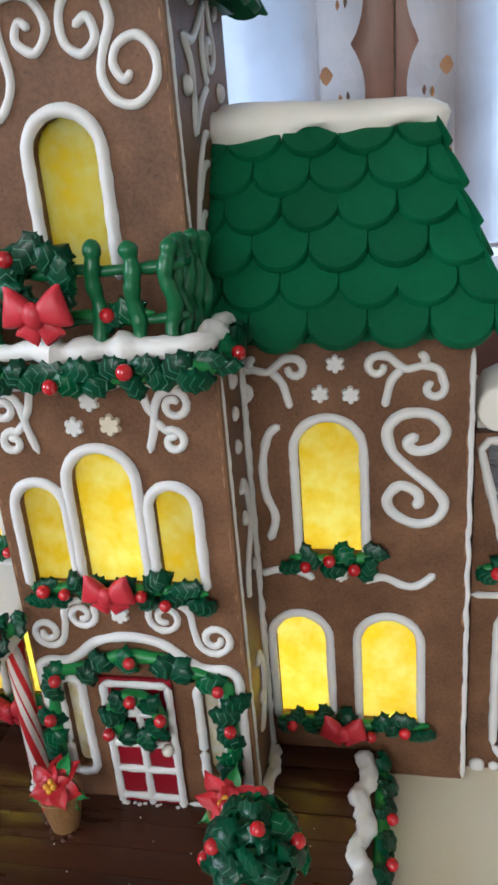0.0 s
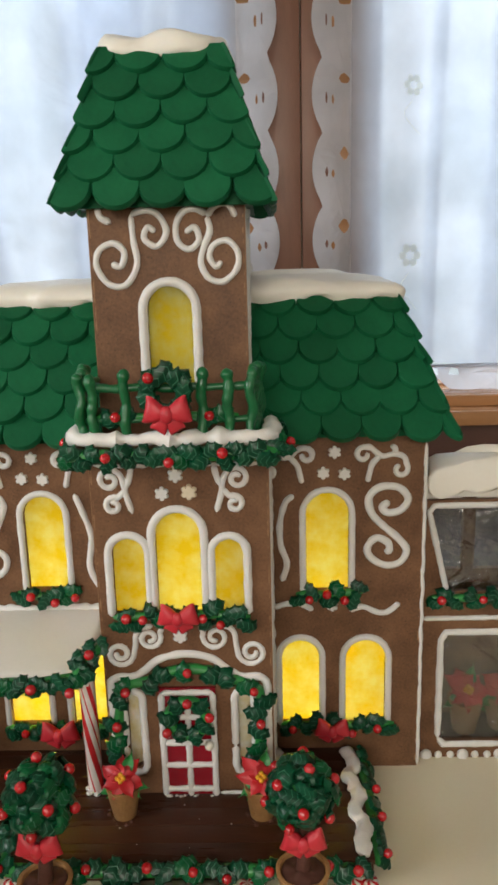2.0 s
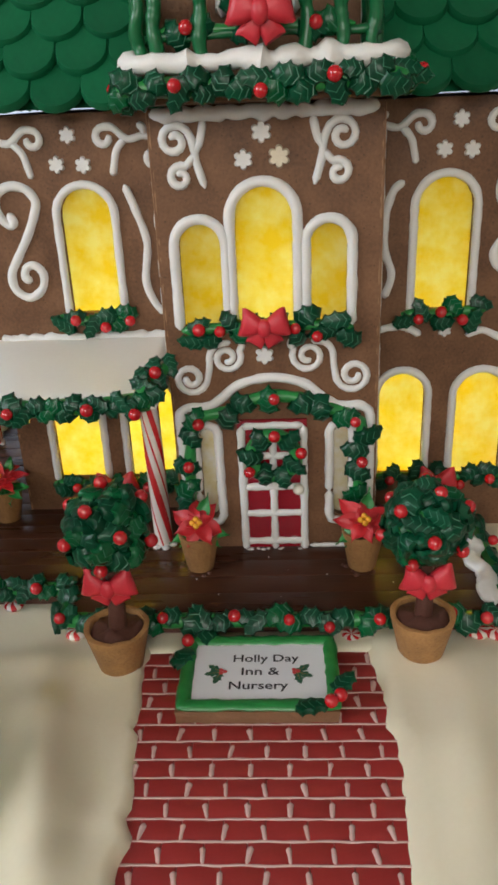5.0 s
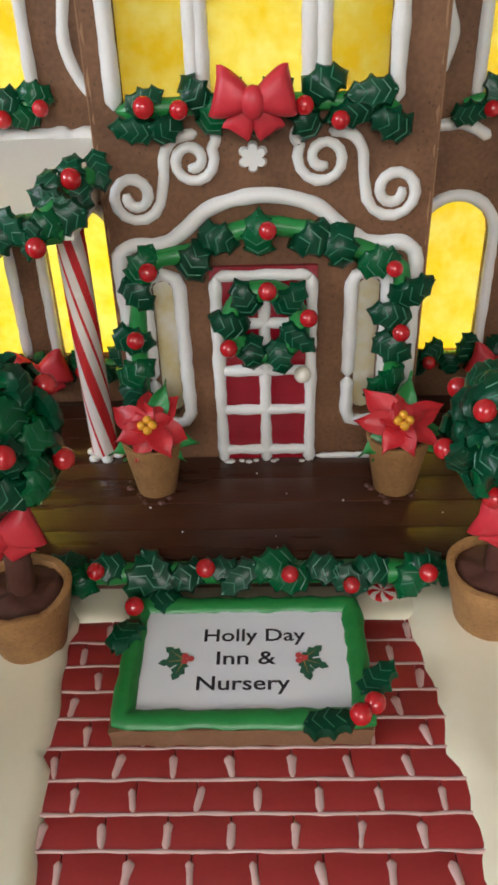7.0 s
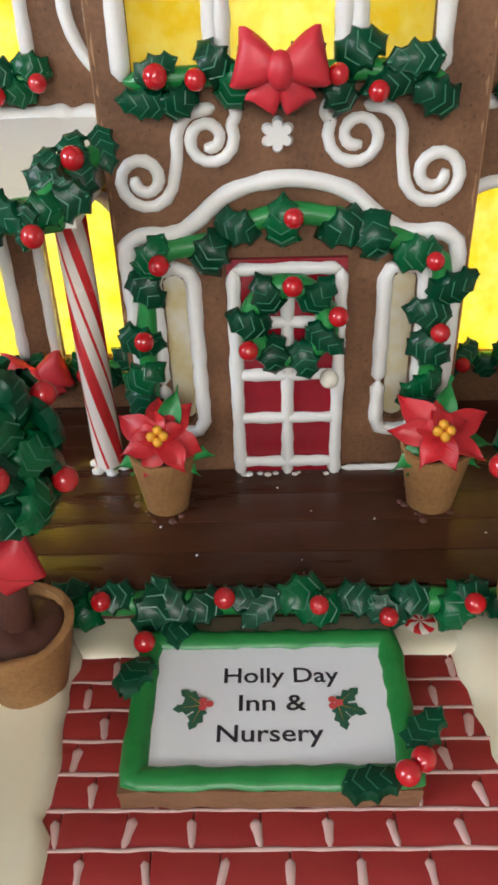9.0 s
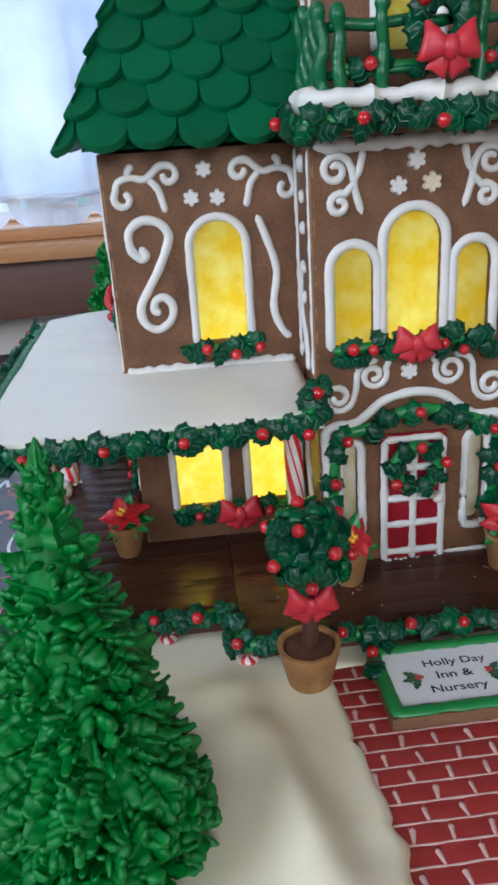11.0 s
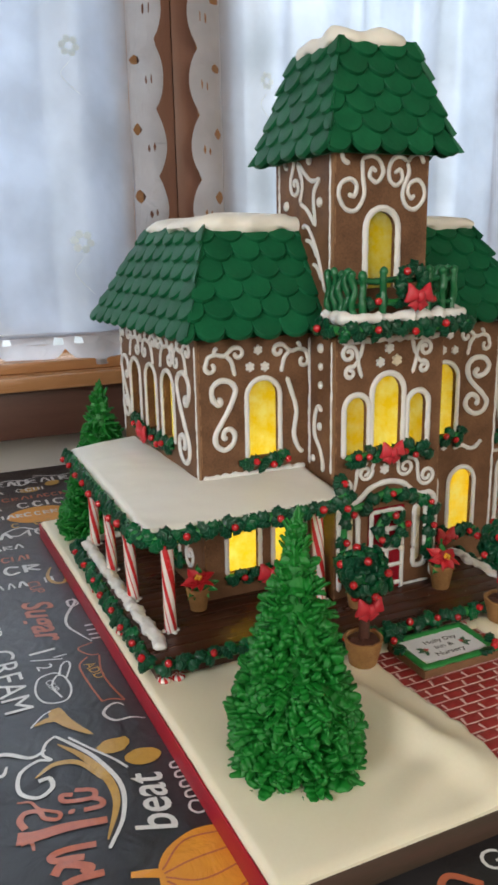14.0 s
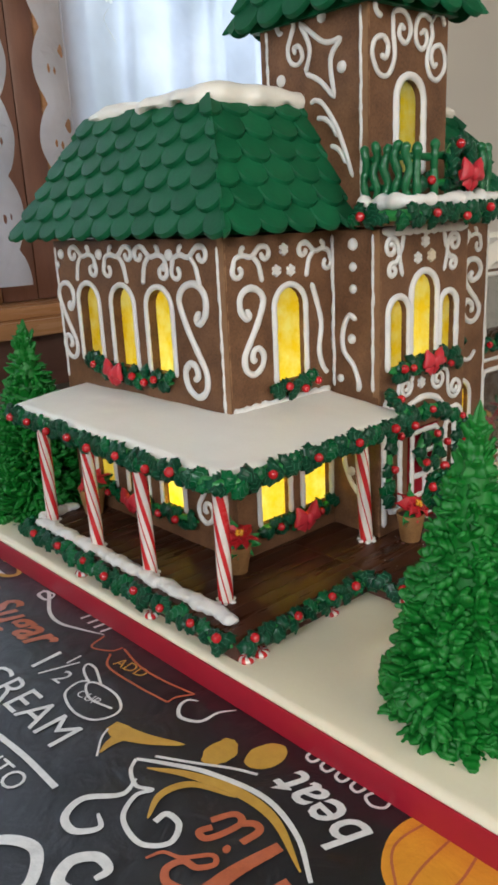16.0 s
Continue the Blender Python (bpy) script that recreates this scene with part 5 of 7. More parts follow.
# east wing foot: a row of dots
for k in range(9):
    dot(ANNEX, 0.236 + k * 0.0125, 0.0315, 0.0040 if k % 3 else 0.0062)

# ---- door ----
door = part("door", plate(FRONT_TOWER, rect(-0.0228, 0.0288, 0.0475, 0.1605), [], 0.0030, 0.0034), DOOR_RED, house, "dark red door with white piped panels", False)
for line in ([(-0.0200, 0.050), (-0.0200, 0.1565)], [(0.0263, 0.050), (0.0263, 0.1565)], [(-0.0200, 0.1565), (0.0263, 0.1565)], [(-0.0200, 0.106), (0.0263, 0.106)], [(-0.0200, 0.0830), (0.0263, 0.0830)], [(-0.0200, 0.0580), (0.0263, 0.0580)], [(0.0032, 0.050), (0.0032, 0.1565)], [(-0.0200, 0.1320), (0.0263, 0.1320)]):
    bm = tube(bmesh.new(), [FRONT_TOWER.at(p[0], p[1], 0.0042) for p in dense(line, 0.003)], 0.0030, 8, 0.3, True, (FRONT_TOWER.w, 0.8))
    part("glazing_bar", bm, ICING, door, "white piped icing bar")
part("door_knob", ball(bmesh.new(), FRONT_TOWER.at(0.0220, 0.1055, 0.0085), 0.0044, (1, 1, 1), 16, 10), PEARL, door, "round pearl white knob")
bm = bmesh.new()
for k in range(26):
    ball(bm, FRONT_TOWER.at(-0.020 + 0.048 * k / 25, 0.0500 + rnd(-0.001, 0.001), 0.004 + rnd(0, 0.003)), rnd(0.0014, 0.0030), (1, 1, 0.7), 6, 5)
tagged(part("threshold_icing", bm, ICING, door), "crumbly white icing at the foot of the door", kind="stuff")
part("threshold_line", tube(bmesh.new(), [(0.030 + 0.04 * k / 10, -0.003, 0.0525) for k in range(11)], 0.0018, 6, 0.4), ICING, door)


# ---- roofs ----
def shingle_mesh(w, length, th):
    n = 10
    outline = [(-w / 2, length)]
    ry = w * 0.50
    for k in range(n + 1):
        a = math.pi * (1 + k / n)
        outline.append((w / 2 * math.cos(a) * (1 if 0 < k < n else 1), ry + ry * math.sin(a)))
    outline.append((w / 2, length))
    bm = bmesh.new()
    low = [bm.verts.new((x, y, 0)) for x, y in outline]
    mid = [bm.verts.new((x, y, th * 0.6)) for x, y in outline]
    cx, cy = 0, length * 0.5
    top = [bm.verts.new((cx + (x - cx) * 0.93, cy + (y - cy) * 0.95, th)) for x, y in outline]
    c = bm.verts.new((0, length * 0.42, th * 1.15))
    m = len(outline)
    for i in range(m):
        j = (i + 1) % m
        bm.faces.new((low[i], low[j], mid[j], mid[i]))
        bm.faces.new((mid[i], mid[j], top[j], top[i]))
        bm.faces.new((top[i], top[j], c))
    bm.faces.new(low)
    return bm


def hip_roof(eave, z0, top, z1, spacing, rows, label, sides="SWEN", under=0.012, skew=(0.0, 0.0)):
    """A truncated hip roof: eave and top are (x0, x1, y0, y1)."""
    body = bmesh.new()
    ex0, ex1, ey0, ey1 = eave
    tx0, tx1, ty0, ty1 = top
    a = [body.verts.new(p) for p in ((ex0 + under, ey0 + under, z0 + 0.002), (ex1 - under, ey0 + under, z0 + 0.002), (ex1 - under, ey1 - under, z0 + 0.002), (ex0 + skew[0] + under, ey1 - under, z0 + 0.002))]
    b = [body.verts.new(p) for p in ((tx0, ty0, z1 - 0.004), (tx1, ty0, z1 - 0.004), (tx1, ty1, z1 - 0.004), (tx0 + skew[1], ty1, z1 - 0.004))]
    body.faces.new(a)
    body.faces.new(b)
    for i in range(4):
        body.faces.new((a[i], a[(i + 1) % 4], b[(i + 1) % 4], b[i]))
    roof = part("roof", body, SHINGLE, house, label, False)
    faces = {"S": (Vector((ex0, ey0, z0)), Vector((ex1, ey0, z0)), Vector((tx0, ty0, z1)), Vector((tx1, ty0, z1))),
             "W": (Vector((ex0 + skew[0], ey1, z0)), Vector((ex0, ey0, z0)), Vector((tx0 + skew[1], ty1, z1)), Vector((tx0, ty0, z1))),
             "E": (Vector((ex1, ey0, z0)), Vector((ex1, ey1, z0)), Vector((tx1, ty0, z1)), Vector((tx1, ty1, z1))),
             "N": (Vector((ex1, ey1, z0)), Vector((ex0 + skew[0], ey1, z0)), Vector((tx1, ty1, z1)), Vector((tx0 + skew[1], ty1, z1)))}
    base = {}
    for key in sides:
        A, B, C, D = faces[key]
        e = (B - A).normalized()
        s = (C - A) - e * (C - A).dot(e)
        slope = s.length
        s.normalize()
        nrm = e.cross(s).normalized()
        rowh = slope / rows
        wide = spacing * 1.045
        if "mesh" not in base:
            base["mesh"] = mesh_only("shingle", shingle_mesh(wide, rowh * 1.85, 0.0056), SHINGLE)
        for k in range(rows):
            sk = k * rowh
            f = sk / slope
            ul, ur = (C - A).dot(e) * f, (B - A).length + (D - B).dot(e) * f
            n0 = math.floor((ul - (B - A).length / 2) / spacing) - 1
            off = (B - A).length / 2 + (0.5 * spacing if k % 2 else 0.0)
            for q in range(n0, n0 + 60):
                u = off + q * spacing
                if u < ul - wide * 0.42 or u > ur + wide * 0.42:
                    continue
                o = A + e * u + s * (sk - 0.002) + nrm * 0.0030
                tilt = radians(10.5 + rnd(-2.5, 2.5))
                rot = Matrix((e, s, nrm)).transposed().to_4x4()
                m = Matrix.Translation(o) @ rot @ Matrix.Rotation(-tilt, 4, "X") @ Matrix.Rotation(radians(rnd(-2.5, 2.5)), 4, "Z") @ Matrix.Translation((rnd(-0.0008, 0.0008), rnd(-0.0012, 0.0012), 0))
                if k == rows - 1 or u - wide / 2 < ul + rowh * 0.9 or u + wide / 2 > ur - rowh * 0.9:
                    bm = bmesh.new()
                    bm.from_mesh(base["mesh"])
                    bmesh.ops.transform(bm, matrix=m, verts=bm.verts)
                    for P, Q, sign in ((A, C, -1), (B, D, 1)):
                        hip = (Q - P).normalized()
                        cut = hip.cross(Vector((0, 0, 1))).normalized()
                        if cut.dot(e) * sign < 0:
                            cut = -cut
                        got = bmesh.ops.bisect_plane(bm, geom=bm.verts[:] + bm.edges[:] + bm.faces[:], plane_co=P + cut * 0.0012, plane_no=cut, clear_outer=True)
                        rim = [g for g in got["geom_cut"] if isinstance(g, bmesh.types.BMEdge)]
                        if rim:
                            bmesh.ops.holes_fill(bm, edges=rim)
                    bmesh.ops.bisect_plane(bm, geom=bm.verts[:] + bm.edges[:] + bm.faces[:], plane_co=(0, 0, z1 + 0.002), plane_no=(0, 0, 1), clear_outer=True)
                    if len(bm.verts) > 6:
                        part("shingle", bm, SHINGLE, roof)
                    else:
                        bm.free()
                else:
                    piece("shingle", base["mesh"], roof, m)
    return roof


hip_roof((-0.235, 0.243, 0.037, 0.408), 0.373, (-0.178, 0.198, 0.118, 0.310), 0.499, 0.0352, 6, "hipped roof of round green fondant shingles", skew=(-0.017, -0.010))
hip_roof((-0.079, 0.084, 0.002, 0.190), 0.571, (-0.042, 0.047, 0.044, 0.142), 0.694, 0.0365, 6, "tall hipped tower roof of round green shingles")


def snow_cap(name, x0, x1, y0, y1, z, th, over, seed, label, drip=0.006, parent=house, power=7):
    """A soft slab of icing snow with an uneven rim."""
    bm = bmesh.new()
    cx, cy, a, b = (x0 + x1) / 2, (y0 + y1) / 2, (x1 - x0) / 2 + over, (y1 - y0) / 2 + over
    rc = min(a, b) * 2.4 / power
    rim = []
    for sx, sy, a0 in ((1, 1, 0), (-1, 1, 90), (-1, -1, 180), (1, -1, 270)):
        for k in range(9):
            t = radians(a0 + 90 * k / 8)
            rim.append(Vector((sx * (a - rc) + rc * math.cos(t), sy * (b - rc) + rc * math.sin(t))))
    rim = dense(rim + [rim[0]], 0.004)[:-1]
    n = len(rim)
    prof = ((0.45, 1.0), (0.75, 0.98), (0.88, 0.92), (0.95, 0.74), (0.99, 0.40), (1.0, 0.05), (0.985, -0.5), (0.95, -1.0), (0.90, -0.9))
    rings = []
    for f, h in prof:
        ring = []
        for p in rim:
            lump = 1 + 0.62 * noise.noise(Vector((p.x * 26 + seed, p.y * 26, seed)))
            out = over * 0.8 * noise.noise(Vector((p.x * 34 + seed, p.y * 34, 9))) / max(a, b) if f > 0.9 else 0.0
            low = drip * max(0.10, 0.7 + 1.3 * noise.noise(Vector((p.x * 36, p.y * 36, seed + 4))))
            ring.append(bm.verts.new((cx + p.x * (f + out), cy + p.y * (f + out), z + (th * h * lump if h > 0 else h * low))))
        rings.append(ring)
    top = bm.verts.new((cx, cy, z + th))
    for k in range(n):
        bm.faces.new((top, rings[0][k], rings[0][(k + 1) % n]))
        for p, q in zip(rings, rings[1:]):
            bm.faces.new((p[k], q[k], q[(k + 1) % n], p[(k + 1) % n]))
    bm.faces.new(rings[-1])
    return part(name, bm, ROOF_SNOW, parent, label)


snow_cap("roof_snow", -0.180, 0.198, 0.118, 0.310, 0.498, 0.015, 0.014, 3, "thick cream snow on the flat roof top", 0.013, power=9)
snow_cap("roof_snow", -0.043, 0.047, 0.044, 0.142, 0.692, 0.015, 0.009, 8, "thick cream snow on the tower roof", 0.009, power=5)

# ---- balcony ----
balcony = part("balcony", box(bmesh.new(), -0.076, 0.084, -0.030, 0.030, 0.3745, 0.388, 0.003), GINGER, house, "balcony edged with icing snow and a green railing")
bm = bmesh.new()
rim_line = dense([(-0.072, 0.026), (-0.073, -0.026), (-0.066, -0.034), (0.0, -0.036), (0.076, -0.034), (0.084, -0.026), (0.083, 0.026)], 0.004)
tube(bm, [(p.x, p.y, 0.3965 + 0.002 * noise.noise(Vector((p.x * 60, p.y * 60, 0)))) for p in rim_line], lambda t: 0.0062 + 0.0022 * math.sin(t * 61) * math.sin(t * 23), 10, 0.50)
part("snow_rim", bm, SNOW_ROPE, balcony, "lumpy white icing snow along the rim")
posts = [(-0.0560, -0.031), (-0.0300, -0.032), (0.0300, -0.032), (0.0500, -0.032)] + [(-0.0660 - 0.001 * k, -0.028 + 0.0115 * k) for k in range(5)] + [(0.0680 + 0.0015 * k, -0.028 + 0.0115 * k) for k in range(5)]
for i, (x, y) in enumerate(posts):
    bm = bmesh.new()
    high = rnd(0.446, 0.452)
    sway = 0.0008 if i < 4 else 0.0015
    tube(bm, [(x + sway * math.sin(k * 0.30 + i * 1.7), y + sway * math.cos(k * 0.26 + i), 0.394 + (high - 0.394) * k / 40) for k in range(41)], lambda t: 0.0041 if t < 0.86 else 0.0047, 10, 0.30)
    part("baluster", bm, FENCE, balcony)
for z, r in ((0.4100, 0.0026), (0.4360, 0.0032)):
    bm = bmesh.new()
    tube(bm, [(p.x * 0.86, p.y * 0.80, z + 0.0015 * noise.noise(Vector((p.x * 50, p.y * 50, z)))) for p in rim_line], r, 8, 0.45)
    part("rail", bm, FENCE, balcony)

# ---- greenhouse annex ----
annex = part("annex", plate(ANNEX, rect(0.2285, 0.452, Z0, 0.305), [rect(0.250, 0.405, 0.047, 0.166), [(0.253, 0.212), (0.235, 0.297), (0.430, 0.297), (0.410, 0.212)]], TH), GINGER, house, "greenhouse annex with large clear windows", False)
for line, r in (([(0.247, 0.052), (0.247, 0.160), (0.252, 0.169), (0.403, 0.169), (0.408, 0.160), (0.408, 0.052), (0.402, 0.044), (0.253, 0.044), (0.247, 0.052)], 0.0034),
                ([(0.251, 0.212), (0.232, 0.294), (0.237, 0.300), (0.430, 0.300), (0.433, 0.294), (0.412, 0.212)], 0.0030),
                ([(0.2285, 0.1840), (0.450, 0.1840)], 0.0026)):
    part("icing_border", piped(bmesh.new(), ANNEX, dense(line, 0.004), r, 0.25), ICING, annex)
p = part("pane", plate(ANNEX, rect(0.250, 0.405, 0.047, 0.166), [], 0.001, -0.003), CELLOPHANE, annex, "clear pane", False)
p = part("pane", plate(ANNEX, [(0.253, 0.212), (0.235, 0.297), (0.430, 0.297), (0.410, 0.212)], [], 0.001, -0.003), CELLOPHANE, annex, "clear pane", False)
annex_east = Face((0.452, 0.078, 0), (0, 1, 0), (1, 0, 0))
annex_north = Face((0, 0.156, 0), (1, 0, 0), (0, 1, 0))
part("annex_wall", plate(annex_east, rect(TH, 0.072, Z0, 0.302), [rect(0.02, 0.058, 0.05, 0.166), rect(0.02, 0.058, 0.21, 0.295)], TH), GINGER, annex, "", False)
part("annex_wall", plate(annex_north, rect(0.2285, 0.446, Z0, 0.305), [rect(0.245, 0.2835, 0.205, 0.290), rect(0.2965, 0.345, 0.205, 0.290), rect(0.358, 0.430, 0.205, 0.290)], TH), GINGER, annex, "", False)
part("annex_floor", box(bmesh.new(), 0.230, 0.446, 0.085, 0.1495, 0.0275, 0.033), CHOC, annex, "", False)
part("annex_floor", box(bmesh.new(), 0.230, 0.446, 0.120, 0.1495, 0.185, 0.190), GINGER, annex, "", False)
bm = bmesh.new()
low = [bm.verts.new(p) for p in ((0.230, 0.086, 0.3055), (0.451, 0.086, 0.3055), (0.451, 0.160, 0.3025), (0.230, 0.160, 0.3025))]
high = [bm.verts.new(p) for p in ((0.230, 0.086, 0.330), (0.451, 0.086, 0.330), (0.451, 0.160, 0.3085), (0.230, 0.160, 0.3085))]
for a in range(4):
    bm.faces.new((low[a], low[(a + 1) % 4], high[(a + 1) % 4], high[a]))
bm.faces.new(low)
bm.faces.new(high)
part("annex_roof", bm, ROOF_SNOW, annex, "icing covered roof sloping to the back", False)
snow_cap("annex_snow", 0.236, 0.455, 0.080, 0.104, 0.3190, 0.026, 0.007, 5, "cream icing snow on the annex roof", 0.011, annex, 12)

# ---- porch ----
porch = thing("porch", (0, 0, BZ), "chocolate plank porch with a snow covered roof", "porch")
PZ = 0.0515
skirt = bmesh.new()
box(skirt, -0.312, -0.072, -0.043, 0.333, 0.0035, PZ - BZ - 0.0052, 0.001)
box(skirt, -0.142, 0.160, -0.083, 0.0635, 0.0035, PZ - BZ - 0.0050, 0.001)
part("porch_base", skirt, TRUNK, porch, "", False)


def plank_run(x0, x1, y0, y1, width):
    n = round((y1 - y0) / width)
    w = (y1 - y0) / n
    for k in range(n):
        bm = box(bmesh.new(), x0 + rnd(0, 0.0002), x1 - rnd(0, 0.0002), y0 + k * w + 0.0002, y0 + (k + 1) * w - 0.0002, PZ - BZ - 0.0048, PZ - BZ + rnd(-0.0003, 0.0003), 0.0005)
        part("plank", bm, PLANK, porch)


plank_run(-0.313, -0.1435, -0.044, 0.334, 0.0200)
plank_run(-0.1430, 0.1610, -0.085, -0.0015, 0.0210)
plank_run(-0.1430, -0.0712, -0.0010, 0.0632, 0.0200)
plank_run(0.0812, 0.1610, -0.0010, 0.0632, 0.0200)
# porch roof: one L-shaped slab with a snow top


def roof_snow_z(x, y):
    away = min(1.0, math.hypot(max(0.0, -0.214 - x), max(0.0, 0.064 - y)) / 0.11)
    return 0.2080 - 0.0105 * away + 0.0016 * noise.noise(Vector((x * 16, y * 16, 5))) + 0.0005 * noise.noise(Vector((x * 50, y * 50, 2)))


bm = bmesh.new()
nodes = {}
xs = [-0.318 + (0.318 - 0.216) * k / 30 for k in range(31)] + [-0.216 + (0.216 - 0.0735) * k / 40 for k in range(1, 41)]
ys = [-0.045 + 0.1085 * k / 32 for k in range(33)] + [0.0635 + (0.332 - 0.0635) * k / 70 for k in range(1, 71)]
for i, x in enumerate(xs):
    for j, y in enumerate(ys):
        if x > -0.2159 and y > 0.0636:
            continue
        e = min(x + 0.318, y + 0.045, -0.0735 - x, 0.332 - y)
        fall = 0.006 * (1 - min(1.0, max(0.0, e) / 0.008)) ** 2
        nodes[i, j] = bm.verts.new((x, y, roof_snow_z(x, y) - fall - BZ))
for i in range(len(xs) - 1):
    for j in range(len(ys) - 1):
        q = [nodes.get(k) for k in ((i, j), (i + 1, j), (i + 1, j + 1), (i, j + 1))]
        if all(q):
            bm.faces.new(q)
made = bmesh.ops.extrude_face_region(bm, geom=list(bm.faces))
for g in made["geom"]:
    if isinstance(g, bmesh.types.BMVert):
        g.co.z = 0.1885 - BZ
part("roof_snow", bm, ROOF_SNOW, porch, "smooth white fondant snow on the porch roof")


# ---- holly, bows and candies ----
def leaf_mesh(name, material, bend, length=0.0205, width=0.0152):
    """A holly leaf with pointed lobes, a domed face and raised veins."""
    half = [(0.0, 0.16), (0.07, 0.40), (0.15, 0.92), (0.26, 0.74), (0.40, 0.78), (0.48, 1.04), (0.58, 0.72), (0.70, 0.60), (0.79, 0.74), (0.88, 0.32), (1.0, 0.0)]
    bm = bmesh.new()
    h = width / 2

    def zed(x, y):
        return -bend * ((x - 0.5) ** 2) * length * 1.6 - 0.16 * abs(y) * abs(y) / h * 1.2

    def edge(sgn, z):
        return [bm.verts.new(((t - 0.5) * length, sgn * s * h, z + zed(t, s * h))) for t, s in half]
    th = 0.0034
    spine = [bm.verts.new(((t - 0.5) * length, 0, th + zed(t, 0) + 0.0006)) for t, s in half]
    for sgn in (1, -1):
        up, lo = edge(sgn, th * 0.58), edge(sgn, 0)
        # the flat of the blade dips a little between the midrib and the rim
        mid = [bm.verts.new(((t - 0.5) * length * 0.97, sgn * s * h * 0.50, th * 0.93 + zed(t, s * h * 0.50))) for t, s in half]
        rim = [bm.verts.new(((t - 0.5) * length * 0.95, sgn * s * h * 0.84, th * 0.98 + zed(t, s * h * 0.84))) for t, s in half]
        for p, q in ((spine, mid), (mid, rim), (rim, up), (up, lo)):
            for i in range(len(half) - 1):
                bm.faces.new((p[i], p[i + 1], q[i + 1], q[i]))
        bm.faces.new(lo)
    veins = [((0.04, 0), (0.93, 0))] + [((t, 0), (t + 0.14, sg * y)) for t, y in ((0.16, 0.62), (0.36, 0.66), (0.58, 0.46)) for sg in (1, -1)]
    for (t0, y0), (t1, y1) in veins:
        v = []
        for t, y in ((t0, y0), (t1, y1)):
            zz = th + zed(t, y * h) + 0.0008 - 0.0006 * abs(y)
            wv = 0.00036 if y0 == y1 == 0 else 0.00030
            sx = 0.0 if y0 == y1 == 0 else 1.0
            v += [bm.verts.new(((t - 0.5) * length - wv * sx, y * h - wv * (1 - sx), zz)), bm.verts.new(((t - 0.5) * length + wv * sx, y * h + wv * (1 - sx), zz))]
        f = bm.faces.new((v[0], v[1], v[3], v[2]))
        f.material_index = 1
    return mesh_only(name, bm, [material, VEIN], True)


LEAVES = [leaf_mesh("leaf", HOLLY, 0.5), leaf_mesh("leaf", HOLLY, 0.9), leaf_mesh("leaf", HOLLY, 0.2, 0.022, 0.0135), leaf_mesh("leaf", HOLLY_LIGHT, 0.6)]
BERRY_MESH = mesh_only("berry", ball(bmesh.new(), (0, 0, 0), 0.0044, (1, 1, 1), 16, 12), BERRY)


def aim(place, along, out):
    """A pose at place with x along a direction and z outwards."""
    z = Vector(out).normalized()
    x = Vector(along)
    x = (x - z * x.dot(z)).normalized()
    y = z.cross(x)
    return Matrix.Translation(place) @ Matrix((x, y, z)).transposed().to_4x4()


def bow_lobe(name, sgn, ang, length, wide, thick, back, h):
    """A puffed fondant lobe that starts at the knot; it faces -y."""
    bm = bmesh.new()
    rows = []
    for i in range(10):
        t = i / 9
        spread = wide * (0.20 + 0.86 * math.sin(math.pi * (0.06 + 0.44 * t)) ** 1.15)
        deep = thick * (0.55 + 0.45 * math.sin(math.pi * min(1.0, 0.15 + t * 0.8)))
        if i == 9:
            spread, deep = spread * 0.94, deep * 0.40
        ring = []
        for k in range(12):
            a = 2 * math.pi * k / 12
            px, pz = length * t + 0.0006 * (math.cos(2 * a) + 0.9 * math.cos(3 * a + 1)) * t, spread * math.cos(a) * (1 + 0.09 * math.cos(3 * a + 1) * t)
            py = -deep * math.sin(a) * (1 - 0.42 * math.exp(-(pz / (wide * 0.25)) ** 2) * t) + back
            c, s = math.cos(ang), math.sin(ang)
            ring.append(bm.verts.new((sgn * (px * c - pz * s), py, px * s + pz * c + h * 0.08)))
        rows.append(ring)
    for p, q in zip(rows, rows[1:]):
        for k in range(12):
            bm.faces.new((p[k], p[(k + 1) % 12], q[(k + 1) % 12], q[k]))
    bm.faces.new(rows[0])
    bm.faces.new(rows[-1])
    return mesh_only(name, bm, BOW)


BW, BH = 0.0340, 0.033
BOW_PARTS = [bow_lobe("loop", sg, radians(13), BW * 0.50, BH * 0.31, 0.0060, -0.0042, BH) for sg in (1, -1)] + [bow_lobe("tail", sg, radians(-60), BW * 0.45, BH * 0.19, 0.0034, -0.0024, BH) for sg in (1, -1)]
KNOT = mesh_only("bow", ball(bmesh.new(), (0, -0.0072, BH * 0.08), 0.0056, (0.95, 0.75, 1.25), 12, 8), BOW)


def add_bow(parent, m):
    ob = piece("bow", KNOT, parent, m)
    ob["label"] = "bright red fondant bow"
    for me in BOW_PARTS:
        piece(me.name.split(".")[0], me, ob, Matrix())
    return ob


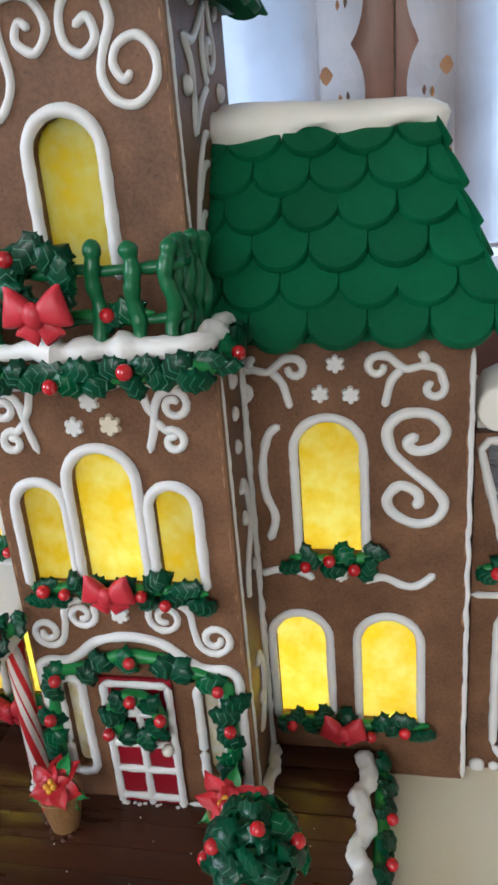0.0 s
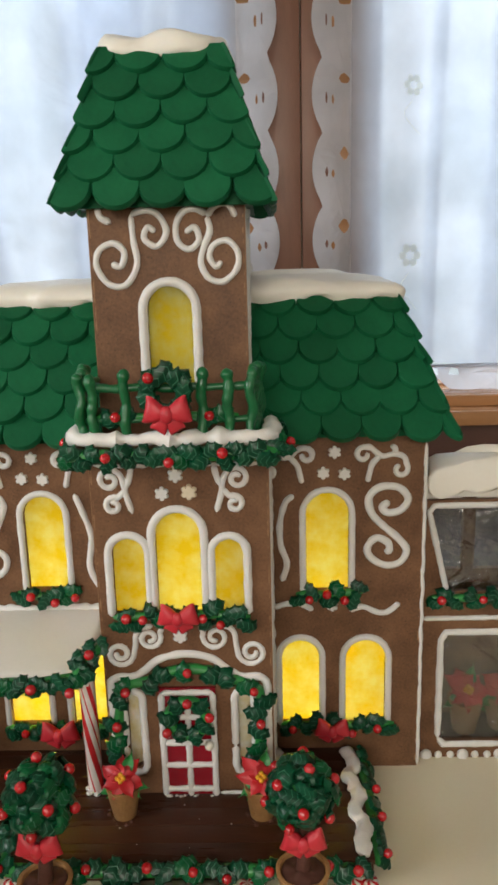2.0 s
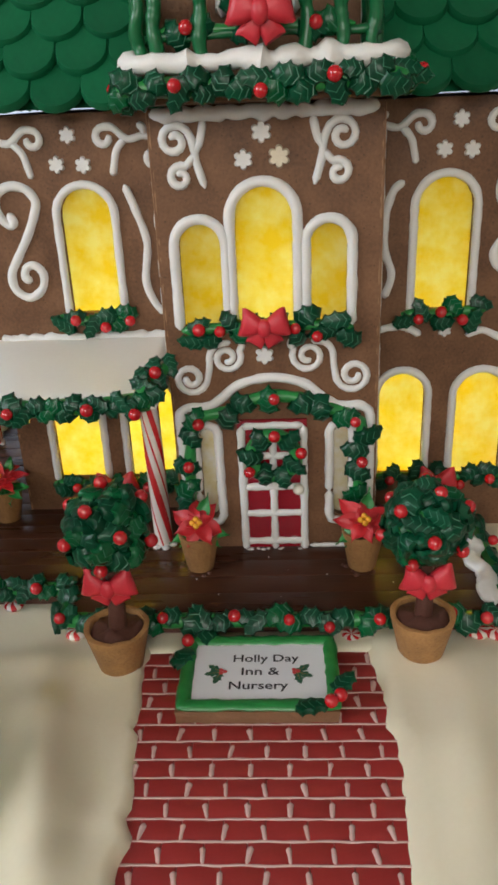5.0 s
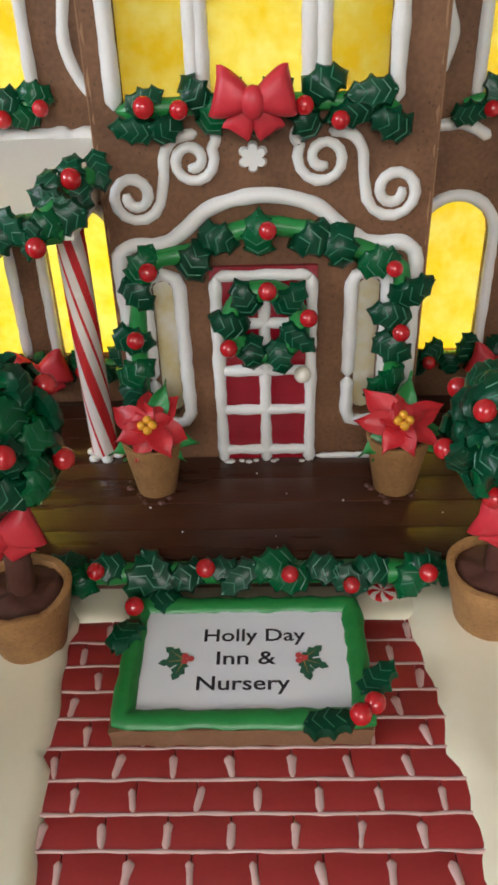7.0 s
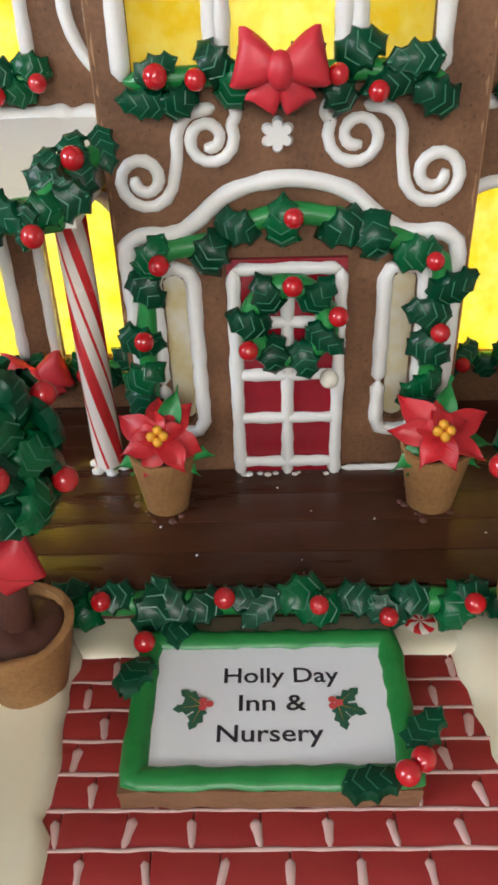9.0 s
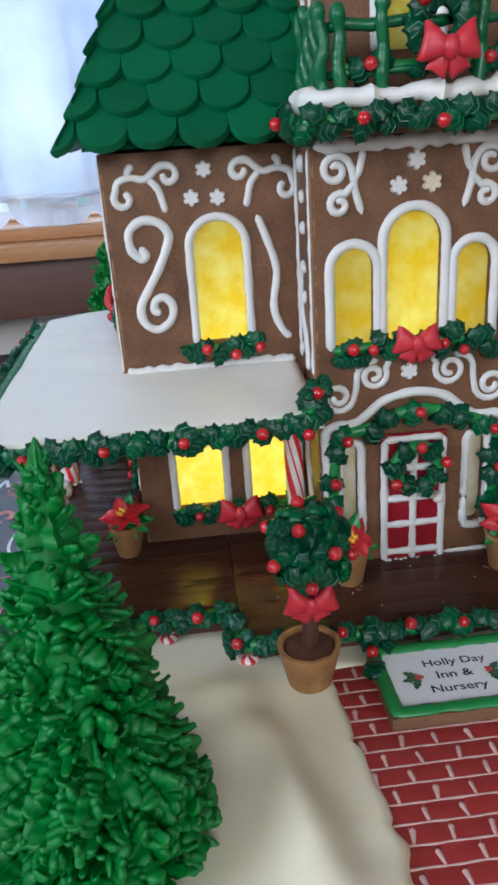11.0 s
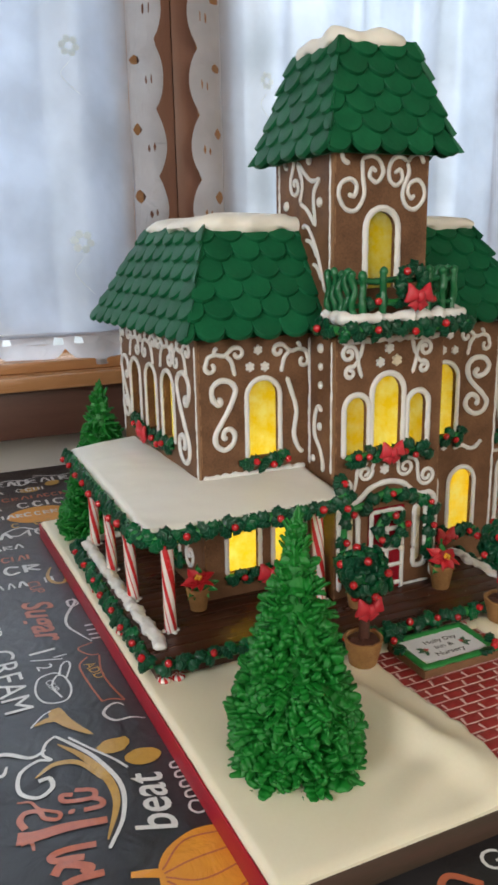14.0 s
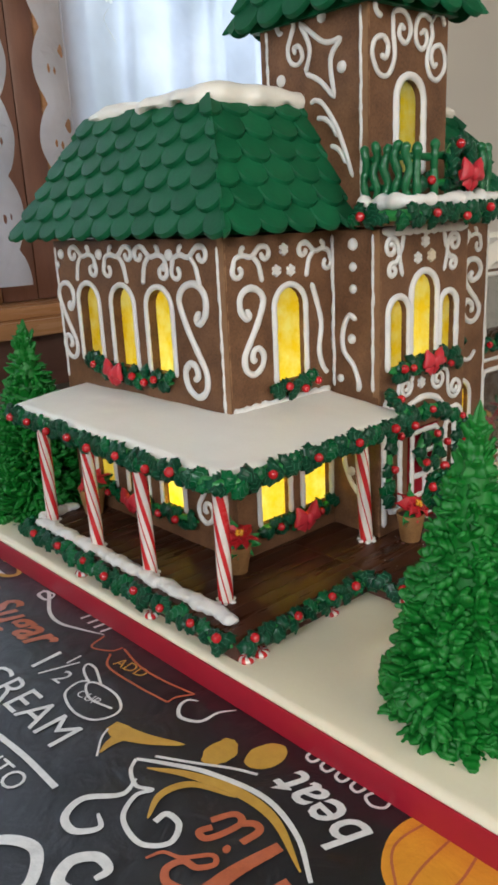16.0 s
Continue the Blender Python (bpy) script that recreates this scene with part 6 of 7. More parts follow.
def garland(label, line, out, per=0.0075, spread=0.0055, berries=(), bows=(), size=1.0, vine=0.0040, group="", bow_scale=0.95, light=0.2, bow_lift=0.004, loose=0.55, leaves=()):
    """Holly leaves along a line of points; out is the way they face, or a function of the place along it.
    Leaves given as (x, z, turn, pale) are set one by one on the front instead."""
    pts = [Vector(p) for p in line]
    length = [0.0]
    for a, b in zip(pts, pts[1:]):
        length.append(length[-1] + (b - a).length)
    total = length[-1]

    def place(s):
        s = min(max(s, 0.0), total - 1e-6)
        for i in range(len(pts) - 1):
            if s <= length[i + 1]:
                f = (s - length[i]) / max(1e-9, length[i + 1] - length[i])
                return pts[i].lerp(pts[i + 1], f), (pts[i + 1] - pts[i]).normalized()
        return pts[-1], (pts[-1] - pts[-2]).normalized()
    face_of = out if callable(out) else (lambda f: Vector(out))
    origin, _ = place(total / 2)
    t = thing("holly_garland", origin, label, "garland", group)
    bm = bmesh.new()
    fine = [place(total * k / max(8, int(total / 0.006)))[0] - origin for k in range(max(8, int(total / 0.006)) + 1)]
    tube(bm, fine, vine, 8, 0.35)
    part("vine", bm, VINE, t, "bright green icing vine")
    n = 0 if leaves else max(2, int(total / per))
    for x, z, turn, pale in leaves:
        m = aim(Vector((x, origin.y - vine * 0.75 - rnd(0, 0.0015), z)) - origin, (math.cos(radians(turn)), 0, math.sin(radians(turn))), (rnd(-0.22, 0.22), -1, rnd(-0.22, 0.22)))
        piece("leaf", LEAVES[3] if pale else LEAVES[random.randrange(2)], t, m @ Matrix.Scale(size * rnd(0.92, 1.06), 4))
    for k in range(n):
        s = total * (k + 0.5) / n + rnd(-0.3, 0.3) * per
        p, d = place(s)
        o = face_of(s / total).normalized()
        side = o.cross(d).normalized()
        lat = (1 if k % 2 else -1) * spread * rnd(0.4, 1.1)
        turn = rnd(-75, 75) + (180 if rnd(0, 1) < 0.5 else 0)
        along = (Matrix.Rotation(radians(turn), 3, o) @ d)
        tilt = o + (side * (lat / max(spread, 1e-6)) * rnd(0.1, 0.7) + d * rnd(-0.45, 0.45)) * loose
        m = aim(p - origin + side * lat + o * (vine * 0.75 + rnd(0, 0.0022)), along, tilt)
        ob = piece("leaf", LEAVES[3] if rnd(0, 1) < light else LEAVES[random.randrange(3)], t, m @ Matrix.Scale(size * rnd(0.82, 1.08), 4))
    for b in berries:
        f, lat = b if isinstance(b, tuple) else (b, rnd(-0.4, 0.4) * spread)
        p, d = place(total * f)
        o = face_of(f).normalized()
        side = o.cross(d).normalized()
        piece("berry", BERRY_MESH, t, Matrix.Translation(p - origin + side * lat + o * (vine + 0.0048)) @ Matrix.Scale(rnd(0.88, 1.05), 4))
    for f in bows:
        p, d = place(total * f)
        o = face_of(f).normalized()
        x = d if abs(d.z) < 0.7 else Vector((1, 0, 0))
        x = (x - o * x.dot(o)).normalized()
        z = x.cross(-o).normalized()
        if z.z < 0:
            x, z = -x, -z
        m = Matrix.Translation(p - origin + o * (vine + bow_lift)) @ Matrix((x, -o, z)).transposed().to_4x4() @ Matrix.Scale(bow_scale, 4)
        add_bow(t, m)
    return t


S = Vector((0, -1, 0))
W = Vector((-1, 0, 0))
UPS = Vector((0, -0.75, 0.55))
G = "holly garlands on the house"
garland("dark green holly garland with red bow under the tower windows", [(-0.058, -0.003, 0.2300), (-0.030, -0.004, 0.2315), (0.0, -0.004, 0.232), (0.035, -0.004, 0.2320), (0.062, -0.003, 0.2290)], S, 0.0088, 0.0072, [(0.11, 0.002), (0.23, 0), (0.66, 0), (0.79, -0.006)], [0.485], group=G)
garland("holly garland with red berries under the wing window", [(-0.166, 0.061, 0.2250), (-0.135, 0.060, 0.2215), (-0.100, 0.061, 0.2260)], S, 0.0102, 0.0065, [(0.28, 0.002), (0.62, -0.004), (0.92, -0.002)], group=G)
garland("holly garland with red berries under the wing window", [(0.104, 0.061, 0.2200), (0.135, 0.060, 0.2190), (0.172, 0.061, 0.2230)], S, 0.0102, 0.0065, [(0.18, -0.002), (0.42, 0.004), (0.66, -0.004)], group=G)
garland("holly garland with a red bow under the lower windows", [(0.088, 0.061, 0.0800), (0.140, 0.060, 0.0780), (0.200, 0.061, 0.0800)], S, 0.0099, 0.0058, [(0.10, 0), (0.62, -0.004), (0.84, 0)], [0.44], group=G, bow_scale=0.92)
garland("holly garland with a red bow below the porch windows", [(-0.188, 0.061, 0.0795), (-0.135, 0.060, 0.0770), (-0.078, 0.061, 0.0790)], S, 0.0106, 0.0058, [(0.2, 0), (0.75, 0)], [0.52], group=G, bow_scale=1.05)
door_leaves = [(-0.053, 0.164, 60, 1), (-0.057, 0.149, -50, 0), (-0.061, 0.125, -20, 0), (-0.0625, 0.107, 35, 1), (-0.0630, 0.092, -70, 0), (-0.028, 0.166, 60, 0), (-0.016, 0.175, -20, 0), (0.001, 0.177, 90, 1), (0.026, 0.174, 200, 0),
               (0.039, 0.169, -80, 0), (0.058, 0.163, 10, 1), (0.074, 0.148, 25, 0), (0.064, 0.136, 170, 0), (0.067, 0.118, -30, 0), (0.066, 0.100, 40, 1), (0.0650, 0.088, -60, 0)]
garland("holly garland framing the front door", dense([(-0.0610, -0.003, 0.0860), (-0.0600, -0.003, 0.125), (-0.0560, -0.003, 0.1555), (-0.0470, -0.003, 0.1655), (-0.0280, -0.003, 0.1680), (-0.016, -0.003, 0.1760), (0.004, -0.003, 0.1805), (0.026, -0.003, 0.1770), (0.042, -0.003, 0.1700), (0.058, -0.003, 0.1655), (0.0690, -0.003, 0.1570), (0.0690, -0.003, 0.128), (0.0655, -0.003, 0.0860)], 0.01), S, berries=[(0.150, 0), (0.282, 0), (0.498, 0), (0.720, 0), (0.845, 0)], group=G, vine=0.0046, leaves=door_leaves, size=1.12)
# west wall garlands
wl = [WEST.at(u, v, 0.003) for u, v in ((0.245, 0.2420), (0.215, 0.2330), (0.165, 0.2270), (0.115, 0.2290), (0.085, 0.2280))]
garland("holly garland with a red bow under the side windows", wl, WEST.w, 0.0099, 0.0065, [(0.15, 0), (0.62, 0.002), (0.75, -0.003), (0.86, 0.002)], [0.42], group=G)
wl = [WEST.at(u, v, 0.003) for u, v in ((0.260, 0.0800), (0.165, 0.0780), (0.060, 0.0800))]
garland("holly garland with a red bow along the side porch windows", wl, WEST.w, 0.0121, 0.0060, [0.2, 0.7, 0.85], [0.45], group=G)
# porch roof edge
edge_line = dense([(-0.0790, -0.0300, 0.2030), (-0.0820, -0.0450, 0.1935), (-0.140, -0.0480, 0.1920), (-0.230, -0.0485, 0.1910), (-0.312, -0.0480, 0.1895), (-0.3215, -0.0390, 0.1890), (-0.3225, 0.060, 0.1890), (-0.3225, 0.200, 0.1900), (-0.3215, 0.3260, 0.1910)], 0.012)
garland("long holly garland along the porch roof edge", edge_line, lambda f: Vector((-0.05, -1, 0.10)) if f < 0.44 else Vector((-1, -0.05 if f > 0.47 else -1, 0.10)), 0.0072, 0.0042, [(0.035, 0.005), (0.085, 0), (0.17, 0), (0.255, 0), (0.34, 0), (0.438, 0.001), (0.49, -0.003), (0.545, 0.002), (0.62, 0), (0.70, 0.003), (0.76, 0), (0.83, 0.002), (0.90, 0), (0.965, 0.002)], group=G, vine=0.0062)
garland("small holly cluster at the corner of the porch roof", [(-0.0850, -0.0400, 0.2000), (-0.0720, -0.0200, 0.2060), (-0.0660, -0.0040, 0.2080)], Vector((-0.1, -0.9, 0.5)), 0.0078, 0.006, [(0.5, 0.0)], group=G)
# porch floor edges
garland("holly garland along the front edge of the porch", dense([(-0.1460, -0.0480, 0.0470), (-0.1480, -0.0850, 0.0455), (-0.1000, -0.0880, 0.0460), (0.0, -0.0890, 0.0465), (0.1000, -0.0890, 0.0460), (0.1560, -0.0880, 0.0455)], 0.012), lambda f: UPS if f > 0.14 else Vector((-0.7, -0.5, 0.5)), 0.0118, 0.0030, [(0.13, 0), (0.22, 0.003), (0.325, 0.002), (0.47, 0.003), (0.58, 0), (0.66, -0.005), (0.76, 0), (0.90, 0.004), (0.97, 0)], group=G, vine=0.0055, size=1.12, loose=0.4)
garland("holly garland along the side of the front porch", dense([(0.1640, -0.0840, 0.0450), (0.1660, -0.030, 0.0460), (0.1650, 0.0550, 0.0480)], 0.012), Vector((0.9, -0.1, 0.5)), 0.0114, 0.0052, [0.05, 0.35, 0.6], group=G, vine=0.0055)
garland("holly garland along the front of the side porch", dense([(-0.3120, -0.0490, 0.0450), (-0.230, -0.0490, 0.0455), (-0.1520, -0.0480, 0.0460)], 0.012), UPS, 0.0085, 0.0042, [(0.06, 0.002), (0.38, 0.001), (0.66, 0.002), (0.86, 0)], group=G, vine=0.0055)
garland("holly garland along the edge of the side porch", dense([(-0.3170, -0.0430, 0.0450), (-0.3190, 0.100, 0.0460), (-0.3190, 0.3330, 0.0465), (-0.3000, 0.3380, 0.0470)], 0.012), Vector((-0.8, -0.1, 0.55)), 0.0085, 0.0042, [0.03, 0.12, 0.23, 0.34, 0.47, 0.58, 0.72, 0.86], group=G, vine=0.0055)
# balcony
garland("holly garland with berries round the balcony", dense([(-0.0800, 0.0260, 0.3845), (-0.0810, -0.0290, 0.3840), (-0.0740, -0.0370, 0.3840), (0.0, -0.0380, 0.3835), (0.0810, -0.0370, 0.3850), (0.0880, -0.0290, 0.3850), (0.0880, 0.0260, 0.3855)], 0.012), lambda f: Vector((-1, -0.1, 0)) if f < 0.16 else (S if f < 0.83 else Vector((1, -0.1, 0))), 0.0088, 0.0050, [(0.06, 0), (0.16, 0), (0.33, 0.001), (0.50, -0.003), (0.645, 0.003), (0.85, 0.003)], group=G, vine=0.0055)
garland("holly garland inside the balcony railing", dense([(-0.056, -0.0270, 0.4130), (0.0, -0.0275, 0.4130), (0.058, -0.0270, 0.4130)], 0.012), S, 0.0177, 0.0040, [0.16, 0.8], group=G, vine=0.003)
garland("holly garland under the annex window", dense([(0.232, 0.0745, 0.2070), (0.32, 0.0745, 0.2060), (0.43, 0.0745, 0.2070)], 0.012), S, 0.0106, 0.0055, [0.06, 0.26, 0.5, 0.7, 0.9], group=G)


def wreath(label, centre, radius, leaves, berries, bow, size=1.0):
    """A ring of green icing with holly leaves at (x, z, turn) about its middle."""
    t = thing("holly_wreath", centre, label, "wreath", "holly wreaths")
    ring = [(radius * math.cos(2 * math.pi * k / 24), 0, radius * math.sin(2 * math.pi * k / 24)) for k in range(24)]
    part("ring", tube(bmesh.new(), ring, 0.0052, 8, 0.25, closed=True), VINE, t, "bright green icing ring")
    for x, z, turn in leaves:
        along = (math.cos(radians(turn)), 0, math.sin(radians(turn)))
        piece("leaf", LEAVES[random.randrange(3)], t, aim((x, -0.0040, z), along, (rnd(-0.2, 0.2), -1, rnd(-0.2, 0.2))) @ Matrix.Scale(size * rnd(0.96, 1.05), 4))
    for a, rr in berries:
        piece("berry", BERRY_MESH, t, Matrix.Translation((rr * math.cos(radians(a)), -0.0095, rr * math.sin(radians(a)))))
    if bow:
        add_bow(t, Matrix.Translation((0.002, -0.010, -radius - 0.002)))
    return t


wreath("round holly wreath with three berries on the door", (0.0035, -0.0100, 0.1345), 0.0168, [(-0.0095, 0.0145, 115), (0.0125, 0.0135, 50), (-0.0175, 0.0010, 165), (0.0160, -0.0065, -35), (-0.0065, -0.0150, -85), (0.0070, -0.0170, -75)], ((86, 0.0200), (17, 0.0215), (206, 0.0195)), False, size=1.0)
round_leaves = [(0.0145 * math.cos(radians(a)), 0.0145 * math.sin(radians(a)), a + 90 + 35 * math.sin(a)) for a in range(12, 372, 45)]
wreath("round holly wreath with a red bow on the balcony", (0.0025, -0.0370, 0.4330), 0.0145, round_leaves, ((132, 0.0175), (240, 0.0160), (298, 0.0165)), True, size=1.15)


# ---- candy ----
def candy_stick(length, radius=0.0072):
    """A twisted red and white candy stick standing on its foot."""
    n, rows, turns = 32, 40, -length / 0.22
    bm = bmesh.new()
    rings = []
    prof = [(0.0, 0.86)] + [(k / rows, 1.0) for k in range(1, rows)] + [(1.0, 0.86)]
    for f, s in prof:
        rings.append([bm.verts.new((radius * s * math.cos(2 * math.pi * (k / n + f * turns)), radius * s * math.sin(2 * math.pi * (k / n + f * turns)), length * f)) for k in range(n)])
    stripes = (1, 2, 3, 4, 5, 10, 15, 16, 17, 18, 22, 26, 27, 28)
    for p, q in zip(rings, rings[1:]):
        for k in range(n):
            f = bm.faces.new((p[k], p[(k + 1) % n], q[(k + 1) % n], q[k]))
            f.material_index = 1 if k in stripes else 0
    bm.faces.new(rings[0])
    bm.faces.new(rings[-1])
    return mesh_only("candy_stick", bm, [CANDY_WHITE, CANDY_RED])


stick = candy_stick(0.1375)
for i, (x, y, lean_x, lean_y) in enumerate(((-0.2770, 0.012, 1.0, -0.5), (-0.2935, 0.109, 0.5, -1.5), (-0.2950, 0.208, -1.0, 0.0), (-0.2935, 0.314, 1.0, 0.5), (-0.0868, 0.004, -2.5, -1.2))):
    ob = new("candy_post", stick)
    ob.matrix_basis = pose(x, y, PZ - 0.0005, lean_x, lean_y, 0) @ pose(0, 0, 0, 0, 0, 40 * i)
    tagged(ob, "red and white striped candy stick holding up the porch roof", "candy stick", "candy porch posts")
    foot = bmesh.new()
    for k in range(7):
        ball(foot, (x + 0.0078 * math.cos(k), y + 0.0078 * math.sin(k), PZ - BZ + 0.0008), rnd(0.002, 0.0035), (1, 1, 0.6), 8, 5)
    part("foot_icing", foot, SNOW_ROPE, porch)


def peppermint_mesh(r=0.0078, h=0.0062):
    n = 24
    bm = bmesh.new()
    prof = ((0.0, 0.5), (0.55, 0.5), (0.85, 0.38), (1.0, 0.0), (0.85, -0.38), (0.55, -0.5), (0.0, -0.5))
    rings = [[bm.verts.new((r * f * math.cos(2 * math.pi * (k / n + 0.10 * f)), r * f * math.sin(2 * math.pi * (k / n + 0.10 * f)), h * (z + 0.5))) for k in range(n)] for f, z in prof[1:-1]]
    for p, q in zip(rings, rings[1:]):
        for k in range(n):
            f = bm.faces.new((p[k], p[(k + 1) % n], q[(k + 1) % n], q[k]))
            f.material_index = 1 if (k // 2) % 2 else 0
    for ring, z in ((rings[0], h), (rings[-1], 0)):
        c = bm.verts.new((0, 0, z))
        for k in range(n):
            f = bm.faces.new((c, ring[k], ring[(k + 1) % n]))
            f.material_index = 1 if (k // 2) % 2 else 0
    return mesh_only("peppermint", bm, [CANDY_WHITE, CANDY_RED])


mint = peppermint_mesh()
for x, y in ((-0.3050, -0.0510), (-0.2900, -0.0520), (-0.1980, -0.0500), (-0.1400, -0.0880), (0.0560, -0.0915), (0.1430, -0.0910), (0.1560, -0.0910), (-0.3190, 0.0700), (-0.3195, 0.2000)):
    ob = new("peppermint_candy", mint)
    ob.matrix_basis = pose(x, y + 0.004, snow_z(x, y) - 0.001 if not -0.08 < x < 0.07 else BZ + 0.0030, 0, 0, rnd(0, 90))
    tagged(ob, "round red and white striped peppermint candy under the garland", "candy", "peppermint candies")


def snow_rope(label, ctrl, r, zig, n):
    pts = []
    for k in range(n + 1):
        t = k / n
        a, b = Vector(ctrl[0]), Vector(ctrl[1])
        p = a.lerp(b, t)
        d = (b - a).normalized()
        s = Vector((-d.y, d.x, 0))
        pts.append(p + s * zig * math.sin(k * 0.95) + s * zig * 0.8 * noise.noise(Vector((k * 0.7, r * 900, 0))))
    line = smooth_line(pts, 3)
    bm = tube(bmesh.new(), dense(line, 0.0022), lambda t: r, 16, 0.15, True, (Vector((0, 0, 1)), 0.62))
    for v in bm.verts:
        v.co += noise.noise_vector(v.co * 170) * 0.0020 + noise.noise_vector(v.co * 60) * 0.0012
    return tagged(link_mesh("piped_snow", bm, SNOW_ROPE), label, "icing snow", "piped snow ridges")


snow_rope("white piped snow ridge along the side porch edge", ((-0.2980, -0.028, PZ + 0.003), (-0.3060, 0.325, PZ + 0.002)), 0.0080, 0.0016, 64)
snow_rope("white piped snow ridge at the back of the side porch", ((-0.3030, 0.328, PZ + 0.003), (-0.2500, 0.332, PZ + 0.003)), 0.0072, 0.0016, 12)
snow_rope("wavy white piped snow ridge along the front porch side", ((0.1540, -0.082, PZ + 0.003), (0.1540, 0.058, PZ + 0.003)), 0.0070, 0.0030, 22)
snow_rope("white piped snow filling the corner beside the door wall", ((0.0840, 0.010, PZ + 0.001), (0.0840, 0.060, PZ + 0.001)), 0.0050, 0.0015, 8)


# ---- plants ----
def pot_mesh(r_top, r_low, h):
    bm = bmesh.new()
    n = 28
    prof = ((r_low * 0.9, 0.0), (r_low, 0.001), (r_top * 0.985, h * 0.93), (r_top, h * 0.985), (r_top * 0.94, h), (r_top * 0.84, h * 0.985), (r_top * 0.80, h * 0.85))
    rings = []
    for r, z in prof:
        rings.append([bm.verts.new((r * (1 + 0.025 * noise.noise(Vector((math.cos(2 * math.pi * k / n), math.sin(2 * math.pi * k / n), z * 60)))) * math.cos(2 * math.pi * k / n), r * (1 + 0.02 * noise.noise(Vector((math.cos(2 * math.pi * k / n) + 4, math.sin(2 * math.pi * k / n), z * 60)))) * math.sin(2 * math.pi * k / n), z + (0.0016 * noise.noise(Vector((2.2 * math.cos(2 * math.pi * k / n), 2.2 * math.sin(2 * math.pi * k / n), r_top * 300))) if z > h * 0.9 else 0.0))) for k in range(n)])
    for p, q in zip(rings, rings[1:]):
        for k in range(n):
            bm.faces.new((p[k], p[(k + 1) % n], q[(k + 1) % n], q[k]))
    bm.faces.new(rings[0])
    return bm


def petal_mesh(length, width, material, curve=0.35, twist=0.0, ripple=0.0, th=0.0013):
    """A thick pointed petal, arched along its length, with wavy edges."""
    bm = bmesh.new()
    rows = []
    for i in range(9):
        t = i / 8
        w = width / 2 * (0.30 + 0.70 * math.sin(math.pi * min(1.0, 0.12 + 0.86 * t))) * (1 - t ** 5)
        x = length * t
        z = length * curve * (t - t * t * 1.25)
        row = []
        for q in (-1, -0.55, 0, 0.55, 1):
            turn = twist * t * t
            up = ripple * math.sin(t * 7.0 + 1.7 * q) * abs(q) + 0.20 * abs(q) * w + (-0.0007 if q == 0 else 0)
            row.append(bm.verts.new((x + 0.0006 * math.sin(9 * t + 2 * q), w * q * math.cos(turn) - up * math.sin(turn), z + w * q * math.sin(turn) + up * math.cos(turn))))
        rows.append(row)
    for p, q in zip(rows, rows[1:]):
        for k in range(4):
            bm.faces.new((p[k], p[k + 1], q[k + 1], q[k]))
    made = bmesh.ops.extrude_face_region(bm, geom=list(bm.faces))
    bmesh.ops.translate(bm, verts=[g for g in made["geom"] if isinstance(g, bmesh.types.BMVert)], vec=(0, 0, -th))
    return mesh_only("petal", bm, material)


PETALS_BIG = [petal_mesh(0.0215, 0.0130, PETAL, 0.35, 0.0, 0.0007), petal_mesh(0.0205, 0.0140, PETAL, 0.50, 0.5, 0.0010), petal_mesh(0.0220, 0.0120, PETAL, 0.20, -0.6, 0.0009)]
PETAL_SMALL = petal_mesh(0.0150, 0.0095, PETAL, 0.6, 0.3, 0.0006)
GREEN_LEAF = petal_mesh(0.0205, 0.0085, VINE, -0.25, 0.6, 0.0008)


def poinsettia(place, label, tip=(0, -0.66, 0.75), scale=1.0, turn=0):
    """A red flower in a cookie pot; tip is the way the flower faces."""
    t = thing("potted_poinsettia", place, label, "potted plant", "poinsettias in cookie pots")
    bm = pot_mesh(0.0150, 0.0098, 0.0310)
    part("pot", bm, COOKIE, t, "tan cookie pot")
    part("soil", tube(bmesh.new(), [(0, 0, 0.022), (0, 0, 0.0285)], 0.0128, 16, 0.2, False), TRUNK, t)
    face = aim(Vector((0, -0.005, 0.0385)), (1, 0, 0), tip)
    n = 7
    for k in range(n):
        a = 360 / n * k + rnd(-10, 10) + turn
        low = 0.80 + 0.26 * min(1.0, max(0.0, 0.7 + math.sin(radians(a))))
        piece("petal", PETALS_BIG[random.randrange(3)], t, face @ pose(0, 0, rnd(-0.001, 0.001), 0, rnd(-6, 10), 0) @ pose(0, 0, 0, rnd(-20, 20), rnd(-12, 10), a) @ Matrix.Scale(low * rnd(0.95, 1.05), 4))
    for k in range(3):
        a = 75 * k + 20 + rnd(-12, 12)
        piece("petal", PETAL_SMALL, t, face @ pose(0, 0, 0.0022, rnd(-10, 10), 0, a) @ Matrix.Scale(rnd(0.8, 1.0), 4))
    for k in range(4):
        bm = ball(bmesh.new(), face @ Vector((0.0026 * math.cos(k * 1.6), 0.0026 * math.sin(k * 1.6), 0.0072)), 0.0022, (1, 1, 1), 8, 6)
        part("flower_centre", bm, YELLOW, t, "small yellow flower centre")
    for a, drop, grow in ((-38, 26, 1.1), (-75, 44, 1.0), (-12, 14, 1.15), (70, -20, 1.25), (205, 16, 1.15), (-140, 30, 1.0)):
        piece("leaf", GREEN_LEAF, t, face @ pose(0, 0, -0.003, 0, 0, a + turn * 0.3) @ pose(0, 0, 0, rnd(-20, 20), drop, 0) @ Matrix.Scale(grow, 4))
    t.scale = (scale, scale, scale)
    return t


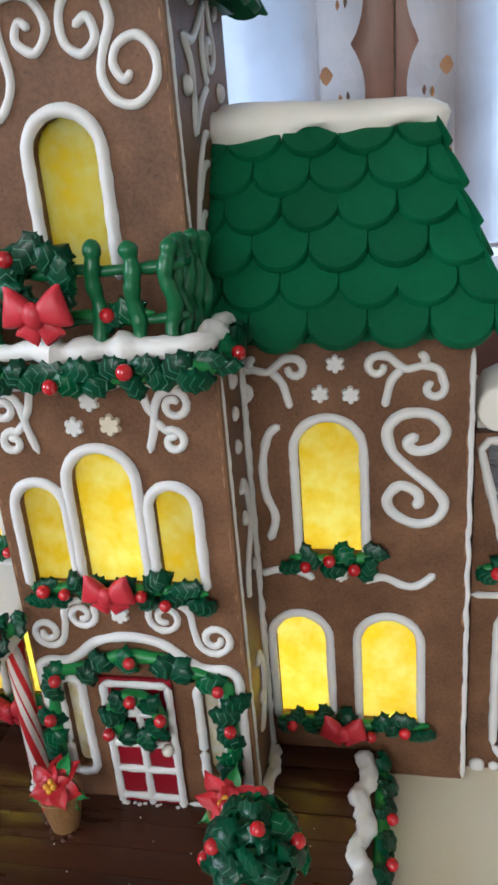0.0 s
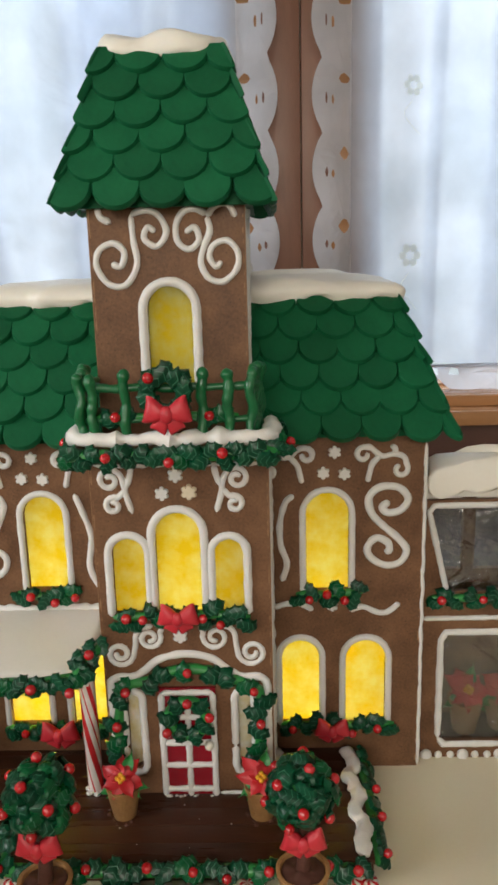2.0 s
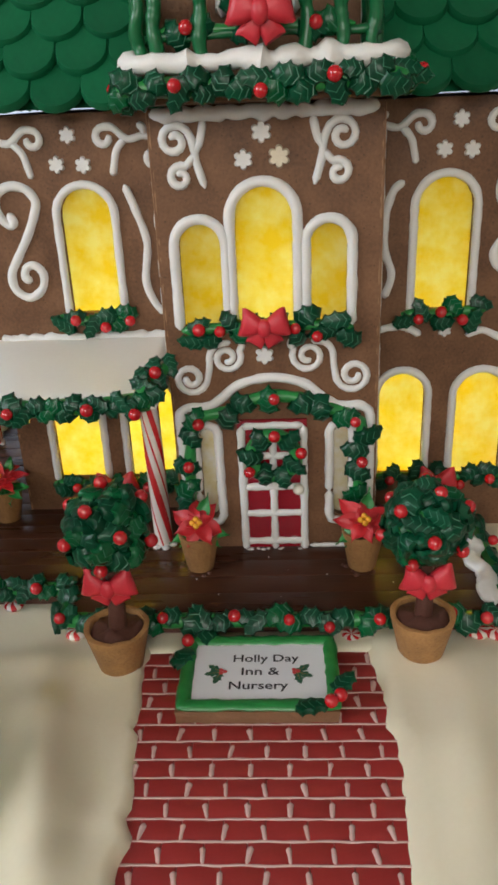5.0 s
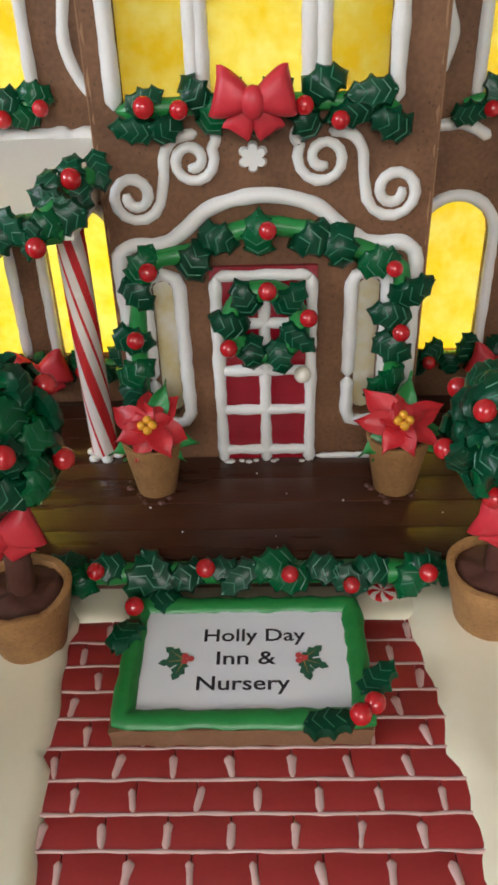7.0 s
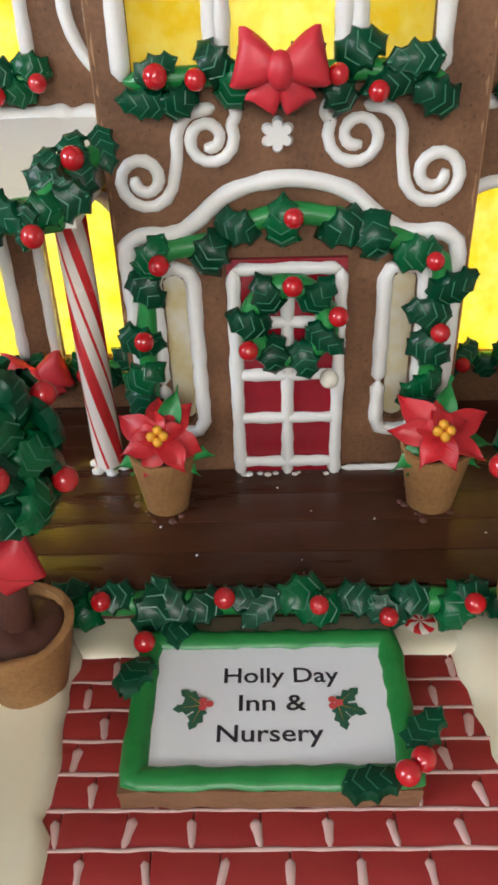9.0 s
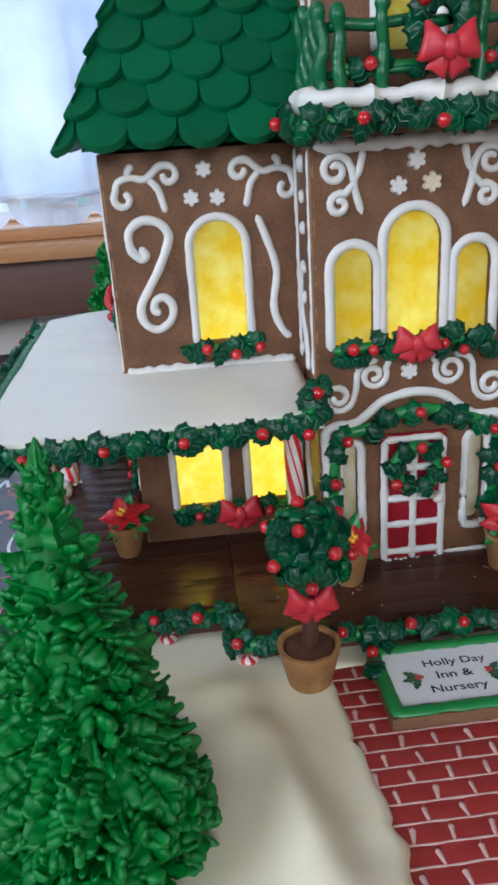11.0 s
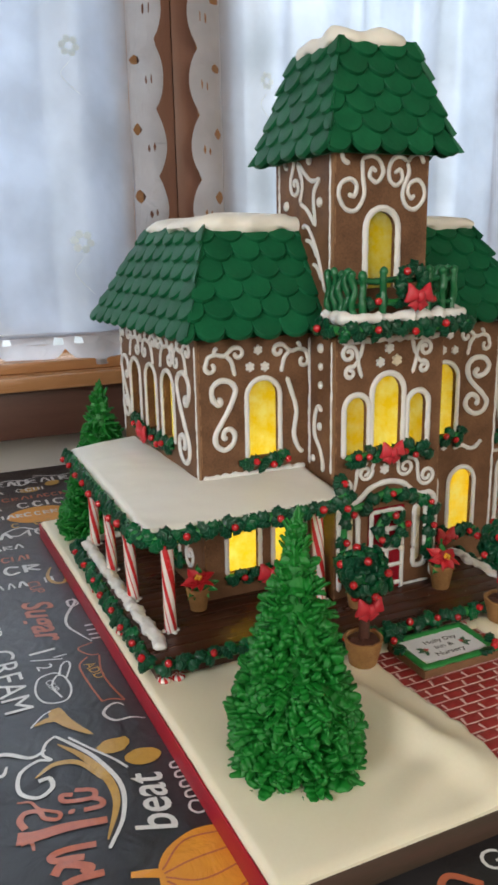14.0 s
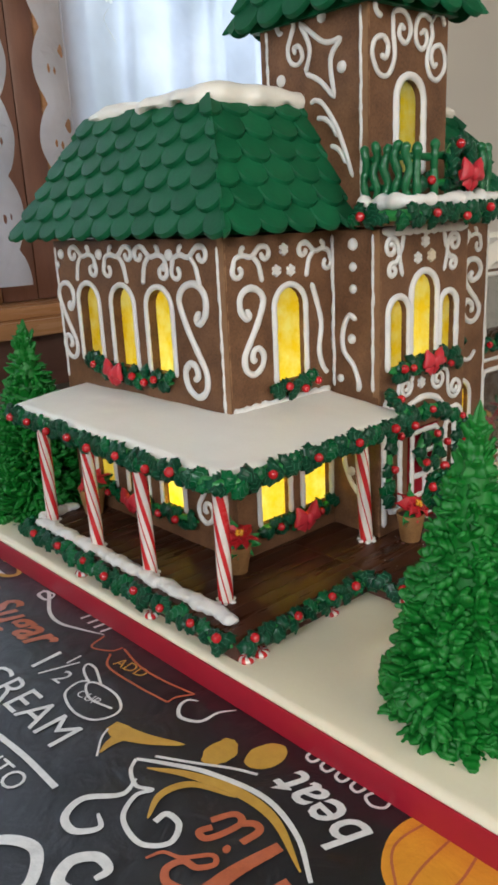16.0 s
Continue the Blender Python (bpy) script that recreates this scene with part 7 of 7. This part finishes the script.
poinsettia((-0.0540, -0.0290, PZ - 0.001), "red poinsettia in a tan cookie pot beside the door", scale=1.03)
poinsettia((0.0685, -0.0305, PZ - 0.001), "red poinsettia in a tan cookie pot beside the door", turn=25, scale=1.06)
poinsettia((-0.2290, 0.0500, PZ - 0.001), "red poinsettia in a tan cookie pot on the side porch", tip=(-0.25, -0.30, 0.90), turn=10, scale=1.0)
poinsettia((-0.2450, 0.3000, PZ - 0.001), "red poinsettia in a tan cookie pot on the back porch", tip=(-0.4, -0.2, 0.88), turn=40, scale=1.1)
for i, (x, y) in enumerate(((0.285, 0.118), (0.325, 0.124), (0.365, 0.114), (0.408, 0.120))):
    poinsettia((x, y, 0.0328), "red poinsettia in a cookie pot inside the greenhouse", turn=30 * i, scale=1.25)


for px, py in ((-0.0540, -0.0290), (0.0685, -0.0305)):
    bm = bmesh.new()
    for k in range(12):
        a, d = rnd(0, 6.28), rnd(0.0095, 0.0150)
        ball(bm, (px + d * math.cos(a) - 0.002, py + d * math.sin(a), PZ + 0.0002), rnd(0.0008, 0.0024), (1, 1, 0.6), 6, 4)
    tagged(link_mesh("chocolate_crumbs", bm, TRUNK), "dark chocolate crumbs round the foot of the pot", "crumbs", kind="stuff")
bm = bmesh.new()
for k in range(18):
    x, y = rnd(-0.13, 0.15), rnd(-0.080, -0.012)
    ball(bm, (x, y, PZ + 0.0002), rnd(0.0003, 0.0007), (1, 1, 0.7), 5, 4)
tagged(link_mesh("icing_crumbs", bm, SNOW_ROPE), "tiny white icing crumbs scattered on the porch", "crumbs", kind="stuff")


def topiary(place, label, ball_c, bow_at, turn):
    """A round holly ball on a trunk in a cookie pot."""
    t = thing("holly_topiary", place, label, "topiary", "holly topiaries")
    bm = pot_mesh(0.0215, 0.0137, 0.0375)
    part("pot", bm, COOKIE, t, "tan cookie pot")
    soil = bmesh.new()
    ball(soil, (0, 0, 0.0330), 0.0178, (1, 1, 0.26), 28, 14)
    for v in soil.verts:
        v.co.z += 0.0022 * noise.noise(v.co * 170) + 0.0010 * noise.noise(v.co * 420)
    part("soil", soil, TRUNK, t, "chocolate soil")
    c = Vector(ball_c)
    part("trunk", tube(bmesh.new(), [(c.x * f + 0.001 * math.sin(f * 5), c.y * f, 0.028 + (c.z - 0.028) * f) for f in (0, 0.1, 0.25, 0.4, 0.55, 0.7, 0.85, 1)], lambda q: 0.0068 - 0.0022 * q, 10, 0.25), TRUNK, t)
    core = ball(bmesh.new(), c, 0.0215, (1, 1, 1), 20, 14)
    part("core", core, VINE, t, "green icing ball under the leaves")
    n = 50
    for k in range(n):
        z = 1 - 2 * (k + 0.5) / n
        a = k * 2.39996 + turn
        o = Vector((math.sqrt(1 - z * z) * math.cos(a), math.sqrt(1 - z * z) * math.sin(a), z))
        along = o.orthogonal()
        along.rotate(Matrix.Rotation(rnd(0, 6.28), 3, o))
        tilt = o + Vector((rnd(-0.75, 0.75), rnd(-0.75, 0.75), rnd(-0.75, 0.75)))
        piece("leaf", LEAVES[3] if rnd(0, 1) < 0.18 else LEAVES[random.randrange(3)], t, aim(c + o * rnd(0.0205, 0.0262), along, tilt) @ Matrix.Scale(rnd(0.90, 1.14), 4))
    for k in range(12):
        z = 1 - 2 * (k + 0.5) / 12
        a = k * 2.39996 + turn * 2 + 1.1
        o = Vector((math.sqrt(1 - z * z) * math.cos(a), math.sqrt(1 - z * z) * math.sin(a), z))
        piece("berry", BERRY_MESH, t, Matrix.Translation(c + o * 0.0285))
    add_bow(t, Matrix.Translation(bow_at) @ Matrix.Scale(0.95, 4))
    return t


topiary((-0.1010, -0.1160, 0.0270), "round holly topiary with red bow in a tan cookie pot", (0.002, 0.003, 0.1100), (0.001, -0.0060, 0.0720), 0.4)
topiary((0.1010, -0.1050, 0.0255), "round holly topiary with red bow in a tan cookie pot", (-0.001, 0.006, 0.1030), (0.0, -0.0050, 0.0660), 2.1)


def icing_tree(place, height, radius, label, tiers, seed, full=0.95):
    """A cone covered with ruffled piped leaves, drawn up to a ribbed peak."""
    t = thing("icing_tree", place, label, "tree", "piped icing trees")
    random.seed(seed)
    bm = bmesh.new()
    n = 24
    rings = []
    for k in range(12):
        f = k / 11
        rings.append([bm.verts.new((radius * 0.68 * (1 - f) ** full * (0.88 + 0.12 * min(1.0, f / 0.12)) * math.cos(2 * math.pi * q / n), radius * 0.68 * (1 - f) ** full * (0.88 + 0.12 * min(1.0, f / 0.12)) * math.sin(2 * math.pi * q / n), height * 0.95 * f)) for q in range(n)])
    for p, q in zip(rings, rings[1:]):
        for k in range(n):
            bm.faces.new((p[k], p[(k + 1) % n], q[(k + 1) % n], q[k]))
    part("cone", bm, TREE, t, "", True)
    # the peak: one star-ribbed dab of icing
    bm = bmesh.new()
    rings = []
    for k in range(26):
        f = k / 25
        z = height * (0.80 + 0.21 * f)
        r = radius * 0.165 * (1 - f) ** 0.85 * (1 + 0.10 * math.sin(k * 1.5)) + 0.0004
        rings.append([bm.verts.new((0.003 * f * f + r * (1 + 0.22 * math.cos(6 * 2 * math.pi * q / n + 2.2 * f)) * math.cos(2 * math.pi * q / n), r * (1 + 0.22 * math.cos(6 * 2 * math.pi * q / n + 2.2 * f)) * math.sin(2 * math.pi * q / n), z)) for q in range(n)])
    for p, q in zip(rings, rings[1:]):
        for k in range(n):
            bm.faces.new((p[k], p[(k + 1) % n], q[(k + 1) % n], q[k]))
    bm.faces.new(rings[-1])
    part("peak", bm, TREE, t, "", True)
    verts, faces = [], []
    # one piped leaf: a broad tongue, squeezed on in pulses so that its sides ripple, ending in a point
    around, steps = 10, 22
    for j in range(tiers):
        f = (j + 0.2) / tiers
        r = radius * (0.90 * (1 - f) ** full + 0.030) * (0.90 + 0.10 * min(1.0, f / 0.12))
        count = max(4, int(2 * math.pi * r / rnd(0.0066, 0.0080)))
        for i in range(count):
            a = 2 * math.pi * (i + 0.5 * (j % 2) + rnd(-0.25, 0.25)) / count
            z = height * f * 0.94 + rnd(-0.004, 0.004)
            o = Vector((math.cos(a), math.sin(a), 0))
            # runs of leaves lean the same way, as one hand piped them
            drift = noise.noise(Vector((math.cos(a) * 1.6, math.sin(a) * 1.6, z * 22 + seed)))
            lift = (-0.15 + 1.0 * drift + rnd(-0.45, 0.45)) if f < 0.86 else 0.9
            axis = (o + Vector((0, 0, lift)) + Vector((-o.y, o.x, 0)) * (0.55 * noise.noise(Vector((math.cos(a) * 2, math.sin(a) * 2, z * 30 + 7))) + rnd(-0.15, 0.15))).normalized()
            size = 0.74 + 0.36 * (1 - f)
            length = rnd(0.019, 0.027) * size * (1.30 if rnd(0, 1) < 0.10 else 1.0)
            width = (rnd(0.0026, 0.0040) if rnd(0, 1) < 0.45 else rnd(0.0050, 0.0072)) * size
            side = axis.cross(Vector((0, 0, 1))).normalized()
            side.rotate(Matrix.Rotation(rnd(-1.2, 1.2) + 1.6 * drift, 3, axis))
            up = side.cross(axis)
            clump = 0.0075 * noise.noise(Vector((math.cos(a) * 2.4, math.sin(a) * 2.4, z * 34 + seed))) + rnd(-0.0015, 0.0015)
            root = o * (r + clump - length * 0.66) + Vector((0, 0, z))
            curve = rnd(-0.002, 0.006)
            waves, phase = rnd(2.4, 4.2), rnd(0, 6)
            base = len(verts)
            for s in range(steps + 1):
                q = s / steps
                pulse = math.sin(q * waves * 6.283 + phase) * (1 - 0.6 * q)
                w = width * (math.sin(math.pi * (0.30 + 0.60 * q)) ** 0.60) + 0.0003
                ctr = root + axis * length * q + Vector((0, 0, curve * q * q))
                for k in range(around):
                    b = 2 * math.pi * k / around
                    c, h = math.cos(b), math.sin(b)
                    groove = 1 - 0.34 * max(0.0, h) ** 6 * (1 - 0.5 * q)
                    verts.append(ctr + (side * c * (1 + 0.17 * pulse) + up * (0.56 + 0.14 * pulse) * h * groove) * w + axis * (0.0030 * abs(c) * (0.4 - q)))
            for s in range(steps):
                for k in range(around):
                    faces.append((base + s * around + k, base + s * around + (k + 1) % around, base + (s + 1) * around + (k + 1) % around, base + (s + 1) * around + k))
            faces.append(tuple(base + steps * around + k for k in range(around)))
    me = bpy.data.meshes.new("piped_foliage")
    me.from_pydata(verts, [], faces)
    me.materials.append(TREE)
    me.shade_smooth()
    me.set_sharp_from_angle(angle=radians(120))
    ob = new("piped_foliage", me)
    ob.parent = t
    tagged(ob, "ruffled piped green icing leaves", kind="stuff")
    return t


icing_tree((-0.2350, -0.2150, 0.0265), 0.238, 0.067, "bright green piped icing tree standing in the snow", 28, 11, 0.86)
icing_tree((-0.2480, 0.4300, 0.0265), 0.250, 0.082, "green piped icing tree behind the porch", 26, 12, 0.84)
random.seed(77)

# ---- sign ----
sign = thing("sign", (-0.006, -0.1340, 0.0300), "cookie sign with green icing border and black lettering", "sign")
bm = box(bmesh.new(), -0.052, 0.048, -0.0340, 0.0340, 0.0, 0.0090)
bmesh.ops.subdivide_edges(bm, edges=list(bm.edges), cuts=14, use_grid_fill=True)
for v in bm.verts:
    v.co += Vector((noise.noise(v.co * 160), noise.noise(v.co * 160 + Vector((9, 0, 0))), 0)) * 0.0011
part("cookie", bm, SIGN_COOKIE, sign, "brown cookie slab")
part("plaque", box(bmesh.new(), -0.047, 0.044, -0.0290, 0.0290, 0.0091, 0.0103, 0.0003), PAPER, sign, "white printed plaque", False)
ring = dense([(-0.0480, -0.0300), (-0.0480, 0.0300), (0.0455, 0.0300), (0.0455, -0.0300), (-0.0480, -0.0300)], 0.003)[:-1]
ring = [p + Vector((0.0006 * noise.noise(Vector((p.x * 150, p.y * 150, 0))), 0.0006 * noise.noise(Vector((p.x * 150, p.y * 150, 5))))) for p in ring]
part("icing_border", tube(bmesh.new(), [(p.x, p.y, 0.0105) for p in ring], 0.0044, 10, 0.25, closed=True, flat=(Vector((0, 0, 1)), 0.62)), VINE, sign, "green piped border")
for body, y, w, mid in (("Holly Day", 0.0090, 0.0430, 0.0030), ("Inn &", -0.0034, 0.0245, -0.0005), ("Nursery", -0.0162, 0.0375, -0.0015)):
    me = text_mesh("lettering", body, 0.0098, INK, 0.0, spacing=1.0, fat=0.00012)
    xs = [v.co.x for v in me.vertices]
    k = w / (max(xs) - min(xs))
    ob = piece("lettering", me, sign, Matrix.Translation((mid - w / 2 - min(xs) * k, y, 0.0105)) @ Matrix.Diagonal((k, 1, 1, 1)))
for sgn in (-1, 1):
    for a in (140, 188, 248) if sgn < 0 else (42, -22, -78):
        bm = bmesh.new()
        outline = [(0, 0.0006), (0.0012, 0.0016), (0.0022, 0.0030), (0.0036, 0.0018), (0.0050, 0.0026), (0.0062, 0.0032), (0.0074, 0.0016), (0.0088, 0.0018), (0.0110, 0)]
        outline += [(x, -y) for x, y in reversed(outline[:-1])]
        c, s = math.cos(radians(a)), math.sin(radians(a))
        bm.faces.new([bm.verts.new((sgn * 0.0245 - 0.0015 + x * c - y * s, -0.0012 + x * s + y * c, 0.0105 + 0.00003 * (a % 13))) for x, y in outline])
        part("printed_leaf", bm, INK_GREEN, sign, "", False)
        bm = bmesh.new()
        bm.faces.new([bm.verts.new((sgn * 0.0245 - 0.0015 + x * c - y * s, -0.0012 + x * s + y * c, 0.0109)) for x, y in ((0.0, 0.00022), (0.0, -0.00022), (0.0085, 0.0))])
        part("printed_vein", bm, PRINT_YELLOW, sign, "", False)
    for k in range(3):
        bm = bmesh.new()
        bmesh.ops.create_circle(bm, cap_ends=True, segments=10, radius=0.0015, matrix=Matrix.Translation((sgn * 0.0235 - 0.0015 + 0.0016 * math.cos(k * 2.1), -0.0008 + 0.0016 * math.sin(k * 2.1), 0.0111 + 0.00005 * k)))
        part("printed_berry", bm, INK_RED, sign, "", False)
for x, y, turn in ((-0.0380, 0.0325, 8), (-0.0515, 0.0125, 60), (0.0520, -0.0135, 45), (0.0320, -0.0335, 8)):
    piece("leaf", LEAVES[random.randrange(3)], sign, aim((x, y, 0.0125), (math.cos(radians(turn)), math.sin(radians(turn)), 0), (rnd(-0.2, 0.2), rnd(-0.3, 0.1), 1)))
for x, y in ((-0.0500, 0.0255), (0.0490, -0.0265), (0.0430, -0.0315)):
    piece("berry", BERRY_MESH, sign, Matrix.Translation((x, y, 0.0150)))
